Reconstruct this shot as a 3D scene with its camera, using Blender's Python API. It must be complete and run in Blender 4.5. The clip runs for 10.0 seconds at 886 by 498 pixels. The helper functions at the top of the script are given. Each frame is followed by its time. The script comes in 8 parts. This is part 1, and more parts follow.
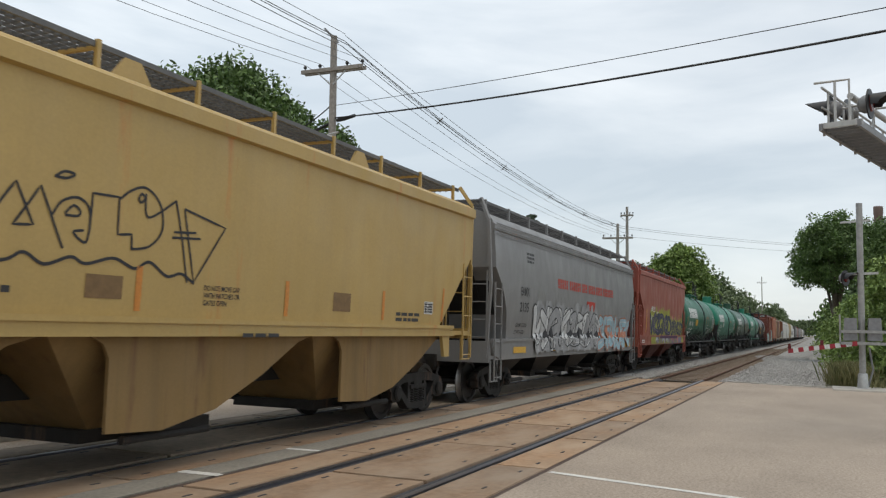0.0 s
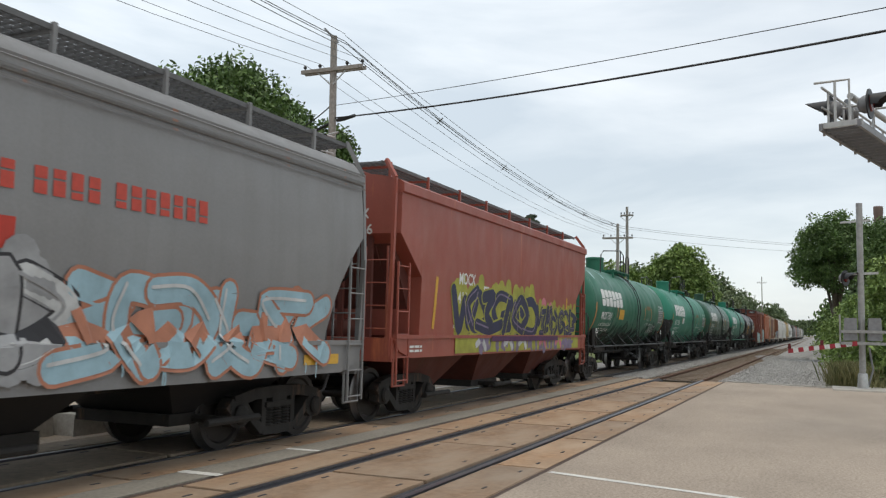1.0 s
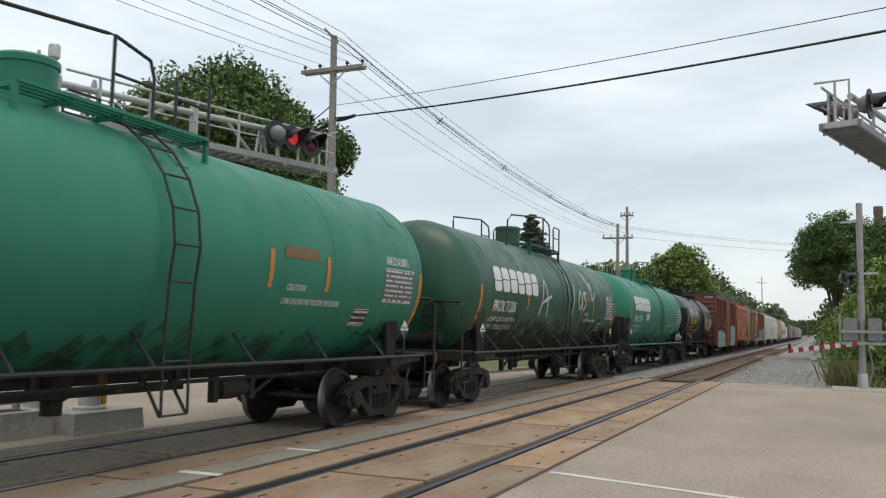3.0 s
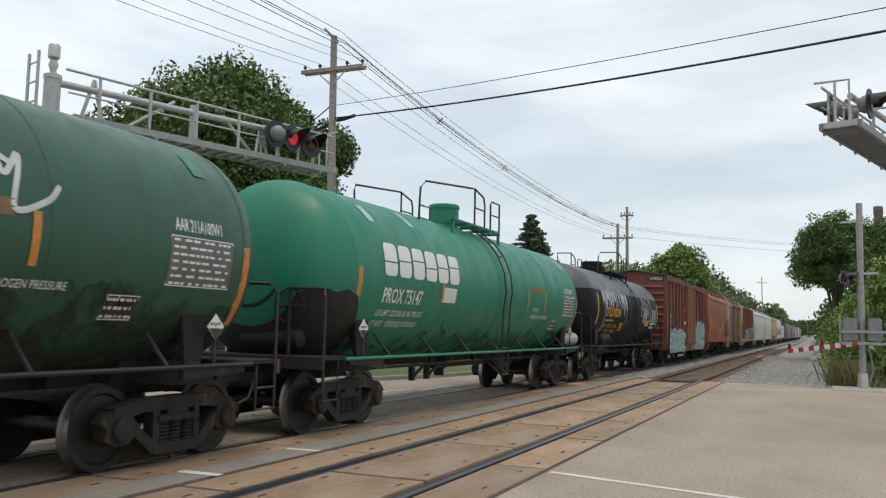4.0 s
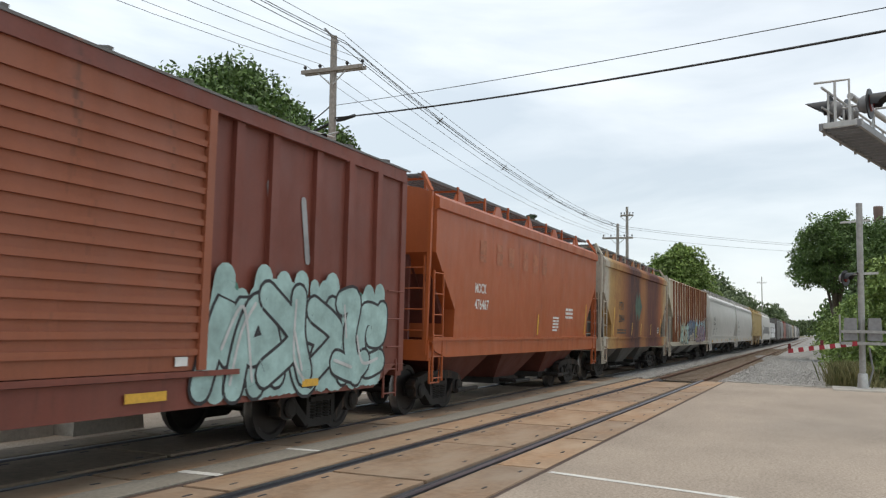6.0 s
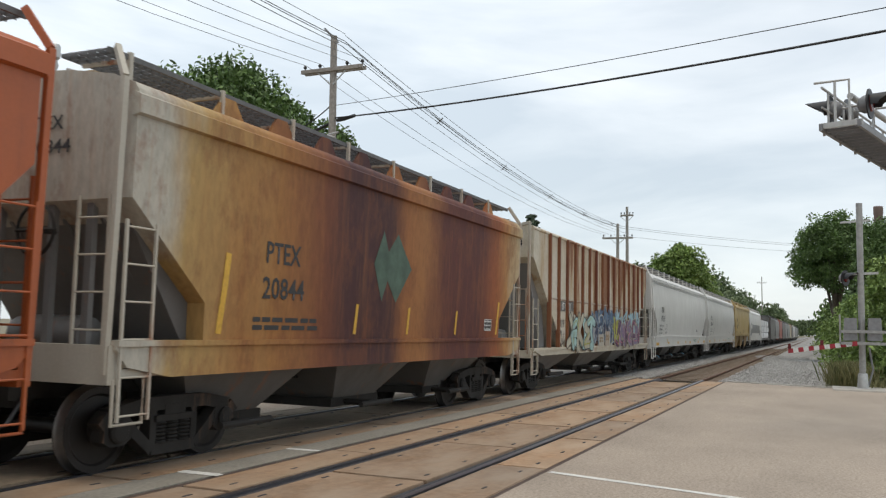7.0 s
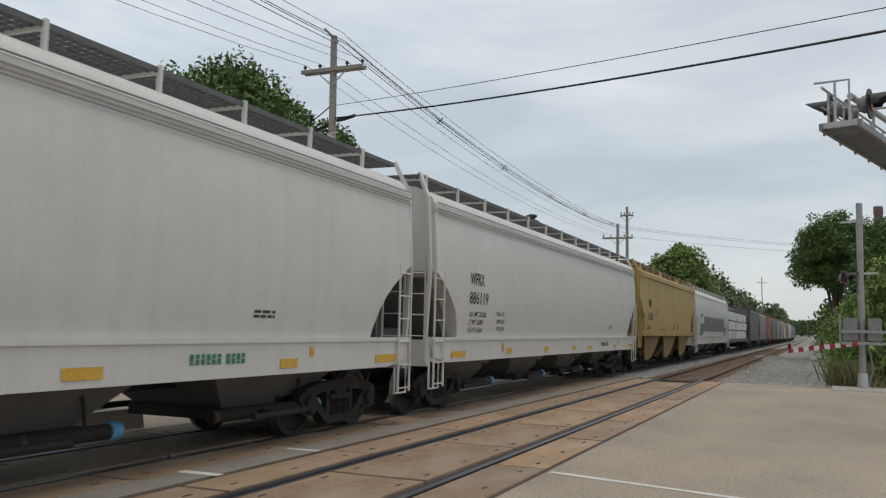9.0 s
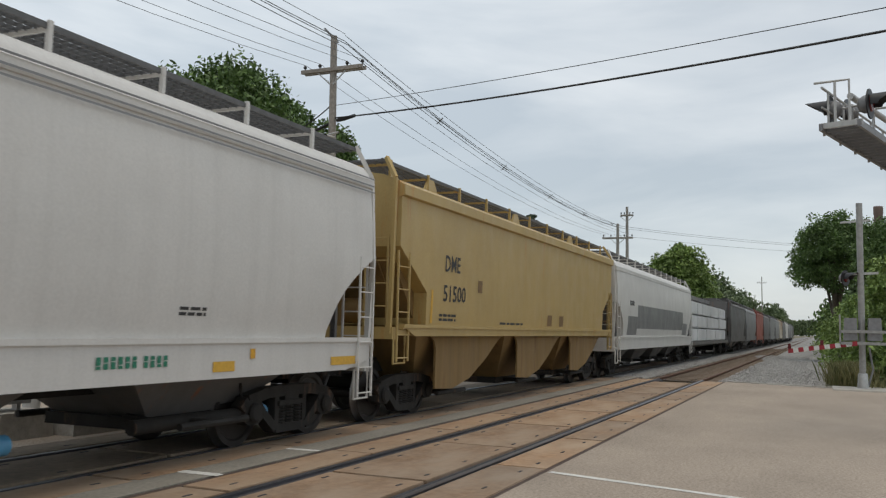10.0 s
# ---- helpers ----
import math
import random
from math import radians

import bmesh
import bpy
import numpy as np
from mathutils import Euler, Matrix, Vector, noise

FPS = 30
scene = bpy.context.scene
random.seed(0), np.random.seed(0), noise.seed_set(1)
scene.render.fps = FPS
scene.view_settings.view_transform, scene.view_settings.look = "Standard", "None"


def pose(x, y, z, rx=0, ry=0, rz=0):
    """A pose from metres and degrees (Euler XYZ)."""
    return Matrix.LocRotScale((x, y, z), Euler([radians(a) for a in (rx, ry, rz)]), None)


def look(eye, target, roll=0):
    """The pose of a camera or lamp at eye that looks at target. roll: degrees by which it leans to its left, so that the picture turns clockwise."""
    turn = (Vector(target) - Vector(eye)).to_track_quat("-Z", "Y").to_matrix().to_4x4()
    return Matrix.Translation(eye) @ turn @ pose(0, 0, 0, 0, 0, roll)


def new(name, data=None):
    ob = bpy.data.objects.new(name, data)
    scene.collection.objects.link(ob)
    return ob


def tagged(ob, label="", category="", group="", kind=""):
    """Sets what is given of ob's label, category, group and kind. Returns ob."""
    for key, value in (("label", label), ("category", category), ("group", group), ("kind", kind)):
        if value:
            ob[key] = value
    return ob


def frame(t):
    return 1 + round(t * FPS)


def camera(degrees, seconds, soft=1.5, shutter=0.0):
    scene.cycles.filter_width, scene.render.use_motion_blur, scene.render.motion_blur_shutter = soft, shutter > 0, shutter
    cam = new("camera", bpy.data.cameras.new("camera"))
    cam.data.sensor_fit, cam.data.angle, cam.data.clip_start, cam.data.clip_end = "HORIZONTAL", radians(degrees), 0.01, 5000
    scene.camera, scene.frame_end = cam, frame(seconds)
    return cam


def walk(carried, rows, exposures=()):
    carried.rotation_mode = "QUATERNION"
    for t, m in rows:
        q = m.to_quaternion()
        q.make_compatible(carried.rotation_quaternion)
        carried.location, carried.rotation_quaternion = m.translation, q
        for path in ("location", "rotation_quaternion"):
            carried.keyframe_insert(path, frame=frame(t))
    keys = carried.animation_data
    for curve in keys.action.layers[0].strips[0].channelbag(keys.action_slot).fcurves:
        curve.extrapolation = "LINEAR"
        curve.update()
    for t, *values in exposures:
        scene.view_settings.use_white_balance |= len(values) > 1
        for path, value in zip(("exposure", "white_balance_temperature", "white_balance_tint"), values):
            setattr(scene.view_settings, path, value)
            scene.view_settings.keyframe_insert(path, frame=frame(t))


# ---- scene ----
cam = camera(54.8, 10.0, soft=1.25, shutter=0.04)
EYE = (0.0, 0.0, 1.631)
AIM = (math.cos(radians(23.7)) * math.cos(radians(5.24)), math.sin(radians(23.7)) * math.cos(radians(5.24)), math.sin(radians(5.24)) + 1.631)
STAND = look(EYE, AIM, 1.26)
walk(cam, [(0.0, STAND), (10.0, STAND)], [(0.0, 0.0), (1.0, 0.08), (2.5, 0.06), (4.5, 0.09), (5.5, 0.18), (7.0, 0.13), (7.6, 0.06), (8.5, -0.18), (9.0, -0.28), (9.5, -0.25), (10.0, -0.24)])

# ---- light ----
world = bpy.data.worlds.new("overcast_sky")
scene.world = world
world.use_nodes = True
wn, wl = world.node_tree.nodes, world.node_tree.links
wn.clear()
w_out = wn.new("ShaderNodeOutputWorld")
w_add = wn.new("ShaderNodeAddShader")
w_sky = wn.new("ShaderNodeTexSky")
w_sky.sky_type = "NISHITA"
w_sky.sun_disc = False
w_sky.sun_elevation = radians(76)
w_sky.sun_rotation = radians(130)
w_bg1 = wn.new("ShaderNodeBackground")
w_bg1.inputs["Strength"].default_value = 0.03
w_bg2 = wn.new("ShaderNodeBackground")
w_bg2.inputs["Strength"].default_value = 1.08
w_tc = wn.new("ShaderNodeTexCoord")
w_map = wn.new("ShaderNodeMapping")
w_map.inputs["Scale"].default_value = (1.6, 1.6, 6.5)
w_map.inputs["Rotation"].default_value = (0.12, 0.05, 0.4)
w_noise = wn.new("ShaderNodeTexNoise")
w_noise.inputs["Scale"].default_value = 1.5
w_noise.inputs["Detail"].default_value = 7.0
w_noise.inputs["Roughness"].default_value = 0.52
w_noise.inputs["Distortion"].default_value = 0.5
w_ramp = wn.new("ShaderNodeValToRGB")
w_ramp.color_ramp.elements[0].position = 0.36
w_ramp.color_ramp.elements[0].color = (0.500, 0.550, 0.580, 1)
w_ramp.color_ramp.elements[1].position = 0.66
w_ramp.color_ramp.elements[1].color = (0.74, 0.768, 0.770, 1)
wl.new(w_tc.outputs["Generated"], w_map.inputs["Vector"])
wl.new(w_map.outputs["Vector"], w_noise.inputs["Vector"])
wl.new(w_noise.outputs["Fac"], w_ramp.inputs["Fac"])
# the cloud is thinner towards one side of the sky
w_dot = wn.new("ShaderNodeVectorMath")
w_dot.operation = "DOT_PRODUCT"
w_dot.inputs[1].default_value = (0.42, 0.60, 0.68)
w_gain = wn.new("ShaderNodeMapRange")
w_gain.interpolation_type = "SMOOTHSTEP"
w_gain.inputs["From Min"].default_value, w_gain.inputs["From Max"].default_value = 0.60, 1.0
w_gain.inputs["To Min"].default_value, w_gain.inputs["To Max"].default_value = 0.95, 1.18
w_mul = wn.new("ShaderNodeVectorMath")
w_mul.operation = "SCALE"
wl.new(w_tc.outputs["Generated"], w_dot.inputs[0])
wl.new(w_dot.outputs["Value"], w_gain.inputs["Value"])
wl.new(w_ramp.outputs["Color"], w_mul.inputs[0])
wl.new(w_gain.outputs["Result"], w_mul.inputs["Scale"])
wl.new(w_mul.outputs["Vector"], w_bg2.inputs["Color"])
wl.new(w_sky.outputs["Color"], w_bg1.inputs["Color"])
wl.new(w_bg1.outputs[0], w_add.inputs[0])
wl.new(w_bg2.outputs[0], w_add.inputs[1])
wl.new(w_add.outputs[0], w_out.inputs["Surface"])

sun = new("sun", bpy.data.lights.new("sun", "SUN"))
sun.data.energy = 1.25
sun.data.angle = radians(30)
sun.data.color = (1.0, 0.88, 0.72)
sun.matrix_world = look((-8, -7, 52), (0, 0, 0))


# ---- materials ----
def nodes_of(name):
    m = bpy.data.materials.new(name)
    m.use_nodes = True
    nt = m.node_tree
    return m, nt.nodes, nt.links, nt.nodes["Principled BSDF"]


def coords(n, l, scale, kind="Object"):
    tc, mp = n.new("ShaderNodeTexCoord"), n.new("ShaderNodeMapping")
    mp.inputs["Scale"].default_value = scale
    l.new(tc.outputs[kind], mp.inputs["Vector"])
    return mp.outputs["Vector"]


def noise_tex(n, l, scale, detail=5.0, rough=0.6, freq=1.0, kind="Object"):
    t = n.new("ShaderNodeTexNoise")
    t.inputs["Scale"].default_value = freq
    t.inputs["Detail"].default_value = detail
    t.inputs["Roughness"].default_value = rough
    l.new(coords(n, l, scale, kind), t.inputs["Vector"])
    return t.outputs["Fac"]


def ramp(n, l, fac, stops):
    r = n.new("ShaderNodeValToRGB")
    while len(r.color_ramp.elements) < len(stops):
        r.color_ramp.elements.new(0.5)
    for e, (p, c) in zip(r.color_ramp.elements, stops):
        e.position, e.color = p, (c, c, c, 1) if not isinstance(c, tuple) else (*c, 1)
    l.new(fac, r.inputs["Fac"])
    return r.outputs["Color"]


def mix(n, l, fac, a, b, mode="MIX"):
    x = n.new("ShaderNodeMix")
    x.data_type, x.blend_type = "RGBA", mode
    for sock, v in ((x.inputs["Factor"], fac), (x.inputs["A"], a), (x.inputs["B"], b)):
        if isinstance(v, (int, float)):
            sock.default_value = v
        elif isinstance(v, tuple):
            sock.default_value = (*v, 1)
        else:
            l.new(v, sock)
    return x.outputs["Result"]


def bump(n, l, bsdf, height, strength, dist=0.01):
    b = n.new("ShaderNodeBump")
    b.inputs["Strength"].default_value = strength
    b.inputs["Distance"].default_value = dist
    l.new(height, b.inputs["Height"])
    l.new(b.outputs["Normal"], bsdf.inputs["Normal"])


def paint(name, color, rough=0.45, metal=0.0, streak=0.25, rust=0.0, rust_color=(0.16, 0.06, 0.025), grime=(0.07, 0.06, 0.05), patch=0.12, seed=0.0):
    """Weathered paint: tone patches, vertical grime streaks and rust."""
    m, n, l, b = nodes_of(name)
    big = ramp(n, l, noise_tex(n, l, (0.5, 0.5, 0.7), 4, freq=1.0 + seed), [(0.3, 1 - patch), (0.7, 1.0)])
    c = mix(n, l, 1.0, tuple(color), big, "MULTIPLY")
    if streak:
        f = ramp(n, l, noise_tex(n, l, (3.2 + seed, 3.2, 0.16), 6, 0.65), [(0.45, 0.0), (0.8, streak)])
        c = mix(n, l, f, c, grime)
    if rust:
        f = noise_tex(n, l, (2.3 + seed, 2.3, 0.28), 7, 0.68)
        f = ramp(n, l, f, [(0.62 - 0.3 * rust, 0.0), (0.72 - 0.2 * rust, 0.95)])
        rc = mix(n, l, noise_tex(n, l, (9, 9, 2), 6), tuple(rust_color), tuple(min(1, x * 2.6) for x in rust_color))
        c = mix(n, l, f, c, rc)
    fine = ramp(n, l, noise_tex(n, l, (30, 30, 30), 4), [(0.3, 0.9), (0.7, 1.0)])
    c = mix(n, l, 1.0, c, fine, "MULTIPLY")
    l.new(c, b.inputs["Base Color"])
    r = ramp(n, l, noise_tex(n, l, (2, 2, 1), 5), [(0.3, max(0.05, rough - 0.1)), (0.75, min(1, rough + 0.18))])
    l.new(r, b.inputs["Roughness"])
    b.inputs["Metallic"].default_value = metal
    bump(n, l, b, noise_tex(n, l, (1.6, 1.6, 1.6), 3), 0.12, 0.02)
    return m


def grainy(name, c0, c1, freq, rough=0.9, strength=0.5, dist=0.01, big=0.35, big_freq=0.25, spots=0.0, tones=None, worn=None):
    """Mineral or earthy surface: grain, large blotches and relief."""
    m, n, l, b = nodes_of(name)
    f = noise_tex(n, l, (freq, freq, freq), 8, 0.7)
    c = mix(n, l, ramp(n, l, f, [(0.3, 0.0), (0.7, 1.0)]), tuple(c0), tuple(c1))
    g = ramp(n, l, noise_tex(n, l, (big_freq, big_freq * 1.6, big_freq), 6, 0.6), [(0.3, 1 - big), (0.7, 1.0)])
    c = mix(n, l, 1.0, c, g, "MULTIPLY")
    if spots:
        s = ramp(n, l, noise_tex(n, l, (3, 3, 3), 5, 0.7), [(0.62, 0.0), (0.72, spots)])
        c = mix(n, l, s, c, tuple(x * 0.4 for x in c0))
    if worn:
        f = ramp(n, l, noise_tex(n, l, (0.42, 0.9, 1.0), 5, 0.65), [(0.38, 0.0), (0.62, 0.85)])
        c = mix(n, l, f, c, worn)
    if tones:
        info = n.new("ShaderNodeObjectInfo")
        c = mix(n, l, 1.0, c, ramp(n, l, info.outputs["Random"], [(0.0, tones[0]), (1.0, tones[1])]), "MULTIPLY")
    l.new(c, b.inputs["Base Color"])
    b.inputs["Roughness"].default_value = rough
    bump(n, l, b, f, strength, dist)
    return m


def plain(name, color, rough=0.5, metal=0.0, vary=0.15, freq=8.0):
    m, n, l, b = nodes_of(name)
    f = ramp(n, l, noise_tex(n, l, (freq, freq, freq), 5), [(0.3, 1 - vary), (0.7, 1.0)])
    l.new(mix(n, l, 1.0, tuple(color), f, "MULTIPLY"), b.inputs["Base Color"])
    b.inputs["Roughness"].default_value = rough
    b.inputs["Metallic"].default_value = metal
    return m


def foliage(name, dark, light):
    m, n, l, b = nodes_of(name)
    g = n.new("ShaderNodeNewGeometry")
    c = mix(n, l, g.outputs["Random Per Island"], tuple(dark), tuple(light))
    big = ramp(n, l, noise_tex(n, l, (0.6, 0.6, 0.6), 3), [(0.3, 0.65), (0.7, 1.0)])
    l.new(mix(n, l, 1.0, c, big, "MULTIPLY"), b.inputs["Base Color"])
    b.inputs["Roughness"].default_value = 0.6
    b.inputs["Subsurface Weight"].default_value = 0.0
    return m


M = {}
M["asphalt"] = grainy("worn_asphalt", (0.232, 0.188, 0.146), (0.525, 0.442, 0.360), 30, 0.9, 0.7, 0.008, 0.30, 0.3, 0.3)
M["gap"] = grainy("gap_asphalt", (0.20, 0.185, 0.155), (0.34, 0.31, 0.26), 22, 0.9, 0.6, 0.01, 0.3, 0.6, 0.4)
M["panel"] = grainy("crossing_panel", (0.26, 0.165, 0.095), (0.43, 0.295, 0.185), 9, 0.85, 0.35, 0.006, 0.45, 0.7, 0.35, ((0.82, 0.80, 0.80), (1.15, 1.05, 0.95)), (0.35, 0.285, 0.215))
# far-track panels coloured darker to add shade beneath the train
M["panel_dark"] = grainy("shaded_panel", (0.19, 0.148, 0.102), (0.33, 0.252, 0.176), 9, 0.8, 0.35, 0.006, 0.4, 0.8, 0.3)
M["ballast"] = grainy("ballast_bed", (0.17, 0.165, 0.155), (0.42, 0.41, 0.39), 9, 0.95, 1.0, 0.06, 0.25, 0.3)
M["stone"] = grainy("ballast_stone", (0.24, 0.235, 0.225), (0.5, 0.49, 0.47), 6, 0.95, 0.5, 0.02, 0.2, 2.0)
M["soil"] = grainy("verge_soil", (0.16, 0.14, 0.09), (0.28, 0.25, 0.17), 7, 0.95, 0.6, 0.03)
M["grass"] = foliage("dry_grass", (0.10, 0.12, 0.035), (0.30, 0.27, 0.12))
M["lawn"] = grainy("lawn", (0.07, 0.10, 0.03), (0.16, 0.19, 0.06), 12, 0.95, 0.8, 0.03)
M["concrete"] = grainy("concrete", (0.36, 0.34, 0.30), (0.55, 0.52, 0.47), 14, 0.9, 0.3, 0.006)
M["rail"] = plain("rail_head_steel", (0.18, 0.18, 0.20), 0.38, 0.9, 0.2)
M["rail_rust"] = plain("rusty_rail", (0.15, 0.075, 0.045), 0.8, 0.2, 0.4)
M["rubber"] = plain("flangeway_rubber", (0.045, 0.043, 0.05), 0.75, 0.0, 0.4)
M["tie"] = grainy("old_tie", (0.17, 0.125, 0.09), (0.29, 0.22, 0.16), 8, 0.95, 0.6, 0.01)
M["seam"] = plain("dark_seam", (0.085, 0.055, 0.042), 0.9, 0.0, 0.4, 6)
M["line"] = grainy("road_line_paint", (0.62, 0.61, 0.57), (0.8, 0.79, 0.75), 20, 0.8, 0.2, 0.003, 0.3, 2.0)
M["galv"] = plain("galvanised_steel", (0.50, 0.50, 0.49), 0.45, 0.55, 0.2)
M["alum"] = plain("painted_mast", (0.50, 0.50, 0.49), 0.5, 0.1, 0.25)
M["mast_dull"] = plain("dull_mast_paint", (0.36, 0.36, 0.35), 0.55, 0.1, 0.3)
M["grating"] = plain("walkway_grating", (0.17, 0.17, 0.17), 0.6, 0.5, 0.3)
M["black"] = plain("black_hood", (0.02, 0.02, 0.022), 0.45, 0.0, 0.3)
M["lampback"] = plain("lamp_housing", (0.24, 0.24, 0.245), 0.5, 0.2, 0.25)
M["pole"] = grainy("weathered_pole", (0.26, 0.235, 0.21), (0.46, 0.43, 0.39), 11, 0.9, 0.5, 0.01)
M["wire"] = plain("wire", (0.10, 0.105, 0.11), 0.5, 0.3, 0.1)
M["cable"] = plain("black_cable", (0.015, 0.015, 0.016), 0.6, 0.0, 0.1)
M["bark"] = grainy("bark", (0.07, 0.055, 0.04), (0.16, 0.13, 0.10), 12, 0.95, 0.8, 0.03)
M["leaf"] = foliage("broad_leaves", (0.052, 0.100, 0.023), (0.155, 0.260, 0.064))
M["leaf_light"] = foliage("light_leaves", (0.100, 0.170, 0.032), (0.275, 0.385, 0.095))
# paler leaves for the far belts, distance haze mixed into the colour
M["leaf_far"] = foliage("hazy_far_leaves", (0.10, 0.15, 0.065), (0.20, 0.26, 0.12))
M["needle"] = foliage("spruce_needles", (0.055, 0.085, 0.055), (0.115, 0.16, 0.095))
M["brick"] = grainy("old_brick", (0.15, 0.105, 0.095), (0.25, 0.18, 0.155), 4, 0.9, 0.4, 0.02)
M["frame"] = paint("grimy_undergear", (0.021, 0.019, 0.017), 0.8, 0.1, 0.2, 0.12, (0.09, 0.05, 0.03))
M["wheel"] = plain("wheel_steel", (0.028, 0.024, 0.022), 0.5, 0.3, 0.4, 5)
M["tread"] = plain("worn_tread", (0.30, 0.29, 0.28), 0.42, 0.9, 0.25)
M["yellow_mark"] = plain("yellow_reflector", (0.72, 0.42, 0.05), 0.5, 0.0, 0.25, 20)
M["orange_mark"] = plain("orange_stripe", (0.62, 0.24, 0.04), 0.5, 0.0, 0.25, 20)
M["white"] = plain("white_lettering", (0.76, 0.78, 0.76), 0.55, 0.0, 0.2, 14)
M["ink"] = plain("dark_lettering", (0.035, 0.035, 0.037), 0.55, 0.0, 0.3, 14)
M["red_letter"] = plain("red_lettering", (0.52, 0.06, 0.035), 0.55, 0.0, 0.25, 14)
M["green_letter"] = plain("green_lettering", (0.02, 0.20, 0.12), 0.55, 0.0, 0.2, 14)
M["brown_letter"] = plain("brown_lettering", (0.22, 0.13, 0.05), 0.55, 0.0, 0.3, 14)
M["amber_letter"] = plain("amber_lettering", (0.72, 0.38, 0.03), 0.55, 0.0, 0.25, 14)
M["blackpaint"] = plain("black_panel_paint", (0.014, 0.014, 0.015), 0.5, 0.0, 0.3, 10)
M["g_mint"] = plain("mint_spray", (0.40, 0.60, 0.58), 0.6, 0.0, 0.45, 3)
M["g_teal"] = plain("teal_spray", (0.08, 0.26, 0.20), 0.6, 0.0, 0.4, 3)
M["g_blue"] = plain("light_blue_spray", (0.34, 0.52, 0.60), 0.6, 0.0, 0.3, 3)
M["g_white"] = plain("white_spray", (0.62, 0.64, 0.64), 0.6, 0.0, 0.4, 3)
M["g_grey"] = plain("grey_spray", (0.36, 0.37, 0.38), 0.6, 0.0, 0.4, 3)
M["g_black"] = plain("black_spray", (0.025, 0.025, 0.03), 0.6, 0.0, 0.3, 3)
M["g_lime"] = plain("lime_spray", (0.42, 0.42, 0.06), 0.6, 0.0, 0.4, 3)
M["g_navy"] = plain("navy_spray", (0.025, 0.03, 0.08), 0.6, 0.0, 0.4, 3)
M["g_pink"] = plain("pink_spray", (0.62, 0.20, 0.26), 0.6, 0.0, 0.3, 3)
M["g_rust"] = plain("orange_spray", (0.48, 0.20, 0.12), 0.6, 0.0, 0.3, 3)
M["g_red"] = plain("red_spray", (0.55, 0.05, 0.03), 0.6, 0.0, 0.3, 3)
M["g_purple"] = plain("purple_spray", (0.09, 0.025, 0.09), 0.6, 0.0, 0.3, 3)
M["red_lens"] = plain("red_lens", (0.11, 0.008, 0.010), 0.25, 0.0, 0.2)
M["gate_red"] = plain("gate_red", (0.36, 0.03, 0.045), 0.5, 0.0, 0.2)
M["blue_cap"] = plain("blue_cap", (0.10, 0.33, 0.55), 0.4, 0.0, 0.2)
M["silver"] = plain("silver_tank_paint", (0.55, 0.55, 0.55), 0.35, 0.4, 0.2)
M["wrap"] = grainy("lumber_wrap", (0.74, 0.75, 0.76), (0.88, 0.88, 0.88), 2.5, 0.5, 0.5, 0.05)
lamp_m, lamp_n, lamp_l, lamp_b = nodes_of("lit_red_lamp")
lamp_b.inputs["Base Color"].default_value = (0.5, 0.02, 0.03, 1)
lamp_b.inputs["Emission Color"].default_value = (1.0, 0.05, 0.08, 1)
lamp_b.inputs["Emission Strength"].default_value = 0.3
M["lit"] = lamp_m
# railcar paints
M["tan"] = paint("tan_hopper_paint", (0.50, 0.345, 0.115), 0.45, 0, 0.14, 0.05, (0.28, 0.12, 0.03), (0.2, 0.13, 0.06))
M["tan2"] = paint("tan_hopper_paint_b", (0.50, 0.36, 0.14), 0.45, 0, 0.12, 0.02, (0.28, 0.12, 0.03), (0.2, 0.13, 0.06), seed=0.3)
M["grey"] = paint("grey_hopper_paint", (0.235, 0.235, 0.235), 0.42, 0, 0.16, 0.0, seed=0.2)
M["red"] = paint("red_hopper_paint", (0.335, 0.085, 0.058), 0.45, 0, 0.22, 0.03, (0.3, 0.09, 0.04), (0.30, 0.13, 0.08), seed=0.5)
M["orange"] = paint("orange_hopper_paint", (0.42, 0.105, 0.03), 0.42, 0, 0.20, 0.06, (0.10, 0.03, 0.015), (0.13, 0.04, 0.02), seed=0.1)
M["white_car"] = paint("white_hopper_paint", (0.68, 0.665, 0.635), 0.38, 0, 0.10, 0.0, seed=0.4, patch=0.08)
M["green"] = paint("green_tank_paint", (0.014, 0.15, 0.085), 0.46, 0, 0.22, 0.0, grime=(0.02, 0.05, 0.035), seed=0.6, patch=0.25)
M["green2"] = paint("bright_green_tank_paint", (0.014, 0.21, 0.130), 0.46, 0, 0.16, 0.0, grime=(0.02, 0.07, 0.05), seed=0.15, patch=0.15)
M["green3"] = paint("dull_green_tank_paint", (0.022, 0.105, 0.060), 0.4, 0, 0.4, 0.0, grime=(0.03, 0.04, 0.03), seed=0.35, patch=0.3)
M["tank_black"] = paint("black_tank_paint", (0.010, 0.0105, 0.0115), 0.52, 0, 0.12, 0.0, grime=(0.03, 0.03, 0.03), seed=0.45)
M["tank_black"].node_tree.nodes["Principled BSDF"].inputs["Specular IOR Level"].default_value = 0.2
M["tank_top"] = paint("lighter_tank_top", (0.085, 0.088, 0.092), 0.42, 0, 0.2, 0.0, seed=0.45)
M["boxred"] = paint("boxcar_red_paint", (0.205, 0.058, 0.038), 0.55, 0, 0.30, 0.08, (0.06, 0.022, 0.015), (0.07, 0.03, 0.025), seed=0.25, patch=0.25)
M["boxdoor"] = paint("boxcar_door_paint", (0.30, 0.095, 0.045), 0.55, 0, 0.25, 0.06, (0.08, 0.03, 0.015), (0.1, 0.04, 0.025), seed=0.7)
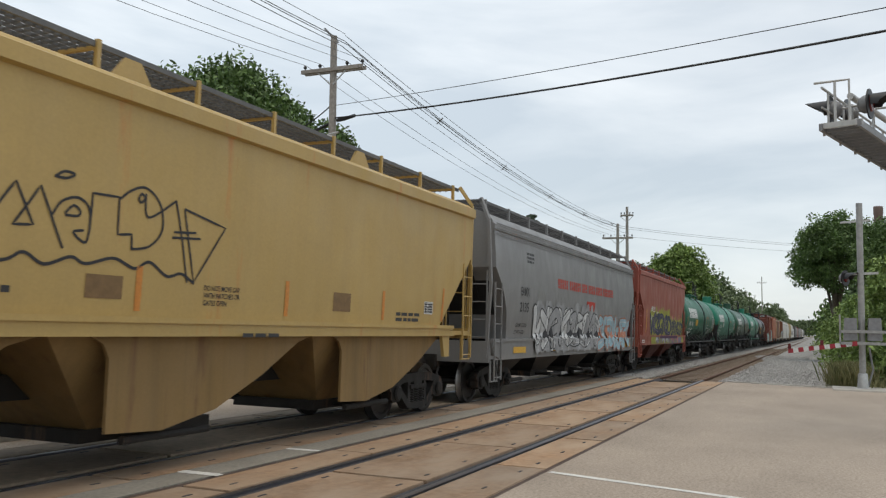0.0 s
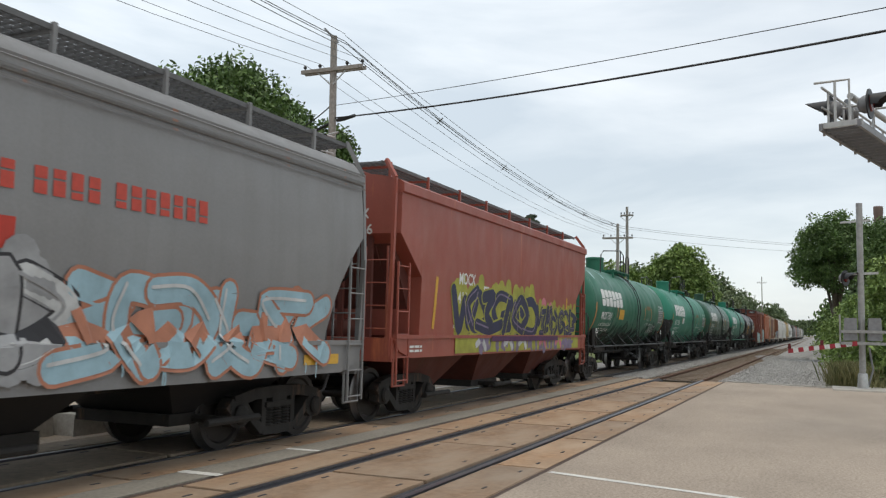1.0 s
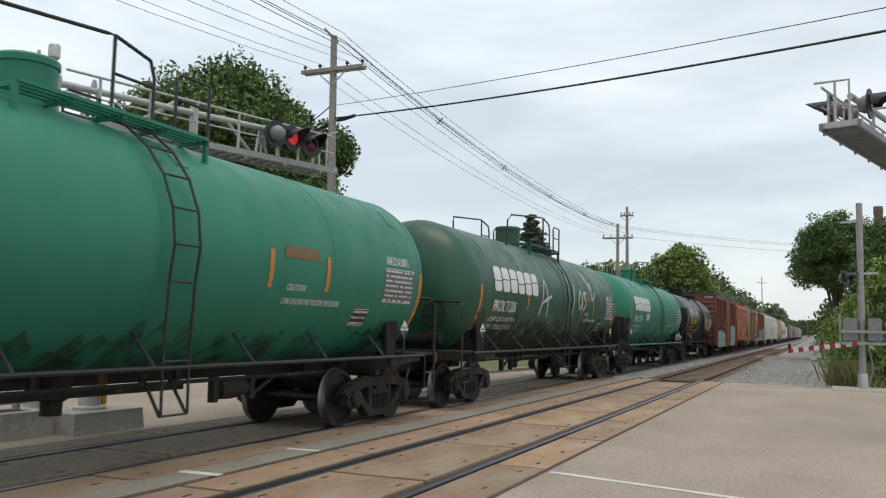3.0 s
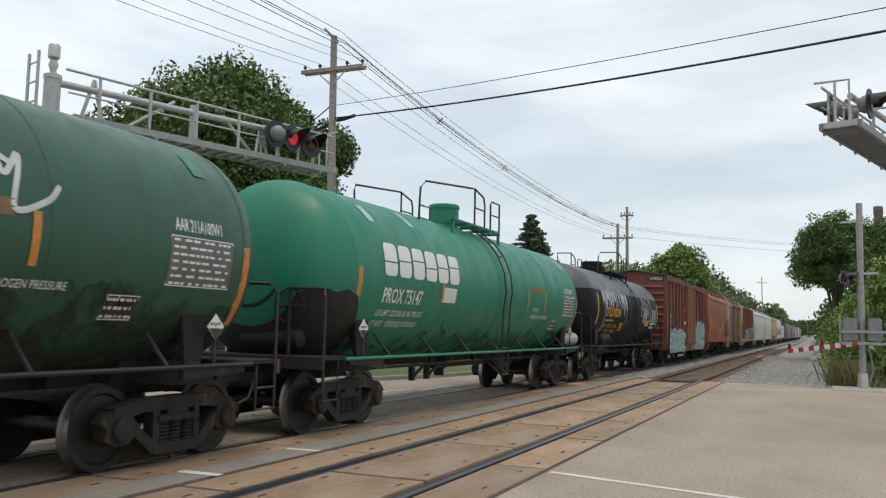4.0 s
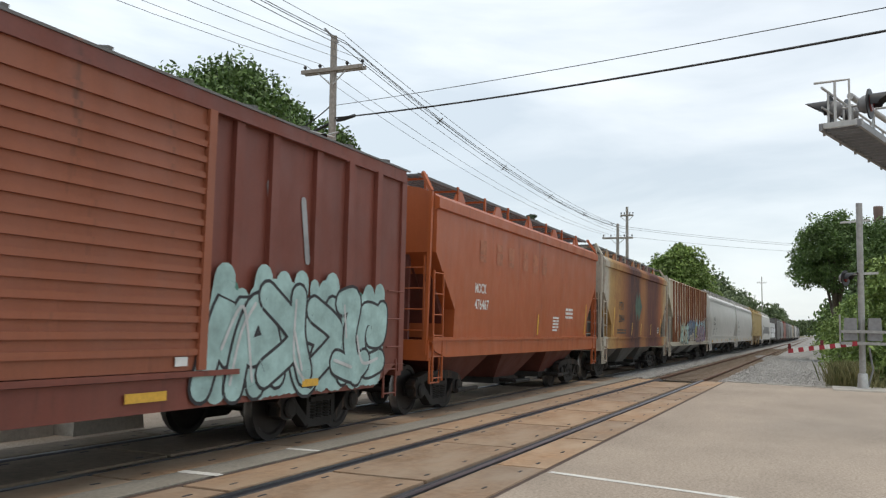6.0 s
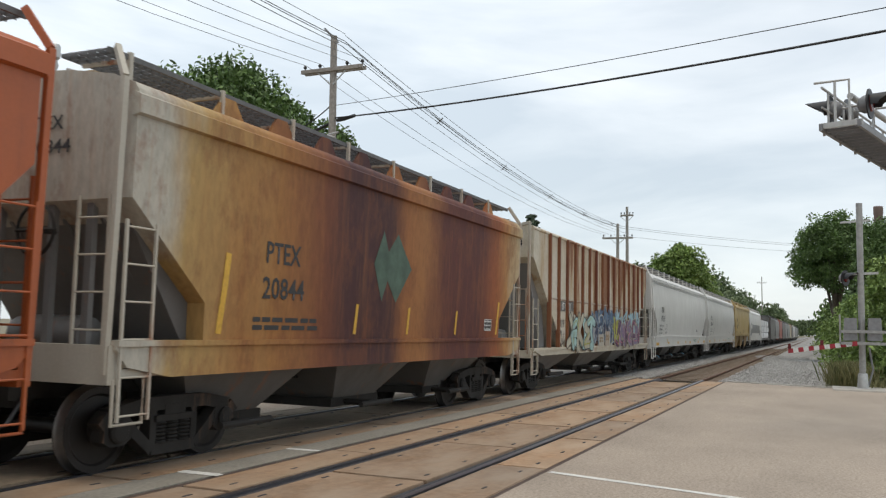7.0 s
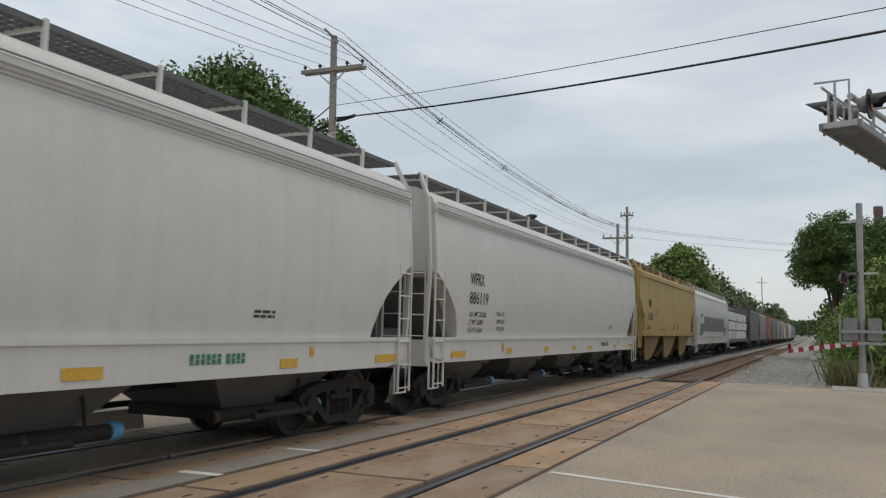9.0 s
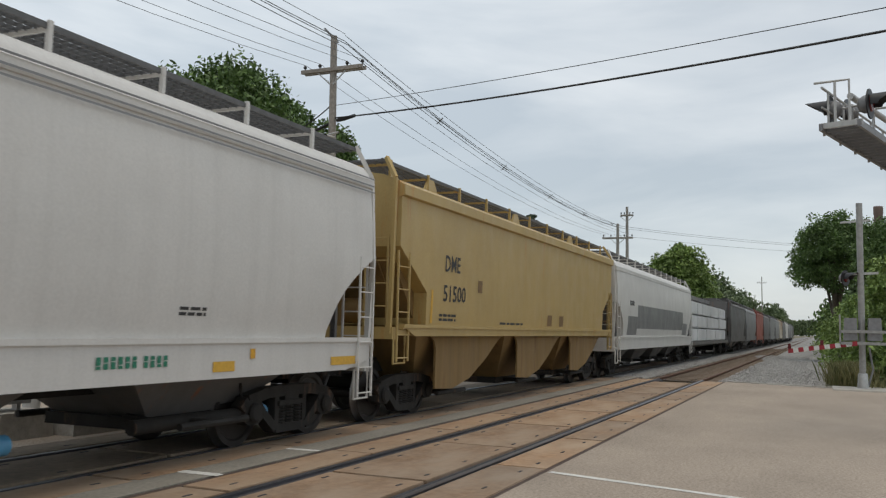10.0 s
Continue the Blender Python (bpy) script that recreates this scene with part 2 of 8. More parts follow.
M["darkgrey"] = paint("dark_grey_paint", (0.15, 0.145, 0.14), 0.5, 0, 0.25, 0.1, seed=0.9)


def rusty_patchwork():
    """Cream paint overrun by orange and purple-brown rust in broad upright zones."""
    m, n, l, b = nodes_of("rust_flooded_paint")
    tc, sep = n.new("ShaderNodeTexCoord"), n.new("ShaderNodeSeparateXYZ")
    l.new(tc.outputs["Object"], sep.inputs["Vector"])
    u = n.new("ShaderNodeMath")
    u.operation = "MULTIPLY_ADD"
    u.inputs[1].default_value, u.inputs[2].default_value = 1 / 12.3, 0.5
    l.new(sep.outputs["X"], u.inputs[0])
    wob = n.new("ShaderNodeMath")
    wob.operation = "MULTIPLY_ADD"
    wob.inputs[1].default_value, wob.inputs[2].default_value = 0.16, -0.08
    l.new(noise_tex(n, l, (0.9, 0.9, 0.32), 6, 0.6), wob.inputs[0])
    add = n.new("ShaderNodeMath")
    add.operation = "ADD"
    l.new(u.outputs[0], add.inputs[0])
    l.new(wob.outputs[0], add.inputs[1])
    c = ramp(n, l, add.outputs[0], [(0.03, (0.50, 0.47, 0.40)), (0.075, (0.46, 0.30, 0.11)), (0.19, (0.38, 0.17, 0.045)), (0.30, (0.20, 0.062, 0.024)), (0.36, (0.070, 0.020, 0.020)), (0.46, (0.062, 0.018, 0.018)), (0.52, (0.33, 0.125, 0.035)), (0.58, (0.36, 0.15, 0.045)), (0.66, (0.115, 0.028, 0.020)), (0.80, (0.100, 0.024, 0.020)), (0.88, (0.33, 0.095, 0.026)), (0.94, (0.45, 0.22, 0.07)), (0.99, (0.52, 0.42, 0.25))])
    st = ramp(n, l, noise_tex(n, l, (4.5, 4.5, 0.3), 7, 0.68), [(0.5, 0.0), (0.75, 0.4)])
    c = mix(n, l, st, c, (0.40, 0.16, 0.045))
    mot = ramp(n, l, noise_tex(n, l, (2.2, 2.2, 1.3), 8, 0.7), [(0.50, 0.0), (0.62, 0.45)])
    c = mix(n, l, mot, c, (0.20, 0.065, 0.022))
    fine = ramp(n, l, noise_tex(n, l, (14, 14, 5), 6, 0.7), [(0.3, 0.7), (0.7, 1.0)])
    l.new(mix(n, l, 1.0, c, fine, "MULTIPLY"), b.inputs["Base Color"])
    b.inputs["Roughness"].default_value = 0.7
    bump(n, l, b, noise_tex(n, l, (20, 20, 20), 5), 0.2, 0.006)
    return m


def streaked_white():
    """Cream paint under rust that ran down from the eave, thinning out below the middle seam."""
    m, n, l, b = nodes_of("rust_streaked_white")
    tc, sep = n.new("ShaderNodeTexCoord"), n.new("ShaderNodeSeparateXYZ")
    l.new(tc.outputs["Object"], sep.inputs["Vector"])
    c = mix(n, l, ramp(n, l, noise_tex(n, l, (0.9, 0.9, 1.4), 5), [(0.35, 0.0), (0.65, 1.0)]), (0.54, 0.48, 0.36), (0.66, 0.62, 0.53))
    runs = noise_tex(n, l, (1.9, 1.9, 0.20), 8, 0.68)
    fall = n.new("ShaderNodeMapRange")
    fall.inputs["From Min"].default_value, fall.inputs["From Max"].default_value = 1.2, 4.1
    fall.inputs["To Min"].default_value, fall.inputs["To Max"].default_value = -0.15, 0.025
    l.new(sep.outputs["Z"], fall.inputs["Value"])
    end = n.new("ShaderNodeMapRange")
    end.inputs["From Min"].default_value, end.inputs["From Max"].default_value = -7.4, -3.2
    end.inputs["To Min"].default_value, end.inputs["To Max"].default_value = -0.10, 0.012
    l.new(sep.outputs["X"], end.inputs["Value"])
    both = n.new("ShaderNodeMath")
    l.new(fall.outputs["Result"], both.inputs[0])
    l.new(end.outputs["Result"], both.inputs[1])
    add = n.new("ShaderNodeMath")
    l.new(runs, add.inputs[0])
    l.new(both.outputs[0], add.inputs[1])
    warm = ramp(n, l, add.outputs[0], [(0.40, 0.0), (0.50, 0.6)])
    c = mix(n, l, warm, c, (0.44, 0.28, 0.12))
    deep = ramp(n, l, add.outputs[0], [(0.49, 0.0), (0.57, 0.92)])
    rust = mix(n, l, noise_tex(n, l, (9, 9, 2), 6), (0.13, 0.042, 0.018), (0.32, 0.125, 0.04))
    c = mix(n, l, deep, c, rust)
    fine = ramp(n, l, noise_tex(n, l, (16, 16, 9), 6, 0.7), [(0.3, 0.78), (0.7, 1.0)])
    l.new(mix(n, l, 1.0, c, fine, "MULTIPLY"), b.inputs["Base Color"])
    b.inputs["Roughness"].default_value = 0.65
    bump(n, l, b, noise_tex(n, l, (18, 18, 18), 5), 0.2, 0.006)
    return m


M["patchwork"] = rusty_patchwork()
M["rustywhite"] = streaked_white()
M["old_white"] = paint("old_white_paint", (0.50, 0.47, 0.40), 0.6, 0, 0.3, 0.28, (0.17, 0.06, 0.02), (0.3, 0.22, 0.14))
M["rib_rust"] = paint("rust_eaten_rib", (0.24, 0.095, 0.04), 0.7, 0, 0.3, 0.62, (0.085, 0.026, 0.016), (0.2, 0.1, 0.05))
M["g_faded"] = plain("faded_green_paint", (0.09, 0.15, 0.11), 0.65, 0.0, 0.5, 4)
M["g_deep_blue"] = plain("deep_blue_spray", (0.09, 0.16, 0.27), 0.6, 0.0, 0.5, 2.5)
M["g_cream"] = plain("cream_spray", (0.50, 0.47, 0.36), 0.6, 0.0, 0.4, 3)
M["g_lilac"] = plain("lilac_spray", (0.24, 0.19, 0.30), 0.6, 0.0, 0.4, 3)
M["orange_fade"] = plain("faded_lettering", (0.46, 0.17, 0.085), 0.6, 0.0, 0.4, 6)


def broken_dirt(name, start, most):
    """Dirt caked on in streaks, with the paint showing through between them."""
    m, n, l, b = nodes_of(name)
    c = mix(n, l, noise_tex(n, l, (5, 5, 3), 5), (0.014, 0.020, 0.016), (0.040, 0.042, 0.034))
    l.new(c, b.inputs["Base Color"])
    b.inputs["Roughness"].default_value = 0.85
    l.new(ramp(n, l, noise_tex(n, l, (2.4, 2.4, 0.9), 9, 0.72), [(start, 0.0), (start + 0.2, most)]), b.inputs["Alpha"])
    return m


M["belly"] = broken_dirt("caked_dirt", 0.34, 0.85)
M["belly_thin"] = broken_dirt("thin_dirt", 0.44, 0.7)
M["soot"] = plain("soot_stain", (0.022, 0.021, 0.019), 0.7, 0.0, 0.4, 4)
# tan darkened to hold the shade under the car, with dirt streaks and rust
M["tan_shaded"] = paint("shaded_grimy_tan", (0.27, 0.17, 0.062), 0.7, 0, 0.4, 0.15, (0.09, 0.045, 0.02), (0.04, 0.03, 0.02))
# red car paint deepened in place of underside shade, plus streaks and rust
M["red_shaded"] = paint("shaded_grimy_red", (0.13, 0.035, 0.025), 0.7, 0, 0.4, 0.1, (0.06, 0.03, 0.02), (0.03, 0.02, 0.018))


# ---- mesh helpers ----
def part(name, bm, material, parent=None, label="", smooth=False):
    me = bpy.data.meshes.new(name)
    bmesh.ops.recalc_face_normals(bm, faces=bm.faces[:])
    bm.to_mesh(me)
    bm.free()
    return put(name, me, material, parent, label, smooth)


def put(name, me, material, parent=None, label="", smooth=False):
    if material and not me.materials:
        me.materials.append(M[material])
    if smooth:
        me.polygons.foreach_set("use_smooth", [True] * len(me.polygons))
        me.set_sharp_from_angle(angle=radians(38))
    ob = new(name, me)
    if parent is not None:
        ob.parent = parent
    if label:
        ob["label"] = label
    return ob


def box(bm, x0, x1, y0, y1, z0, z1):
    v = [bm.verts.new(c) for c in ((x0, y0, z0), (x1, y0, z0), (x1, y1, z0), (x0, y1, z0), (x0, y0, z1), (x1, y0, z1), (x1, y1, z1), (x0, y1, z1))]
    for f in ((3, 2, 1, 0), (4, 5, 6, 7), (0, 1, 5, 4), (1, 2, 6, 5), (2, 3, 7, 6), (3, 0, 4, 7)):
        bm.faces.new([v[i] for i in f])


def beam(bm, p0, p1, w, h):
    """A bar from p0 to p1: w across, h in its upright plane."""
    p0, p1 = Vector(p0), Vector(p1)
    d = (p1 - p0).normalized()
    up = Vector((0, 0, 1)) if abs(d.z) < 0.95 else Vector((1, 0, 0))
    a = d.cross(up).normalized() * w / 2
    b = a.cross(d).normalized() * h / 2
    v = [bm.verts.new(p + s * a + t * b) for p in (p0, p1) for s, t in ((-1, -1), (1, -1), (1, 1), (-1, 1))]
    for f in ((0, 1, 2, 3), (7, 6, 5, 4), (0, 4, 5, 1), (1, 5, 6, 2), (2, 6, 7, 3), (3, 7, 4, 0)):
        bm.faces.new([v[i] for i in f])


def tube(bm, pts, r, n=6, cap=True):
    """A round bar along pts; r is one radius or one for each point."""
    pts = [Vector(p) for p in pts]
    rs = r if isinstance(r, (list, tuple)) else [r] * len(pts)
    rings = []
    for i, p in enumerate(pts):
        d = (pts[min(i + 1, len(pts) - 1)] - pts[max(i - 1, 0)]).normalized()
        up = Vector((0, 0, 1)) if abs(d.z) < 0.9 else Vector((1, 0, 0))
        a = d.cross(up).normalized()
        b = a.cross(d).normalized()
        rings.append([bm.verts.new(p + rs[i] * (a * math.cos(2 * math.pi * k / n) + b * math.sin(2 * math.pi * k / n))) for k in range(n)])
    for r0, r1 in zip(rings, rings[1:]):
        for k in range(n):
            bm.faces.new((r0[k], r0[(k + 1) % n], r1[(k + 1) % n], r1[k]))
    if cap:
        bm.faces.new(rings[0][::-1])
        bm.faces.new(rings[-1])


def lathe(bm, profile, axis="y", n=24, centre=(0, 0, 0), cap=True):
    """Turns (radius, along) pairs round an axis."""
    rings = []
    for r, a in profile:
        ring = []
        for k in range(n):
            c, s = r * math.cos(2 * math.pi * k / n), r * math.sin(2 * math.pi * k / n)
            p = {"y": (c, a, s), "z": (c, s, a), "x": (a, c, s)}[axis]
            ring.append(bm.verts.new(Vector(p) + Vector(centre)))
        rings.append(ring)
    for r0, r1 in zip(rings, rings[1:]):
        for k in range(n):
            bm.faces.new((r0[k], r0[(k + 1) % n], r1[(k + 1) % n], r1[k]))
    if cap:
        bm.faces.new(rings[0][::-1])
        bm.faces.new(rings[-1])


def plate(bm, outline, y0, y1):
    """An upright plate: an outline of (x, z) pairs, thick from y0 to y1."""
    a = [bm.verts.new((x, y0, z)) for x, z in outline]
    b = [bm.verts.new((x, y1, z)) for x, z in outline]
    bm.faces.new(a)
    bm.faces.new(b[::-1])
    for i in range(len(a)):
        j = (i + 1) % len(a)
        bm.faces.new((a[i], b[i], b[j], a[j]))


def frustum(bm, lower, upper):
    """A box between two rectangles, each (x0, x1, y0, y1, z)."""
    v = []
    for x0, x1, y0, y1, z in (lower, upper):
        v += [bm.verts.new(c) for c in ((x0, y0, z), (x1, y0, z), (x1, y1, z), (x0, y1, z))]
    for f in ((3, 2, 1, 0), (4, 5, 6, 7), (0, 1, 5, 4), (1, 2, 6, 5), (2, 3, 7, 6), (3, 0, 4, 7)):
        bm.faces.new([v[i] for i in f])


def empty(name, label, category, group="", at=None):
    ob = new(name)
    ob.empty_display_size = 0.3
    if at is not None:
        ob.matrix_world = at
    return tagged(ob, label, category, group)

# ---- ground and track ----
NEAR, FAR, GAUGE = 4.436, 7.90, 0.7525
SKEW = 0.25


def sheet(name, outline, z, material, label, category):
    bm = bmesh.new()
    top = [bm.verts.new((x, y, z)) for x, y in outline]
    low = [bm.verts.new((x, y, z - 0.12)) for x, y in outline]
    bm.faces.new(top)
    for i in range(len(top)):
        j = (i + 1) % len(top)
        bm.faces.new((top[i], low[i], low[j], top[j]))
    return tagged(part(name, bm, material), label, category, kind="structure")


def ground():
    bm = bmesh.new()
    v = [bm.verts.new(c) for c in ((-900, -1500, -0.14), (3500, -1500, -0.14), (3500, 1500, -0.14), (-900, 1500, -0.14))]
    bm.faces.new(v)
    tagged(part("ground", bm, "soil"), "dry earth verge beside the railway", "ground", kind="structure")
    edge = 30.2
    sheet("road", [(-60, -40), (20.4, -40), (29.4, -2.0), (edge - 0.2, -1.0), (edge + SKEW * 2.9, 2.9), (-60, 2.9)], -0.004, "asphalt", "worn pale asphalt road at the level crossing", "road")
    sheet("road_strip", [(-60, 5.98), (edge + SKEW * 6, 5.98), (edge + SKEW * 6.5, 6.5), (-60, 6.5)], -0.004, "gap", "rough asphalt strip between the two tracks", "road")
    sheet("road_beyond", [(-60, 9.35), (33.0, 9.35), (33.2, 10.6), (26, 11.3), (22.5, 12.2), (24.5, 40), (-60, 40)], -0.004, "asphalt", "pale asphalt road beyond the tracks", "road")
    sheet("lawn", [(23.1, 12.6), (26.2, 11.6), (33.5, 10.9), (400, 10.9), (400, 70), (25, 70)], -0.03, "lawn", "mown grass verge beyond the road", "grass")
    bm = bmesh.new()
    for a, b in (((22.6, 12.3), (26.1, 11.4)), ((26.1, 11.4), (33.4, 10.7)), ((22.6, 12.3), (24.4, 36))):
        beam(bm, (*a, 0.03), (*b, 0.03), 0.16, 0.18)
    tagged(part("kerb", bm, "concrete"), "low pale concrete kerb of the grass verge", "kerb", kind="structure")
    bm = bmesh.new()
    for a, b in (((edge + 0.6, 2.8), (29.9, -0.6)), ((29.9, -0.6), (28.6, -2.2)), ((28.6, -2.2), (24.0, -12))):
        beam(bm, (*a, 0.0), (*b, 0.0), 0.22, 0.05)
    tagged(part("kerb", bm, "concrete"), "pale concrete kerb between road and stones", "kerb", kind="structure")
    # ballast shoulders
    bm = bmesh.new()
    x0 = edge + 0.9
    prof = ((-1.2, -0.12), (0.6, -0.06), (2.2, -0.05), (3.2, -0.10), (5.9, -0.10), (6.2, -0.07), (6.7, -0.10), (9.2, -0.10), (10.4, -0.05), (11.6, -0.13))
    xs = [x0 + 0.6 * k for k in range(60)] + [x0 + 36 + 12 * k for k in range(1, 60)]
    rows = [[bm.verts.new((x + (SKEW * y if i == 0 else 0), y, z + (0.03 * noise.noise((x * 0.9, y * 2, 0)) if 0 < j < 9 else 0))) for j, (y, z) in enumerate(prof)] for i, x in enumerate(xs)]
    for r0, r1 in zip(rows, rows[1:]):
        for j in range(len(prof) - 1):
            bm.faces.new((r0[j], r1[j], r1[j + 1], r0[j + 1]))
    tagged(part("ballast", bm, "ballast", smooth=True), "grey crushed stone ballast under the tracks", "ballast", kind="structure")
    # loose stones
    rng = np.random.default_rng(4)
    verts, faces = [], []
    shape = np.array([(1, 0, 0), (-1, 0, 0), (0, 1, 0), (0, -1, 0), (0, 0, 1), (0, 0, -1.0)])
    tri = [(0, 2, 4), (2, 1, 4), (1, 3, 4), (3, 0, 4), (2, 0, 5), (1, 2, 5), (3, 1, 5), (0, 3, 5)]
    for k in range(9000):
        x = x0 + 0.4 + 42 * rng.random() ** 1.6
        y = rng.uniform(-0.6, 3.2) if k % 5 < 3 else rng.uniform(5.7, 6.9)
        if k % 5 < 3 and x - x0 > 6 + 8 * (y + 0.8):
            y += 1.2
        s = rng.uniform(0.025, 0.06)
        q = Euler(rng.uniform(0, 6, 3)).to_matrix()
        base = len(verts)
        for c in shape:
            w = q @ Vector(c * s * rng.uniform(0.7, 1.3, 3))
            verts.append((x + w.x, y + w.y, -0.045 + w.z))
        faces += [tuple(base + i for i in f) for f in tri]
    me = bpy.data.meshes.new("ballast_stones")
    me.from_pydata(verts, [], faces)
    tagged(put("ballast_stones", me, "stone"), "loose grey ballast stones beside the track", "stones", kind="stuff")


def rails():
    head = [(-0.037, 0.0), (0.037, 0.0), (0.037, -0.04), (0.012, -0.06), (0.012, -0.11), (0.07, -0.14), (-0.07, -0.14), (-0.012, -0.11), (-0.012, -0.06), (-0.037, -0.04)]
    for y, word in ((NEAR - GAUGE, "rusty-sided"), (NEAR + GAUGE, "rusty-sided"), (FAR - GAUGE, "polished"), (FAR + GAUGE, "polished")):
        for a, b, mat in ((-250, 31.2, "rail"), (31.2, 900, "rail_rust" if y < 6 else "rail")):
            bm = bmesh.new()
            lift = 0.0 if b < 40 else 0.02
            p = [[bm.verts.new((x, y + u, v + lift)) for u, v in head] for x in (a, b)]
            n = len(head)
            for i in range(n):
                bm.faces.new((p[0][i], p[0][(i + 1) % n], p[1][(i + 1) % n], p[1][i]))
            bm.faces.new(p[0])
            bm.faces.new(p[1][::-1])
            tagged(part("rail", bm, mat), f"{word} steel rail of the double track", "rail", "rails", "structure")
    # flangeway beds
    for y in (NEAR - GAUGE, NEAR + GAUGE, FAR - GAUGE, FAR + GAUGE):
        bm = bmesh.new()
        s = 1 if y in (NEAR - GAUGE, FAR - GAUGE) else -1
        lo, hi = sorted((y - s * 0.10, y + s * 0.16))
        box(bm, -60, 31.0, lo, hi, -0.13, -0.028)
        tagged(part("flangeway", bm, "rubber"), "black rubber flangeway beside the rail", "flangeway", kind="structure")


def crossing_panels():
    """Timber-coloured panels inside and outside each pair of rails, their joints open."""
    step = 2.95
    for track, c in (("near_track", NEAR), ("far_track", FAR)):
        deck = tagged(new("crossing_deck"), "tan crossing panels laid flush with the rails", "crossing deck", kind="structure")
        lanes = [(c - GAUGE - 0.72, c - GAUGE - 0.085), (c - GAUGE + 0.17, c + GAUGE - 0.17), (c + GAUGE + 0.085, c + GAUGE + 0.66)]
        for k, (y0, y1) in enumerate(lanes):
            bm = bmesh.new()
            L, g = step - 0.06, 0.008
            x0, x1, ya, yb = -L / 2, L / 2, y0, y1
            frustum(bm, (x0, x1, ya, yb, -0.13), (x0, x1, ya, yb, -g))
            frustum(bm, (x0 + g, x1 - g, ya + g, yb - g, -g - 0.001), (x0 + g, x1 - g, ya + g, yb - g, -0.001))
            me = bpy.data.meshes.new("panel")
            bmesh.ops.recalc_face_normals(bm, faces=bm.faces[:])
            bm.to_mesh(me)
            bm.free()
            first = 9.9 if k != 1 else 11.4
            for i in range(-8, 8):
                x = first + step * (i + 0.5)
                if x + step / 2 > 31.3 + SKEW * (y0 - 4):
                    continue
                ob = put("panel", me, "panel" if track == "near_track" or k == 0 else "panel_dark", deck)
                ob.location = (x, 0, 0.002 * ((i * 7 + k * 3) % 3 - 1))
            # bolt heads
            bm = bmesh.new()
            for i in range(-8, 7):
                for dx in (0.35, 1.45, 2.6):
                    for y in ((y0 + 0.14, y1 - 0.14) if k == 1 else (y0 + 0.2,)):
                        box(bm, first + step * i + dx - 0.06, first + step * i + dx + 0.06, y - 0.014, y + 0.014, -0.02, 0.004)
            part("bolt_row", bm, "rubber", deck, "dark recessed lag bolts")
    # dark sealant seam along the edges
    bm = bmesh.new()
    for y in (NEAR - GAUGE - 0.765, NEAR + GAUGE + 0.70, FAR - GAUGE - 0.75, FAR + GAUGE + 0.70):
        box(bm, -60, 31.2 + SKEW * (y - 4), y - 0.05, y + 0.05, -0.1, -0.008)
    tagged(part("seam", bm, "seam"), "dark brown seam beside the crossing panels", "seam", kind="structure")


def ties():
    bm = bmesh.new()
    box(bm, -0.115, 0.115, -1.3, 1.3, -0.17, -0.10)
    me = bpy.data.meshes.new("tie")
    bmesh.ops.recalc_face_normals(bm, faces=bm.faces[:])
    bm.to_mesh(me)
    bm.free()
    for c, n in ((NEAR, 150), (FAR, 60)):
        bed = tagged(new("track_bed"), "weathered brown timber ties under rusty rails", "ties", kind="structure")
        for i in range(n):
            ob = put("tie", me, "tie", bed)
            ob.location = (31.9 + 0.53 * i, c + 0.04 * math.sin(i * 5.1), 0.028 + 0.006 * math.sin(i * 3.3))
            ob.rotation_euler = (0, 0, 0.02 * math.sin(i * 7.7))


def road_lines():
    for a, b, w in (((9.72, 2.86), (7.2, -7.0), 0.11), ((9.68, 6.50), (9.72, 5.96), 0.12), ((7.62, 6.52), (7.64, 5.90), 0.15), ((7.7, 9.9), (8.6, 13.5), 0.12), ((20.2, 9.45), (22.6, 9.5), 0.1),
                    ((30.3, 6.42), (30.25, 6.02), 0.1), ((30.75, 2.7), (29.5, -0.6), 0.1), ((16.5, 10.2), (20.8, 9.9), 0.1), ((29.0, -2.6), (21.0, -1.5), 0.12)):
        bm = bmesh.new()
        d = (Vector((*b, 0)) - Vector((*a, 0))).normalized()
        s = Vector((-d.y, d.x, 0)) * w / 2
        n = 14
        rows = []
        for i in range(n + 1):
            p = Vector((*a, 0)).lerp(Vector((*b, 0)), i / n)
            j = 1 + 0.12 * math.sin(i * 2.3)
            rows.append((bm.verts.new(p + s * j), bm.verts.new(p - s * j)))
        for r0, r1 in zip(rows, rows[1:]):
            bm.faces.new((r0[0], r1[0], r1[1], r0[1]))
        tagged(part("road_line", bm, "line"), "worn white painted line on the asphalt", "road marking", "road lines", "structure")


ground()
rails()
road_lines()


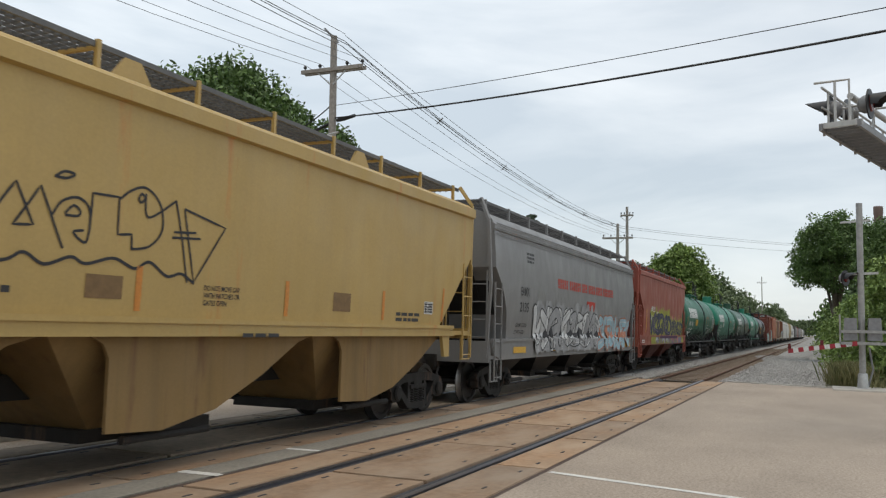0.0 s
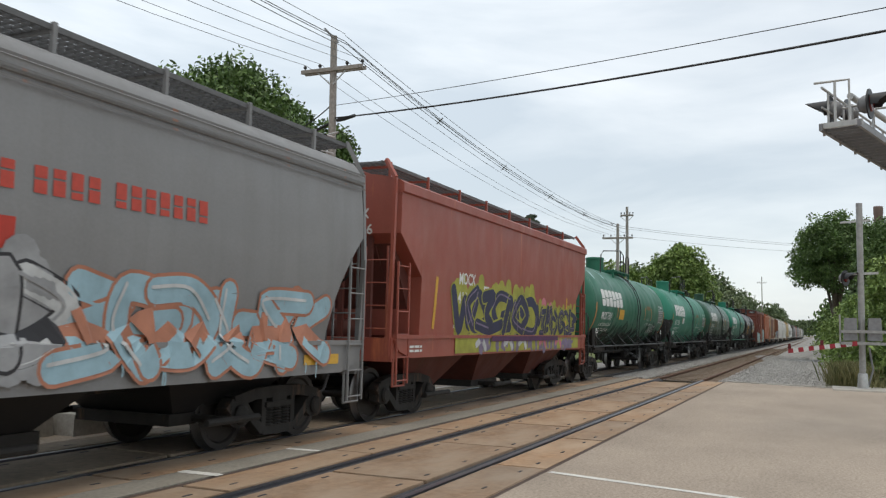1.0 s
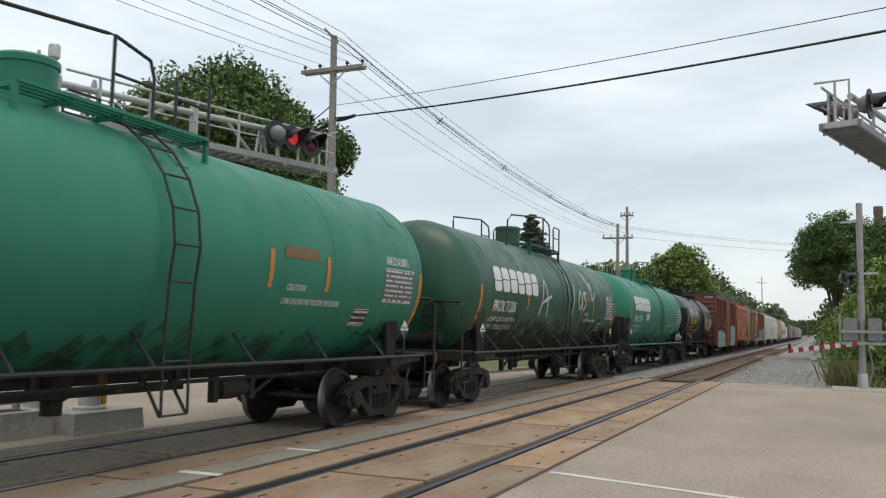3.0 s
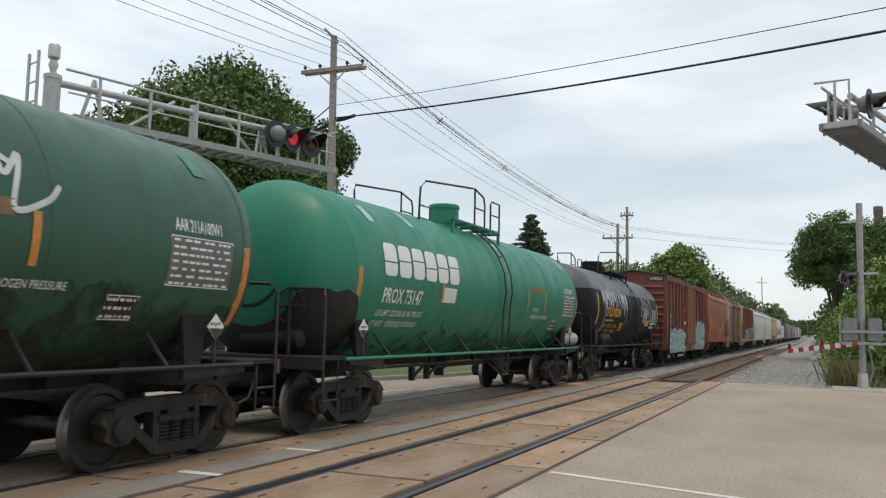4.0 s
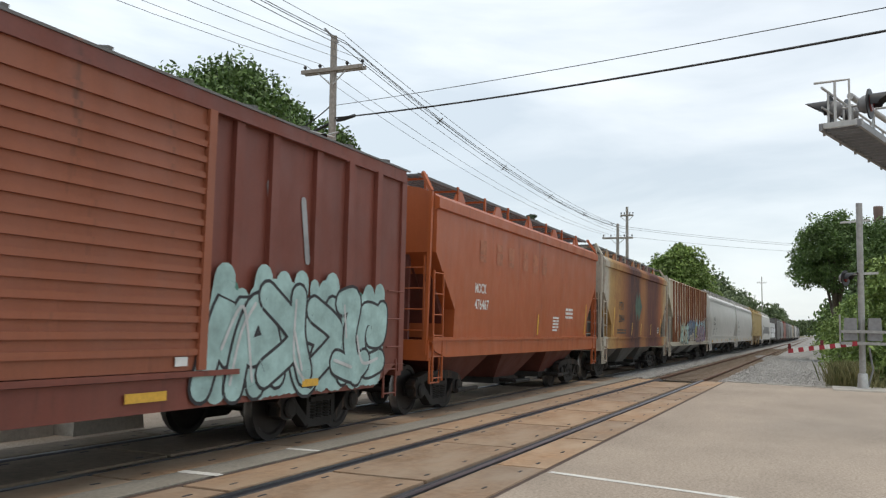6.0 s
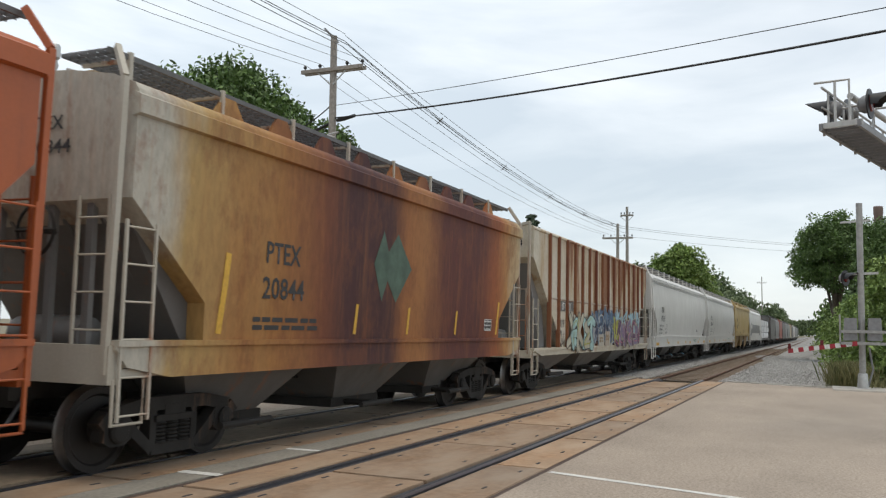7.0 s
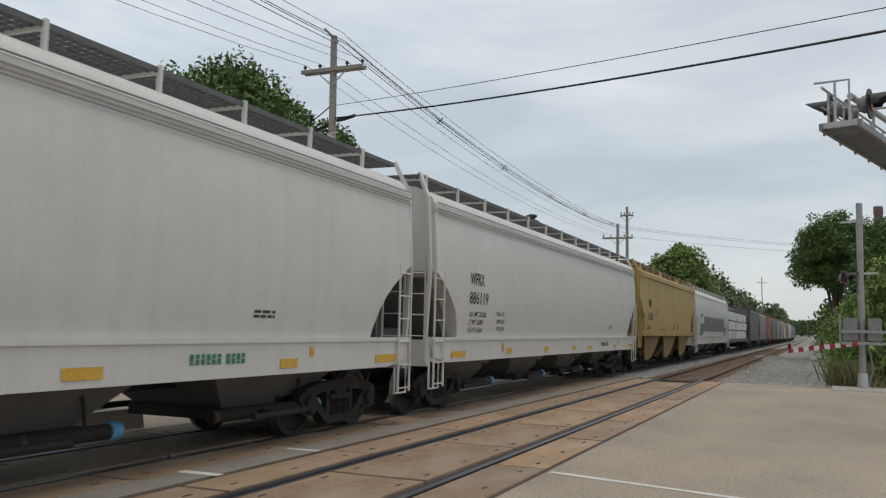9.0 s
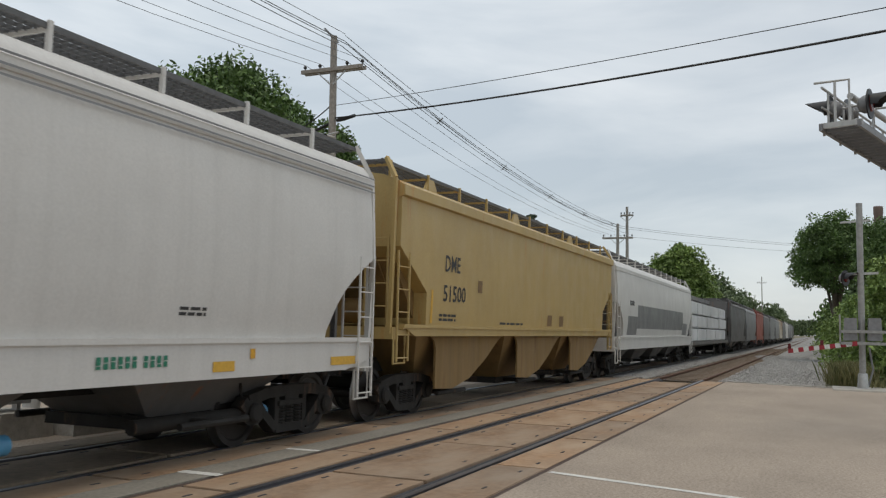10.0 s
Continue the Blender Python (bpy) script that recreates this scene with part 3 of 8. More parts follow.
# ---- poles, cantilevers, wires ----
def utility_pole(x, y, height, arm_z, lean=0.0, arm=1.15, turn=0.0, braces=True):
    p = empty("utility_pole", "weathered grey timber utility pole with a crossarm", "utility pole", "line poles", pose(x, y, -0.15, 0, lean, 0))
    bm = bmesh.new()
    tube(bm, [(0, 0, 0), (0.01, 0, height * 0.5), (0, 0, height)], [0.17, 0.14, 0.105], 12)
    part("pole", bm, "pole", p, smooth=True)
    bm = bmesh.new()
    c, s = math.cos(turn), math.sin(turn)
    beam(bm, (-s * arm - 0.12, -c * arm, arm_z), (s * arm - 0.12, c * arm, arm_z), 0.11, 0.12)
    beam(bm, (-s * arm + 0.12, -c * arm, arm_z), (s * arm + 0.12, c * arm, arm_z), 0.09, 0.11)
    part("crossarm", bm, "pole", p)
    if braces:
        bm = bmesh.new()
        for k in (-1, 1):
            beam(bm, (-0.1, k * 0.05, arm_z - 0.5), (-0.1 + k * s * 0.55, k * c * 0.55, arm_z - 0.05), 0.03, 0.04)
        part("brace", bm, "galv", p)
    for k in (-0.95, -0.45, 0.45, 0.95):
        bm = bmesh.new()
        lathe(bm, [(0.02, 0), (0.02, 0.08), (0.055, 0.1), (0.06, 0.15), (0.03, 0.2)], "z", 8, (s * arm * k, c * arm * k, arm_z + 0.06))
        part("insulator", bm, "black", p)
    return p


def hang(p0, p1, sag, n=14):
    p0, p1 = Vector(p0), Vector(p1)
    return [p0.lerp(p1, i / n) - Vector((0, 0, 4 * sag * (i / n) * (1 - i / n))) for i in range(n + 1)]


def wire(p0, p1, sag, r=0.012, mat="wire", label="thin grey overhead wire"):
    bm = bmesh.new()
    tube(bm, hang(p0, p1, sag), r, 5)
    return tagged(part("overhead_wire", bm, mat, smooth=True), label, "wire", "overhead wires", "structure")


P1, P2 = (24.0, 14.5), (65.0, 13.95)
utility_pole(*P1, 11.3, 10.15, -1.6)
bm = bmesh.new()
beam(bm, (P1[0] - 0.05, P1[1] - 0.02, 11.0), (P1[0] - 0.25, P1[1] + 0.42, 11.48), 0.05, 0.06)
tagged(part("ridge_pin", bm, "lampback"), "slanting dark steel pin on the pole top", "pole pin")
utility_pole(*P2, 10.0, 8.9, 0.5)
utility_pole(69.5, 14.1, 11.9, 11.2, -1.0, 0.5)
utility_pole(245, 13.6, 17.3, 15.6, 0, 1.2)
utility_pole(-26.0, 14.6, 11.3, 9.95, 0)
utility_pole(86.0, -4.5, 10.0, 9.4, 0)
for dy in (-1.05, -0.5, 0.5, 1.05):
    wire((P1[0] - 0.3, P1[1] + dy, 10.25), (P2[0], P2[1] + dy * 0.9, 9.0), 0.8, 0.008)
    wire((-26, 14.6 + dy, 10.3), (P1[0] - 0.3, P1[1] + dy, 10.25), 1.5, 0.008)
for dy, dz in ((-0.30, 11.0), (-0.42, 10.86), (-0.2, 10.84)):
    wire((P1[0] - 0.1, P1[1] + dy, dz), (P2[0], P2[1] - 0.3, dz - 1.35), 0.95, 0.013)
    wire((-26, 14.0 + dy, dz + 0.3), (P1[0] - 0.1, P1[1] + dy, dz), 0.9, 0.013)
wire((P1[0] - 0.1, P1[1] - 0.3, 11.2), (P2[0], P2[1], 9.75), 0.75, 0.010)
wire((-26, 14.2, 12.2), (P1[0] - 0.1, P1[1] - 0.3, 11.25), 0.9, 0.010)
for dy, dz in ((-0.3, 9.65), (-0.3, 9.50), (0.3, 9.0)):
    wire((P2[0], P2[1] + dy, dz), (86.0, -4.5, dz), 0.25, 0.010)
for k in range(1, 6):
    t = k / 5.4
    q = Vector((P1[0] - 0.1, P1[1] - 0.3, 10.9)).lerp(Vector((P2[0], P2[1] - 0.3, 9.55)), t) - Vector((0, 0, 4 * 0.95 * t * (1 - t)))
    bm = bmesh.new()
    beam(bm, q + Vector((0, -0.14, -0.12)), q + Vector((0, 0.14, 0.12)), 0.05, 0.03)
    beam(bm, q + Vector((0, 0.14, -0.12)), q + Vector((0, -0.14, 0.12)), 0.05, 0.03)
    tagged(part("cable_spacer", bm, "lampback"), "small grey cable spacer on the bundled wires", "cable spacer", "cable spacers")


def cross_cables():
    """Two cables that leave the pole and pass high over the road."""
    wire((23.78, 14.45, 8.40), (13.6, -5.8, 6.55), 0.22, 0.026, "cable", "thick black cable slung across the road")
    wire((23.77, 14.45, 8.82), (13.6, -5.8, 6.88), 0.14, 0.010, "cable", "thin dark cable slung across the road")
    bm = bmesh.new()
    tube(bm, [(23.74, 14.3, 8.30), (23.65, 14.0, 8.30), (23.45, 13.5, 8.33)], 0.06, 8)
    tagged(part("splice_case", bm, "cable", smooth=True), "black cable splice case by the pole", "splice case")
    bm = bmesh.new()
    tube(bm, hang((24.0, 14.6, 8.35), (23.4, 17.5, 7.6), 0.2), 0.05, 6)
    tagged(part("overhead_wire", bm, "cable"), "sagging black cable behind the pole", "wire", "overhead wires", "structure")
    bm = bmesh.new()
    tube(bm, hang((24.0, 14.6, 9.0), (23.4, 17.8, 7.9), 0.5), 0.02, 6)
    tagged(part("overhead_wire", bm, "cable"), "slack black cable behind the pole", "wire", "overhead wires", "structure")


cross_cables()


def flasher(parent, at, facing, lit=False):
    """A crossing lamp: round backing disc, hood and lens. facing: turn about z in degrees, 0 towards -x."""
    m = Matrix.Translation(at) @ pose(0, 0, 0, 0, 0, facing)
    def made(name, bm, mat, label=""):
        bmesh.ops.transform(bm, matrix=m, verts=bm.verts[:])
        part(name, bm, mat, parent, label, True)
    bm = bmesh.new()
    lathe(bm, [(0.25, 0.0), (0.25, 0.025)], "x", 24)
    made("lamp_disc", bm, "black")
    bm = bmesh.new()
    lathe(bm, [(0.15, 0.025), (0.15, 0.10), (0.11, 0.17), (0.05, 0.2)], "x", 16)
    made("lamp_housing", bm, "lampback")
    bm = bmesh.new()
    lathe(bm, [(0.135, -0.005), (0.12, -0.03), (0.06, -0.045)], "x", 20)
    made("lens", bm, "lit" if lit else "red_lens", "round red glass lens")
    bm = bmesh.new()
    n = 12
    ra = []
    for i in range(n + 1):
        a = math.pi * (-0.08 + 1.16 * i / n)
        ra.append([bm.verts.new((x, r * math.cos(a), r * math.sin(a))) for x, r in ((-0.02, 0.165), (-0.14 - 0.26 * math.sin(max(0, min(math.pi, a))), 0.165), (-0.14 - 0.26 * math.sin(max(0, min(math.pi, a))), 0.158), (-0.02, 0.158))])
    for r0, r1 in zip(ra, ra[1:]):
        for j in range(4):
            bm.faces.new((r0[j], r0[(j + 1) % 4], r1[(j + 1) % 4], r1[j]))
    made("hood", bm, "black")


def cantilever(name_label, root, tip, z, mast_side, lamps, w=0.30, deck="mast_dull"):
    """A walkway truss over the road: lower grating deck, top rail, posts, bracing and lamps at the tip."""
    c = empty("crossing_cantilever", name_label, "signal cantilever", "crossing cantilevers", None)
    root, tip = Vector((*root, z)), Vector((*tip, z))
    d = (tip - root).normalized()
    s = Vector((-d.y, d.x, 0))
    L = (tip - root).length
    def P(a, b, h):
        return root + d * a + s * b + Vector((0, 0, h))
    bm = bmesh.new()
    for b in (-w, w):
        beam(bm, P(0, b, 0), P(L + 0.1, b, 0), 0.05, 0.11)
    k = 0.0
    while k < L:
        beam(bm, P(k, -w, -0.02), P(k, w, -0.02), 0.03, 0.05)
        k += 0.25
    part("deck_frame", bm, deck, c)
    bm = bmesh.new()
    for i in range(9):
        b = -w + 2 * w * (i + 0.5) / 9
        beam(bm, P(0, b, 0.03), P(L, b, 0.03), 0.012, 0.04)
    part("grating", bm, "grating", c, "dark open steel grating")
    for b in (-w,):
        bm = bmesh.new()
        tube(bm, [P(-0.15, b, 0.72), P(L, b, 0.68)], 0.022, 6)
        part("top_rail", bm, "alum", c)
        bm = bmesh.new()
        tube(bm, [P(-0.1, b, 0.37), P(L, b, 0.35)], 0.016, 6)
        part("middle_rail", bm, "alum", c)
        k = 0.40
        while k < L + 0.01:
            bm = bmesh.new()
            beam(bm, P(k, b, 0), P(k, b, 0.70), 0.035, 0.035)
            part("rail_post", bm, "alum", c)
            k += 0.88
    k = 0.5
    while k < L:
        bm = bmesh.new()
        frustum(bm, tuple(P(k, -w, -0.16))[:1] + (P(k, -w, 0).x + 0.05, P(k, -w, 0).y - 0.02, P(k, -w, 0).y + 0.02, z - 0.10), (P(k, -w, 0).x - 0.06, P(k, -w, 0).x + 0.06, P(k, -w, 0).y - 0.02, P(k, -w, 0).y + 0.02, z - 0.05))
        part("deck_lug", bm, deck, c)
        k += 0.9
    bm = bmesh.new()
    tube(bm, [P(-0.22, 0.0, 0.55) if mast_side > -0.5 else P(-0.1, 0.0, 0.80), P(0.0, 0.0, 0.56) if mast_side > -0.5 else P(0.0, 0.0, 0.79), P(L - 0.55, 0.0, 0.62)], 0.055, 10)
    part("truss_chord", bm, "alum", c, smooth=True)
    for a, b in (((0.25, 0.05), (0.45, 0.74)), ((0.45, 0.74), (0.62, 0.05)), ((0.95, 0.02), (1.9, 0.70)), ((2.9, 0.66), (3.6, 0.05)), ((3.75, 0.64), (3.65, 0.05)), ((3.78, 0.64), (3.92, 0.05))):
        if b[0] < L:
            bm = bmesh.new()
            tube(bm, [P(a[0], 0, a[1]), P(b[0], 0, b[1])], 0.03, 8)
            part("truss_web", bm, "alum", c)
    bm = bmesh.new()
    beam(bm, P(2.3, 0, 0.02), P(2.3, 0, 0.72), 0.11, 0.11)
    part("hanger", bm, "alum", c)
    bm = bmesh.new()
    beam(bm, P(L + 0.02, -w - 0.04, 0.03), P(L + 0.02, w + 0.04, 0.03), 0.05, 0.09)
    part("toe_board", bm, "alum", c)
    bm = bmesh.new()
    tube(bm, [P(L, -w * 0.3, 0.0), P(L, -w * 0.3, 0.76), P(L, -w - 0.12, 0.77), P(L, w * 0.45, 0.75), P(L, w * 0.45, 0.0)], 0.022, 6)
    part("end_rail", bm, "alum", c)
    # mast with cap and ladder
    base = root + d * mast_side
    bm = bmesh.new()
    tube(bm, [(base.x, base.y, 0.25), (base.x, base.y, z + 0.62)], 0.125, 20)
    part("mast", bm, "alum", c, smooth=True)
    bm = bmesh.new()
    lathe(bm, [(0.135, z + 0.60), (0.135, z + 0.66), (0.05, z + 0.70), (0.05, z + 0.74), (0.075, z + 0.82), (0.05, z + 0.90), (0.09, z + 0.94), (0.09, z + 1.12), (0.07, z + 1.15)], "z", 16, (base.x, base.y, 0))
    part("mast_cap", bm, "galv", c, smooth=True)
    for b in (-0.16, 0.16):
        bm = bmesh.new()
        q = base - d * 0.30 + s * b
        beam(bm, (q.x, q.y, 0.5), (q.x, q.y, z + 0.95), 0.04, 0.03)
        part("ladder_stile", bm, "alum", c)
    bm = bmesh.new()
    k = 0.7
    while k < z + 0.95:
        q0, q1 = base - d * 0.30 - s * 0.16, base - d * 0.30 + s * 0.16
        tube(bm, [(q0.x, q0.y, k), (q1.x, q1.y, k)], 0.014, 5)
        k += 0.3
    tagged(part("ladder_rungs", bm, "alum", c), kind="stuff")
    bm = bmesh.new()
    frustum(bm, (base.x - 0.55, base.x + 0.55, base.y - 0.55, base.y + 0.55, -0.1), (base.x - 0.5, base.x + 0.5, base.y - 0.5, base.y + 0.5, 0.25))
    part("foundation", bm, "concrete", c)
    for a, b, h, facing, lit in lamps:
        flasher(c, P(a, b, h), facing, lit)
        bm = bmesh.new()
        tube(bm, [P(a, b, h), P(a, 0, h), P(a, 0, 0.02)], 0.03, 8)
        part("lamp_bracket", bm, "galv", c)
    return c


# facing: direction the lens looks, as a turn from -x
cantilever("grey steel signal cantilever with walkway and lamps beyond the train", (9.60, 10.71), (14.72, 9.16), 4.72, -0.22,
           [(3.78, -0.42, 0.44, 250, False), (4.2, -0.40, 0.44, 84, True), (4.68, -0.40, 0.40, 72, False)])
cantilever("grey steel signal cantilever with walkway and hooded lamps over the road", (21.54, -2.40), (14.94, -0.40), 5.0, -0.62,
           [(6.3, 0.30, 0.45, 75, False), (6.25, -0.35, 0.45, -105, False), (4.9, 0.45, 0.7, 75, False), (4.9, -0.45, 0.7, -105, False)], 0.29, "lampback")


def gate_mast():
    g = empty("crossing_gate", "grey crossing gate mast with lowered red and white arm", "crossing gate", "", pose(29.6, -1.25, 0.0))
    bm = bmesh.new()
    tube(bm, [(0, 0, 0.0), (0, 0, 5.8)], 0.095, 16)
    part("mast", bm, "mast_dull", g, smooth=True)
    bm = bmesh.new()
    lathe(bm, [(0.28, -0.06), (0.28, 0.02), (0.16, 0.06), (0.14, 0.45), (0.12, 0.5)], "z", 16)
    part("base", bm, "galv", g, smooth=True)
    bm = bmesh.new()
    beam(bm, (0, 0.55, 5.2), (0, -0.3, 5.26), 0.05, 0.06)
    part("bracket", bm, "galv", g)
    bm = bmesh.new()
    beam(bm, (0, 0.35, 4.5 - 0.93), (0, -0.5, 4.5 - 0.90), 0.06, 0.07)
    part("lamp_arm", bm, "galv", g)
    for y in (0.42,):
        flasher(g, (0.05, y, 3.45), 60)
    for y in (-0.36, 0.32):
        bm = bmesh.new()
        frustum(bm, (-0.28, 0.28, y - 0.2, y + 0.2, 1.5), (-0.24, 0.24, y - 0.17, y + 0.17, 2.2))
        part("gate_machine", bm, "lampback", g)
    bm = bmesh.new()
    for z in (1.42, 1.78):
        beam(bm, (-0.32, 0.62, z), (-0.32, -0.75, z), 0.05, 0.09)
    for y in (0.62, -0.7):
        beam(bm, (-0.32, y, 1.4), (-0.32, y, 2.3), 0.05, 0.05)
    part("counterweight_frame", bm, "mast_dull", g)
    bm = bmesh.new()
    tube(bm, [(0.1, -0.15, 0.1), (0.18, -0.3, 0.6), (0.12, -0.2, 1.3)], 0.03, 6)
    part("conduit", bm, "lampback", g)
    arm_a, arm_b = Vector((-0.36, 0.15, 1.42)), Vector((0.1, 2.13, 1.12))
    n = 13
    for i in range(n):
        bm = bmesh.new()
        beam(bm, arm_a.lerp(arm_b, i / n), arm_a.lerp(arm_b, (i + 1) / n), 0.03, 0.14)
        part("arm_stripe", bm, "gate_red" if i % 2 == 0 else "white", g)
    for t in (0.5, 0.98):
        q = arm_a.lerp(arm_b, t)
        bm = bmesh.new()
        box(bm, q.x - 0.04, q.x + 0.04, q.y - 0.05, q.y + 0.05, q.z + 0.07, q.z + 0.22)
        part("gate_lamp", bm, "red_lens", g)


gate_mast()


def gate_pad():
    bm = bmesh.new()
    frustum(bm, (28.5, 30.6, -2.4, -0.35, -0.1), (28.55, 30.55, -2.35, -0.4, 0.035))
    tagged(part("gate_pad", bm, "concrete"), "pale concrete pad under the crossing gate", "concrete pad", kind="structure")


gate_pad()


def far_gear():
    """Low foundations and a yellow-banded gate stand beyond the tracks, seen under the cars."""
    g = empty("gate_stand", "grey gate stand with yellow band on a concrete block", "gate stand", "", pose(9.75, 10.0, 0))
    bm = bmesh.new()
    frustum(bm, (-0.7, 0.7, -0.45, 0.45, -0.1), (-0.66, 0.66, -0.42, 0.42, 0.30))
    part("block", bm, "concrete", g)
    bm = bmesh.new()
    lathe(bm, [(0.24, 0.30), (0.24, 0.34), (0.16, 0.36), (0.16, 1.2), (0.1, 1.25)], "z", 14)
    part("stand", bm, "alum", g, smooth=True)
    bm = bmesh.new()
    box(bm, 0.16, 0.24, -0.1, 0.1, 0.36, 1.3)
    part("band", bm, "yellow_mark", g, "yellow plate")
    g = empty("relay_base", "concrete block with small grey relay bracket", "relay base", "", pose(8.55, 10.25, 0))
    bm = bmesh.new()
    frustum(bm, (-0.45, 0.45, -0.4, 0.4, -0.1), (-0.42, 0.42, -0.38, 0.38, 0.36))
    part("block", bm, "concrete", g)
    bm = bmesh.new()
    box(bm, -0.35, 0.2, -0.2, 0.2, 0.46, 0.52)
    for x in (-0.3, 0.1):
        box(bm, x, x + 0.06, -0.05, 0.05, 0.36, 0.5)
    part("bracket", bm, "galv", g)


far_gear()


# ---- trees, house, chimney ----
def leaf_mesh(name, centres, per, spread, size, seed, flat=0.6):
    rng = np.random.default_rng(seed)
    c = np.repeat(np.asarray(centres), per, axis=0)
    n = len(c)
    off = rng.normal(0, 1, (n, 3))
    off /= np.maximum(np.linalg.norm(off, axis=1, keepdims=True), 1e-6)
    off *= spread * rng.uniform(0.25, 1.0, (n, 1)) ** 0.6
    off[:, 2] *= flat
    p = c + off
    a = rng.normal(0, 1, (n, 3))
    a /= np.linalg.norm(a, axis=1, keepdims=True)
    b = np.cross(a, rng.normal(0, 1, (n, 3)))
    b /= np.linalg.norm(b, axis=1, keepdims=True)
    s = size * rng.uniform(0.6, 1.35, (n, 1))
    v = np.stack([p - a * s, p + b * s * 0.55, p + a * s, p - b * s * 0.55], axis=1).reshape(-1, 3)
    me = bpy.data.meshes.new(name)
    me.from_pydata(v.tolist(), [], np.arange(4 * n).reshape(-1, 4).tolist())
    return me


def crown_points(rng, lobes, count):
    """Points near the surface of several overlapping lobes (x, y, z, rx, ry, rz)."""
    out = []
    w = np.array([l[3] * l[5] for l in lobes])
    for i in rng.choice(len(lobes), count, p=w / w.sum()):
        x, y, z, rx, ry, rz = lobes[i]
        d = rng.normal(0, 1, 3)
        d /= np.linalg.norm(d)
        k = rng.uniform(0.72, 1.0) * (1 + 0.14 * math.sin(5 * d[0] + i) * math.cos(4 * d[2] + 2 * i))
        out.append((x + d[0] * rx * k, y + d[1] * ry * k, z + d[2] * rz * k))
    return out


def tree(x, y, height, radius, seed, leaf="leaf", clumps=420, per=26, size=0.13, label="broad green leafy tree", low=0.3):
    rng = np.random.default_rng(seed)
    t = empty("tree", label, "tree", "trees", pose(x, y, -0.1))
    lobes = [(0, 0, height * (low + (1 - low) * 0.5), radius * 0.8, radius * 0.8, height * (1 - low) * 0.48)]
    for k in range(9):
        a = 2.4 * k + rng.uniform(-0.4, 0.4)
        f = rng.uniform(0.35, 0.72)
        h = height * rng.uniform(low + 0.12, 0.84)
        r = radius * rng.uniform(0.32, 0.5)
        lobes.append((radius * f * math.cos(a), radius * f * math.sin(a), h, r, r, r * 0.85))
    lobes.append((radius * 0.1, 0, height - radius * 0.32, radius * 0.36, radius * 0.36, radius * 0.32))
    bm = bmesh.new()
    tube(bm, [(0, 0, 0), (0.06, 0.03, height * 0.25), (-0.04, 0.0, height * 0.55), (0.02, 0, height * 0.85)], [height * 0.028, height * 0.022, height * 0.014, 0.03], 9)
    for lx, ly, lz, r, _, _ in lobes[1:]:
        tube(bm, [(0, 0, height * rng.uniform(0.22, 0.45)), (lx * 0.5, ly * 0.5, lz - r * 0.7), (lx, ly, lz)], [height * 0.012, height * 0.008, 0.02], 6)
    part("trunk", bm, "bark", t, smooth=True)
    me = leaf_mesh("crown", crown_points(rng, lobes, clumps), per, radius * 0.17, size, seed + 1, 0.75)
    put("crown", me, leaf, t)
    return t


def spruce(x, y, height, radius, seed):
    rng = np.random.default_rng(seed)
    t = empty("spruce", "dark green pointed spruce tree", "tree", "trees", pose(x, y, -0.1))
    bm = bmesh.new()
    tube(bm, [(0, 0, 0), (0, 0, height)], [height * 0.02, 0.02], 8)
    pts = []
    for k in range(260):
        z = height * (0.25 + 0.73 * (k / 260) ** 0.8)
        r = radius * (1 - z / height) ** 0.95 + 0.08
        a, rr = rng.uniform(0, 6.28), r * rng.uniform(0.55, 1.15)
        z += rng.normal(0, 0.15)
        tube(bm, [(0, 0, z), (rr * 0.6 * math.cos(a), rr * 0.6 * math.sin(a), z - rr * 0.22), (rr * math.cos(a), rr * math.sin(a), z - rr * 0.16)], [0.03, 0.02, 0.008], 4)
        for f in np.linspace(0.25, 1.0, 7):
            pts.append((rr * f * math.cos(a), rr * f * math.sin(a), z - rr * 0.25 * f + 0.10 * rr * f * f))
    part("trunk", bm, "bark", t)
    put("crown", leaf_mesh("crown", pts, 12, 0.26, 0.12, seed + 1, 0.45), "needle", t)


def woods(x0, x1, y0, y1, n, h0, h1, seed, leaf, label, size=0.3):
    """A far belt of trees grown into each other."""
    rng = np.random.default_rng(seed)
    pts = []
    for k in range(n):
        x, y, h = rng.uniform(x0, x1), rng.uniform(y0, y1), rng.uniform(h0, h1)
        r = h * rng.uniform(0.28, 0.4)
        lobes = [(x, y, h * 0.55, r, r, h * 0.42)] + [(x + rng.uniform(-r, r) * 0.7, y + rng.uniform(-r, r) * 0.7, h * rng.uniform(0.3, 0.85), r * 0.45, r * 0.45, r * 0.4) for _ in range(6)]
        pts += crown_points(rng, lobes, 130)
    tagged(put("woods", leaf_mesh("woods", pts, 16, 1.1, size, seed + 1, 0.8), leaf), label, "trees", kind="stuff")


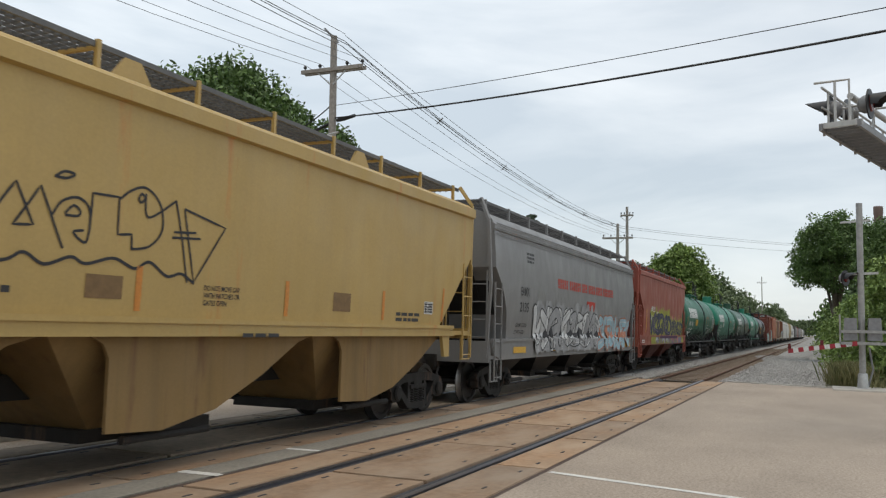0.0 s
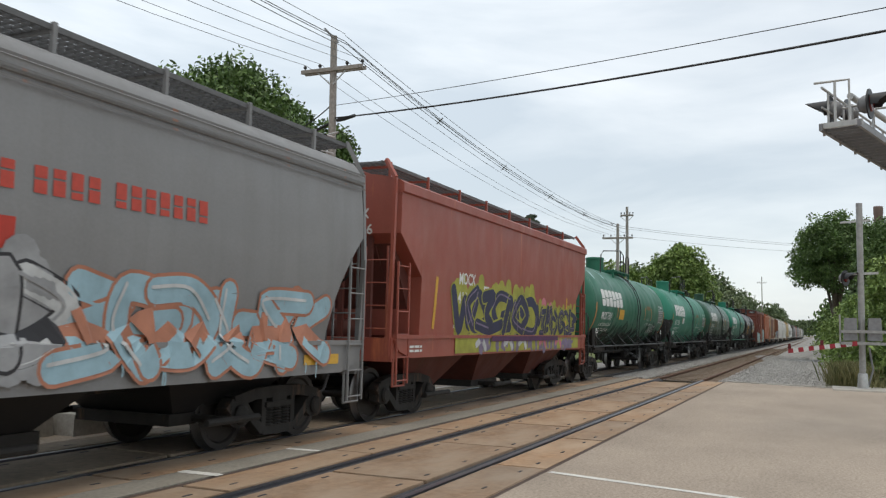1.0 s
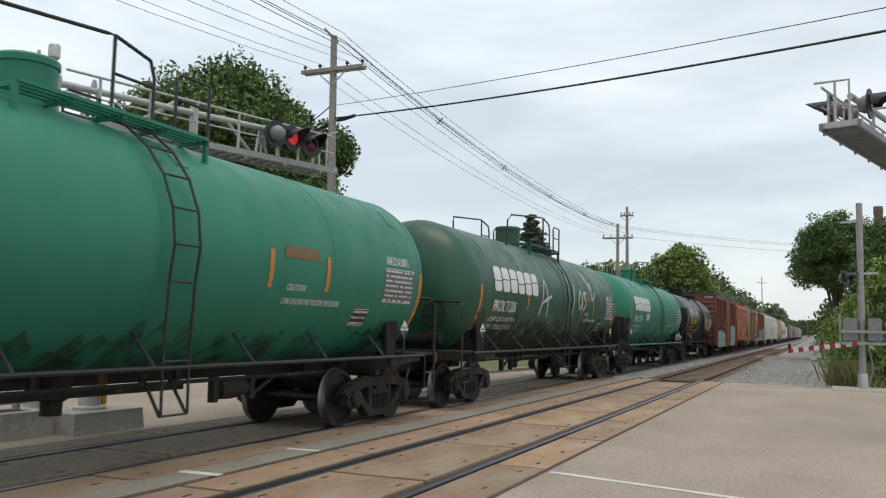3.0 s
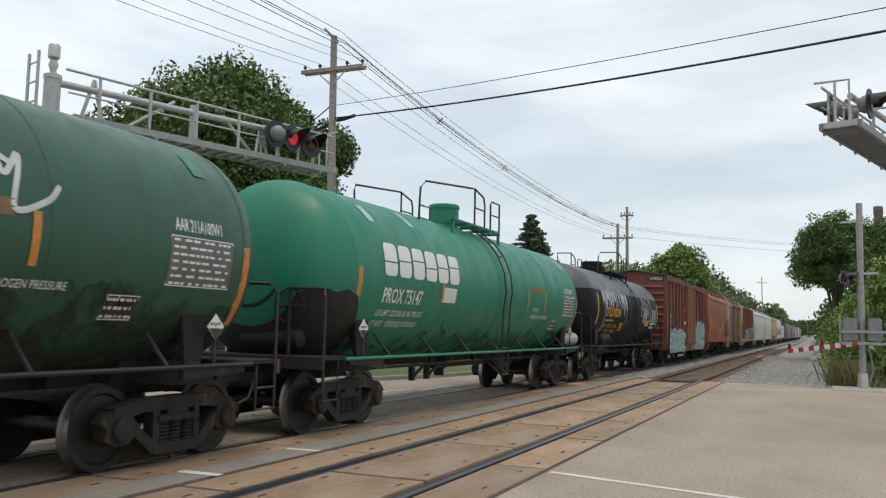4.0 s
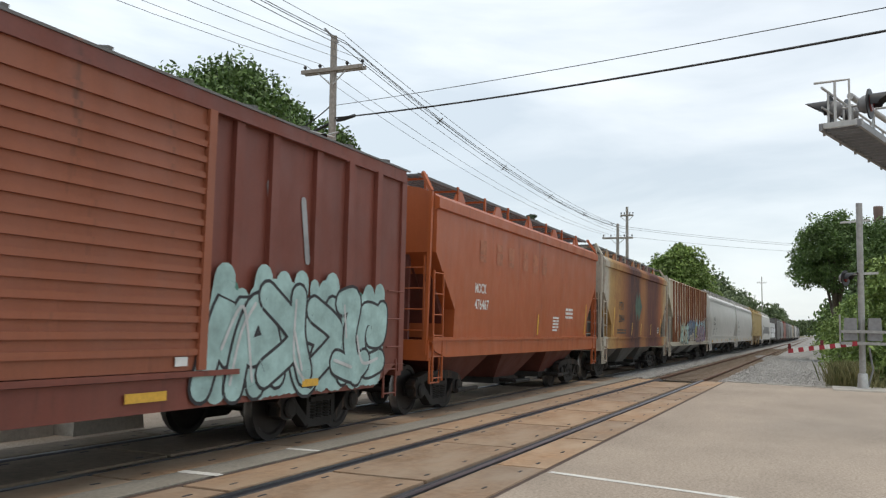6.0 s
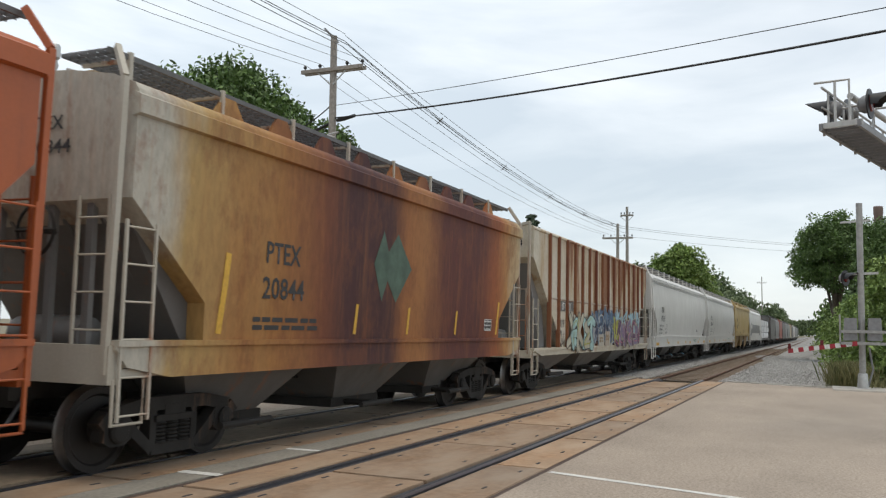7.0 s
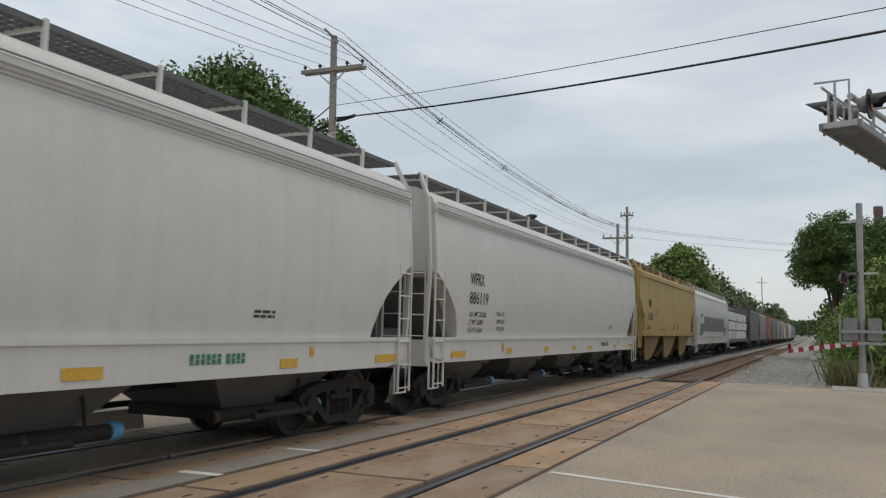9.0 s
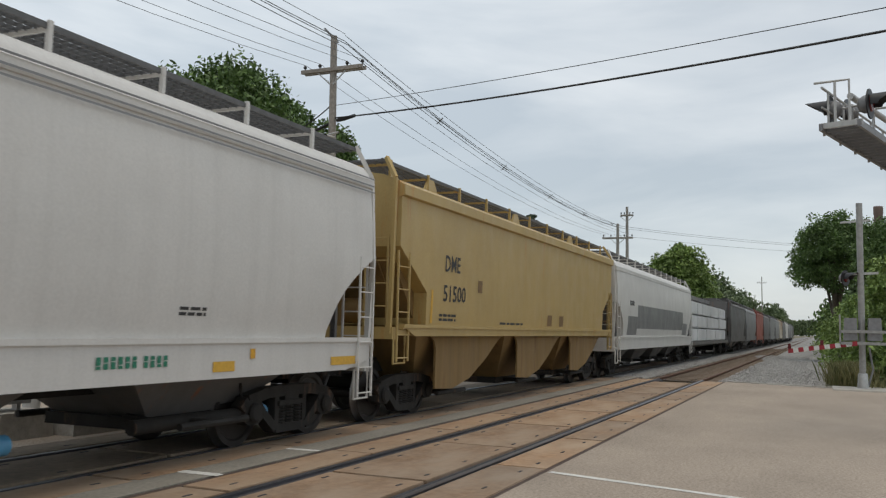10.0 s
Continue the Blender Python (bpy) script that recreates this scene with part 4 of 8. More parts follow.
def bush(x, y, r, h, seed, leaf="leaf_light", label="rank green bush beside the stones"):
    rng = np.random.default_rng(seed)
    b = empty("bush", label, "bush", "bushes", pose(x, y, -0.12))
    lobes = [(rng.uniform(-r, r) * 0.6, rng.uniform(-r, r) * 0.6, h * rng.uniform(0.2, 0.65), r * 0.55, r * 0.55, h * 0.36) for _ in range(8)]
    bm = bmesh.new()
    for lx, ly, lz, *_ in lobes:
        tube(bm, [(lx * 0.2, ly * 0.2, 0), (lx, ly, lz)], [0.04, 0.012], 5)
    part("stems", bm, "bark", b)
    put("crown", leaf_mesh("crown", crown_points(rng, lobes, 220), 24, r * 0.22, 0.09, seed + 1, 0.8), leaf, b)


tree(27.0, 21.3, 11.8, 4.6, 11, "leaf", 2600, 60, 0.10, "large dense green broadleaf tree", 0.15)
tree(30.2, 21.2, 11.2, 3.2, 13, "leaf", 1500, 56, 0.10, "dense green broadleaf tree behind the pole", 0.12)
tree(31.8, 21.4, 8.7, 2.1, 14, "leaf", 1000, 52, 0.10, "dense green broadleaf tree behind the pole", 0.12)
tree(27.0, 25.0, 11.2, 3.8, 15, "leaf", 1600, 52, 0.10, "dense green broadleaf tree", 0.15)
tree(90, 12.8, 10.6, 4.0, 21, "leaf_light", 900, 34, 0.16, "fresh green broadleaf tree beyond the tracks", 0.1)
tree(80, 17.5, 8.3, 4.0, 22, "leaf_light", 500, 30, 0.18, "fresh green broadleaf tree beyond the tracks", 0.1)
tree(96, 12.8, 9.0, 3.6, 25, "leaf_light", 500, 30, 0.18, "fresh green broadleaf tree beyond the tracks", 0.1)
spruce(70, 22.4, 11.6, 6.2, 31)
woods(72, 90, 19, 26, 10, 6.0, 8.0, 41, "leaf_light", "belt of green trees behind the tracks", 0.22)
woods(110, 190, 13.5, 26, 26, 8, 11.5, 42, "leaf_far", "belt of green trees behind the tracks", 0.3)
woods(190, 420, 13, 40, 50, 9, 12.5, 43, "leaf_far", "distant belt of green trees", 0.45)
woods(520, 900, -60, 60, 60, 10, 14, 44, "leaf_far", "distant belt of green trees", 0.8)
tree(62, -1.1, 9.8, 3.2, 51, "leaf", 520, 60, 0.09, "tall open dark green tree beside the railway", 0.45)
tree(57, -4.4, 9.0, 3.0, 52, "leaf", 520, 56, 0.09, "tall open dark green tree beside the railway", 0.35)
tree(37.5, -3.6, 5.6, 2.0, 53, "leaf_light", 600, 34, 0.09, "bright green tree beside the railway", 0.12)
bush(38.5, -2.4, 1.3, 3.2, 61)
bush(34.5, -2.9, 1.2, 2.2, 62)
bush(46, -1.9, 1.6, 3.8, 63)
bush(54, -1.7, 1.8, 4.4, 64)
bush(66, -1.4, 1.8, 4.0, 65)
woods(64, 110, -9, -1.6, 18, 4.0, 6, 45, "leaf", "trees and scrub along the railway", 0.2)
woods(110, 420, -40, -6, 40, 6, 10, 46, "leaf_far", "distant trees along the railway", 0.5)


def grass():
    rng = np.random.default_rng(8)
    v, f = [], []
    for k in range(7000):
        if k % 2:
            x, y = rng.uniform(31.0, 34.5), rng.normal(-1.0, 0.28)
        else:
            x, y = rng.uniform(29.8, 60), rng.uniform(-4.5, -1.3)
        h = rng.uniform(0.2, 0.85) * (1.0 if k % 2 else 0.5)
        a = rng.uniform(0, 6.28)
        lx, ly = rng.normal(0, 0.22, 2) * h
        w = 0.012 + 0.01 * rng.random()
        b = len(v)
        v += [(x - w * math.cos(a), y - w * math.sin(a), -0.14), (x + w * math.cos(a), y + w * math.sin(a), -0.14), (x + lx * 0.5 + w * 0.7 * math.cos(a), y + ly * 0.5, h * 0.6), (x + lx, y + ly, h)]
        f += [(b, b + 1, b + 2), (b, b + 2, b + 3)]
    me = bpy.data.meshes.new("grass")
    me.from_pydata(v, [], f)
    tagged(put("grass", me, "grass"), "tall dry yellowing grass at the road's edge", "grass", kind="stuff")


grass()


def chimney():
    bm = bmesh.new()
    lathe(bm, [(1.0, -0.2), (0.70, 22.6), (0.78, 22.8), (0.78, 23.9), (0.72, 24.2), (0.5, 24.2), (0.5, 23.0)], "z", 24, (165, -9.95, 0))
    tagged(part("chimney", bm, "brick", smooth=True), "tall round brick factory chimney in the distance", "chimney")


chimney()


def house(x, y, w, d, h, turn, label, wall="wrap"):
    p = empty("house", label, "house", "houses", pose(x, y, -0.1, 0, 0, turn))
    bm = bmesh.new()
    box(bm, -w / 2, w / 2, -d / 2, d / 2, 0, h)
    part("wall", bm, "concrete", p)
    bm = bmesh.new()
    k = 0.2
    while k < h:
        for s in (-1, 1):
            beam(bm, (-w / 2, s * (d / 2 + 0.01), k), (w / 2, s * (d / 2 + 0.01), k), 0.03, 0.19)
            beam(bm, (s * (w / 2 + 0.01), -d / 2, k), (s * (w / 2 + 0.01), d / 2, k), 0.03, 0.19)
        k += 0.2
    part("siding", bm, wall, p, "pale horizontal siding boards")
    bm = bmesh.new()
    for s in (-1, 1):
        v = [bm.verts.new(c) for c in ((-w / 2 - 0.3, s * (d / 2 + 0.35), h - 0.05), (w / 2 + 0.3, s * (d / 2 + 0.35), h - 0.05), (w / 2 + 0.3, 0, h + d * 0.3), (-w / 2 - 0.3, 0, h + d * 0.3))]
        r = bm.faces.new(v)
    g = bmesh.ops.extrude_face_region(bm, geom=bm.faces[:])
    bmesh.ops.translate(bm, verts=[e for e in g["geom"] if isinstance(e, bmesh.types.BMVert)], vec=(0, 0, 0.12))
    part("roof", bm, "lampback", p)
    for k in (-0.28, 0.2):
        win = bmesh.new()
        box(win, w * k - 0.5, w * k + 0.5, -d / 2 - 0.06, -d / 2 - 0.02, 1.1, 2.4)
        wob = part("window", win, "white", p)
        pane = bmesh.new()
        box(pane, w * k - 0.42, w * k + 0.42, -d / 2 - 0.075, -d / 2 - 0.062, 1.18, 2.32)
        part("pane", pane, "blackpaint", wob)


house(22.0, 42, 12, 9, 4.2, 8, "white sided house far beyond the road", "white_car")

# ---- railcars: running gear ----
WHEEL_R = 0.457
GEAR = {}


def gear_mesh(key, build):
    if key not in GEAR:
        bm = bmesh.new()
        build(bm)
        bmesh.ops.recalc_face_normals(bm, faces=bm.faces[:])
        me = bpy.data.meshes.new(key)
        bm.to_mesh(me)
        bm.free()
        GEAR[key] = me
    return GEAR[key]


def build_wheelset(bm):
    for s in (-1, 1):
        prof = [(0.09, 0.83), (0.13, 0.83), (0.14, 0.79), (0.36, 0.775), (0.385, 0.80), (0.457, 0.80), (0.460, 0.70), (0.485, 0.685), (0.482, 0.665), (0.40, 0.665), (0.37, 0.69), (0.15, 0.70), (0.09, 0.68)]
        lathe(bm, [(r, s * a) for r, a in prof], "y", 40)
    lathe(bm, [(0.085, -0.9), (0.085, 0.9)], "y", 12)


def build_tread(bm, s=-1):
    lathe(bm, [(0.4585, s * 0.795), (0.4625, s * 0.715), (0.487, s * 0.682)], "y", 40, cap=False)


def build_frame(bm, s=-1):
    y = s * 0.99
    arch = [(-1.10, 0.50), (-0.98, 0.62), (-0.55, 0.70), (0.0, 0.71), (0.55, 0.70), (0.98, 0.62), (1.10, 0.50)]
    for a, b in zip(arch, arch[1:]):
        beam(bm, (a[0], y, a[1]), (b[0], y, b[1]), 0.17, 0.15)
    low = [(-0.80, 0.60), (-0.66, 0.44), (-0.36, 0.20), (0.36, 0.20), (0.66, 0.44), (0.80, 0.60)]
    for a, b in zip(low, low[1:]):
        beam(bm, (a[0], y, a[1]), (b[0], y, b[1]), 0.17, 0.12)
    for x in (-0.34, 0.34):
        beam(bm, (x, y, 0.22), (x, y, 0.70), 0.15, 0.10)
    for x in (-0.89, 0.89):
        plate(bm, [(x - 0.2, 0.36), (x - 0.17, 0.62), (x + 0.17, 0.62), (x + 0.2, 0.36), (x + 0.1, 0.30), (x - 0.1, 0.30)], y - 0.09, y + 0.09)
        lathe(bm, [(0.13, y - 0.10), (0.13, y - 0.13), (0.10, y - 0.155), (0.04, y - 0.16)] if s < 0 else [(0.13, y + 0.10), (0.13, y + 0.13), (0.10, y + 0.155), (0.04, y + 0.16)], "y", 14, (x, 0, 0.457))


def build_spring(bm, s=-1):
    y = s * 1.0
    for x in (-0.2, 0.0, 0.2):
        for k in range(6):
            lathe(bm, [(0.085, 0.0), (0.098, 0.016), (0.085, 0.032)], "z", 10, (x, y, 0.255 + 0.042 * k))
    beam(bm, (-0.33, y, 0.54), (0.33, y, 0.54), 0.2, 0.07)


def build_bolster(bm):
    beam(bm, (0, -1.08, 0.60), (0, 1.08, 0.60), 0.34, 0.17)
    lathe(bm, [(0.25, 0.68), (0.25, 0.95)], "z", 14)
    for x in (-0.46, 0.46):
        beam(bm, (x, -0.8, 0.42), (x, 0.8, 0.42), 0.12, 0.12)


WHEELS = []


def truck(car, x):
    for s in (-1, 1):
        f = put("side_frame", gear_mesh("side_frame" if s < 0 else "side_frame_far", lambda bm: build_frame(bm, s)), "frame", car, "grimy cast steel side frame")
        f.location.x = x
        c = put("spring_nest", gear_mesh("spring_nest" if s < 0 else "spring_nest_far", lambda bm: build_spring(bm, s)), "frame", f)
    b = put("bolster", gear_mesh("bolster", build_bolster), "frame", car)
    b.location.x = x
    for dx in (-0.89, 0.89):
        w = put("wheelset", gear_mesh("wheelset", build_wheelset), "wheel", car, "dark steel wheels on an axle", True)
        for s in (-1, 1):
            put("tread", gear_mesh("tread" if s < 0 else "tread_far", lambda bm: build_tread(bm, s)), "tread", w, "bright worn running surface", True)
        w.location = (x + dx, 0, WHEEL_R)
        WHEELS.append((w, x + dx))


def coupler(car, x, s):
    bm = bmesh.new()
    beam(bm, (x, 0, 0.86), (x + s * 0.45, 0, 0.86), 0.14, 0.16)
    beam(bm, (x + s * 0.42, 0, 0.86), (x + s * 0.66, 0, 0.86), 0.26, 0.30)
    beam(bm, (x - s * 0.2, 0, 0.86), (x + s * 0.02, 0, 0.86), 0.36, 0.34)
    part("coupler", bm, "frame", car)
    bm = bmesh.new()
    tube(bm, [(x, -0.3, 0.80), (x + s * 0.2, -0.32, 0.55), (x + s * 0.45, -0.2, 0.42), (x + s * 0.62, -0.05, 0.5)], 0.025, 6)
    part("air_hose", bm, "black", car)


def ladder(car, x, y, z0, z1, mat, along="x", width=0.42, step=0.38):
    """Two stiles and round rungs."""
    dx, dy = (width / 2, 0) if along == "x" else (0, width / 2)
    for s in (-1, 1):
        bm = bmesh.new()
        beam(bm, (x + s * dx, y + s * dy, z0), (x + s * dx, y + s * dy, z1), 0.03, 0.03)
        part("ladder_rail", bm, mat, car)
    z = z0 + 0.06
    while z < z1:
        bm = bmesh.new()
        tube(bm, [(x - dx, y - dy, z), (x + dx, y + dy, z)], 0.012, 6)
        part("ladder_rung", bm, mat, car)
        z += step


# ---- lettering and spray paint, laid on a side surface ----
def on_side(me, surf, lift):
    """Moves flat (x, z) artwork on to the side: y follows surf(z)."""
    n = len(me.vertices)
    co = np.empty(n * 3)
    me.vertices.foreach_get("co", co)
    co = co.reshape(-1, 3)
    for p in co:
        p[1] = surf(p[2]) - lift
    me.vertices.foreach_set("co", co.ravel())
    me.update()


def text(car, words, x, z, height, mat, surf, width=None, lift=0.007, bold=0.014, tilt=0.0, name="lettering", shift=None):
    cu = bpy.data.curves.new("t", "FONT")
    cu.body = words
    cu.size = 1.0
    cu.offset = bold
    cu.resolution_u = 2
    ob = bpy.data.objects.new("t", cu)
    scene.collection.objects.link(ob)
    bpy.context.view_layer.update()
    me = bpy.data.meshes.new_from_object(ob.evaluated_get(bpy.context.evaluated_depsgraph_get()))
    bpy.data.objects.remove(ob)
    bpy.data.curves.remove(cu)
    co = np.array([v.co for v in me.vertices])
    lo, hi = co.min(0), co.max(0)
    k = height / 0.70
    kx = width / (hi[0] - lo[0]) if width else k
    co2 = np.zeros_like(co)
    co2[:, 0] = x + (co[:, 0] - lo[0]) * kx
    co2[:, 2] = z + co[:, 1] * k + (co[:, 0] - lo[0]) * kx * tilt
    me.vertices.foreach_set("co", co2.ravel())
    on_side(me, surf, lift)
    if shift:
        me.transform(shift)
    return put(name, me, mat, car)


def quads(car, name, rects, mat, surf, lift=0.005, label="", cuts=1):
    """Flat painted rectangles (x0, x1, z0, z1) on the side, in one part."""
    if name in ("reflector", "card", "repaint", "patch", "plate", "stencil", "white_bar", "number_panel") and len(rects) > 1:
        return [quads(car, name, [r], mat, surf, lift, label, cuts) for r in rects]
    bm = bmesh.new()
    for x0, x1, z0, z1 in rects:
        rows = []
        for i in range(cuts + 1):
            z = z0 + (z1 - z0) * i / cuts
            rows.append((bm.verts.new((x0, surf(z) - lift, z)), bm.verts.new((x1, surf(z) - lift, z))))
        for a, b in zip(rows, rows[1:]):
            bm.faces.new((a[0], a[1], b[1], b[0]))
    return part(name, bm, mat, car, label)


def bars(car, x, z, w, h, rows, mat, surf, seed=0, words=3):
    """Small unreadable writing: rows of short bars."""
    rng = random.Random(seed)
    rects = []
    for r in range(rows):
        zz = z + h - (r + 1) * h / rows
        xx = x
        while xx < x + w * 0.96:
            ww = rng.uniform(0.5, 1.2) * w / words
            rects.append((xx, min(x + w, xx + ww * 0.82), zz, zz + 0.6 * h / rows))
            xx += ww
    return tagged(quads(car, "small_writing", rects, mat, surf), kind="stuff")


def blocks(car, x, z, h, widths, mat, surf, gap=0.25):
    """Plain block shapes in place of a maker's or owner's name, one part each; a width of 0 is a space."""
    for k, w in enumerate(widths):
        if w == 0:
            x += h * 0.55
            continue
        ww = w * h
        slit = z + h * (0.30, 0.52, 0.62)[k % 3]
        rects = [(x, x + ww, z, slit - 0.04 * h), (x, x + ww, slit + 0.04 * h, z + h)]
        bm = bmesh.new()
        for x0, x1, z0, z1 in rects:
            n = 4
            rows = [(bm.verts.new((x0, surf(z0 + (z1 - z0) * i / n) - 0.010, z0 + (z1 - z0) * i / n)), bm.verts.new((x1, surf(z0 + (z1 - z0) * i / n) - 0.010, z0 + (z1 - z0) * i / n))) for i in range(n + 1)]
            for p, q in zip(rows, rows[1:]):
                bm.faces.new((p[0], p[1], q[1], q[0]))
        part("emblem_block", bm, mat, car)
        x += ww + h * gap


def emblem(car, x, z, h, count, mat, surf):
    """A row of solid rounded blocks in place of the owner's name, each in two halves."""
    w, gap = 0.84 * h, 0.14 * h
    for k in range(count):
        cx = x + k * (w + gap)
        bm = bmesh.new()
        cut = h * (0.42, 0.50, 0.58)[k % 3]
        for z0, z1 in ((0.0, cut - 0.022 * h), (cut + 0.022 * h, h)):
            n = 8
            rows = []
            for i in range(n + 1):
                q = z0 + (z1 - z0) * i / n
                inset = 0.14 * h * (1 - min(1.0, min(q, h - q) / (0.14 * h))) ** 2
                rows.append([bm.verts.new((cx + e + 0.08 * q, surf(z + q) - 0.010, z + q)) for e in (inset, w - inset)])
            for r0, r1 in zip(rows, rows[1:]):
                bm.faces.new((r0[0], r0[1], r1[1], r1[0]))
        part("emblem_block", bm, mat, car)


def spline(pts, n=7):
    out = []
    P = [pts[0]] + list(pts) + [pts[-1]]
    for i in range(1, len(P) - 2):
        for k in range(n):
            t = k / n
            out.append(tuple(0.5 * (2 * b + (c - a) * t + (2 * a - 5 * b + 4 * c - d) * t * t + (3 * b - a - 3 * c + d) * t ** 3) for a, b, c, d in zip(P[i - 1], P[i], P[i + 1], P[i + 2])))
    out.append(tuple(pts[-1]))
    return out


def stroke_into(bm, pts, width, surf, lift, smooth=True):
    ends = [(pts[0], pts[1]), (pts[-1], pts[-2])] if smooth else []
    pts = spline(pts) if smooth else [tuple(Vector(a).lerp(Vector(b), k / 4)) for a, b in zip(pts, pts[1:]) for k in range(4)] + [pts[-1]]
    prev = None
    for i, (x, z) in enumerate(pts):
        x0, z0 = pts[max(i - 1, 0)]
        x1, z1 = pts[min(i + 1, len(pts) - 1)]
        dx, dz = x1 - x0, z1 - z0
        q = math.hypot(dx, dz) or 1
        nx, nz = -dz / q * width / 2, dx / q * width / 2
        a = bm.verts.new((x + nx, surf(z + nz) - lift, z + nz))
        b = bm.verts.new((x - nx, surf(z - nz) - lift, z - nz))
        if prev:
            bm.faces.new((prev[0], prev[1], b, a))
        prev = (a, b)
    for (x, z), (ox, oz) in ends:
        a0 = math.atan2(z - oz, x - ox)
        fan = [(x + width / 2 * math.cos(a0 + math.pi * (j / 6 - 0.5)), z + width / 2 * math.sin(a0 + math.pi * (j / 6 - 0.5))) for j in range(7)]
        bm.faces.new([bm.verts.new((u, surf(v) - lift, v)) for u, v in fan])


def strokes(car, lines, width, mat, surf, lift=0.007, smooth=True, name="spray_line"):
    for k, pts in enumerate(lines):
        bm = bmesh.new()
        stroke_into(bm, pts, width, surf, lift + 0.0004 * k, smooth)
        part(name, bm, mat, car)


FORMS = (
    (((0.10, 0.02), (0.14, 0.65), (0.48, 0.98), (0.84, 0.66), (0.92, 0.04)), ((0.30, 0.36), (0.74, 0.44))),
    (((0.86, 0.84), (0.42, 0.98), (0.12, 0.58), (0.30, 0.10), (0.84, 0.14)), ((0.52, 0.46), (0.94, 0.40), (0.90, 0.02))),
    (((0.92, 0.92), (0.24, 0.84), (0.70, 0.48), (0.14, 0.26), (0.76, 0.04)),),
    (((0.06, 0.96), (0.26, 0.10), (0.50, 0.66), (0.72, 0.06), (0.96, 0.98)),),
    (((0.20, 0.02), (0.16, 0.50), (0.24, 1.02)), ((0.88, 0.94), (0.34, 0.50), (0.94, 0.04))),
    (((0.54, 0.96), (0.12, 0.62), (0.42, 0.06), (0.90, 0.42), (0.62, 0.92)),),
    (((0.10, 0.90), (0.50, 0.98), (0.94, 0.86)), ((0.56, 0.92), (0.46, 0.50), (0.58, 0.04), (0.26, 0.10))),
)


def mural(car, x, z, length, height, count, fills, outline, surf, seed, width=0.24, back=None, inner=None):
    """Overlapping sprayed bubble forms with no reading: a ragged cloud behind, outlines, fills and glints."""
    rng = random.Random(seed * 17 + 3)
    count = int(count * 1.5)
    step = length / count
    if back:
        bm = bmesh.new()
        for k in range(count * 4):
            cx = x + length * (k + 0.5) / (count * 4)
            ph = rng.uniform(0.75, 1.12) * height
            stroke_into(bm, [(cx, z + 0.04), (cx + rng.uniform(-0.08, 0.08), z + ph * 0.5), (cx + rng.uniform(-0.15, 0.15), z + ph)], step * rng.uniform(0.40, 0.7), surf, 0.004 + 0.0001 * k)
        part("spray_cloud", bm, back, car)
    w = width * height
    pick = 0
    for k in range(count):
        x0 = x + step * k
        pick = (pick + rng.choice((1, 2, 3, 4))) % len(FORMS)
        lo, hi = rng.uniform(0.02, 0.12), rng.uniform(0.82, 1.02)
        lean = rng.uniform(-0.12, 0.16)
        wide = rng.uniform(1.6, 2.2) * rng.choice((-1, 1))
        flip = rng.random() < 0.5
        def at(u, v):
            u, v = u + rng.uniform(-0.12, 0.12), (1 - v if flip else v) + rng.uniform(-0.08, 0.08)
            return (x0 + step * (0.5 + (u - 0.5) * wide + lean * (v - 0.5)), z + height * (lo + (hi - lo) * v))
        lines = [[at(u, v) for u, v in line] for line in FORMS[pick]]
        up = 0.0024 * (k % 3)
        strokes(car, lines, w + 0.075 * height, outline, surf, 0.0085 + up, name="spray_outline")
        strokes(car, lines, w, fills[k % len(fills)], surf, 0.0100 + up, name="spray_fill")
        glint = [(a - 0.24 * w, b + 0.12 * w) for a, b in lines[0][: max(2, len(lines[0]) // 2 + 1)]]
        strokes(car, [glint], w * 0.14, inner or outline, surf, 0.0180 + up, name="spray_line")
        for _ in range(2):
            a, b = x0 + step * rng.random(), z + height * rng.uniform(0.0, 0.25)
            strokes(car, [[(a, b), (a + 0.01, b - 0.06), (a, b - rng.uniform(0.08, 0.2))]], 0.025, fills[k % len(fills)], surf, 0.0070, name="paint_drip")


def cloud(car, x, z, length, height, mat, surf, seed, count=18, lift=0.005, fat=1.0):
    """A soft-edged patch of sprayed colour made of many overlapping dabs."""
    rng = random.Random(seed)
    bm = bmesh.new()
    for k in range(count):
        a, b = x + length * rng.random(), z + height * rng.random()
        stroke_into(bm, [(a, b), (a + rng.uniform(-0.1, 0.1), b + rng.uniform(0.02, 0.12)), (a + rng.uniform(-0.15, 0.15), b + rng.uniform(0.1, 0.3))], fat * rng.uniform(0.14, 0.42), surf, lift + 0.00003 * k)
    part("spray_cloud", bm, mat, car)


def stripes_of(car, xs, z0, z1, mat, surf, w=0.09, lean=0.0):
    for x in xs:
        strokes(car, [[(x, z0), (x + lean, z1)]], w, mat, surf, 0.007, False, "reflector_stripe")


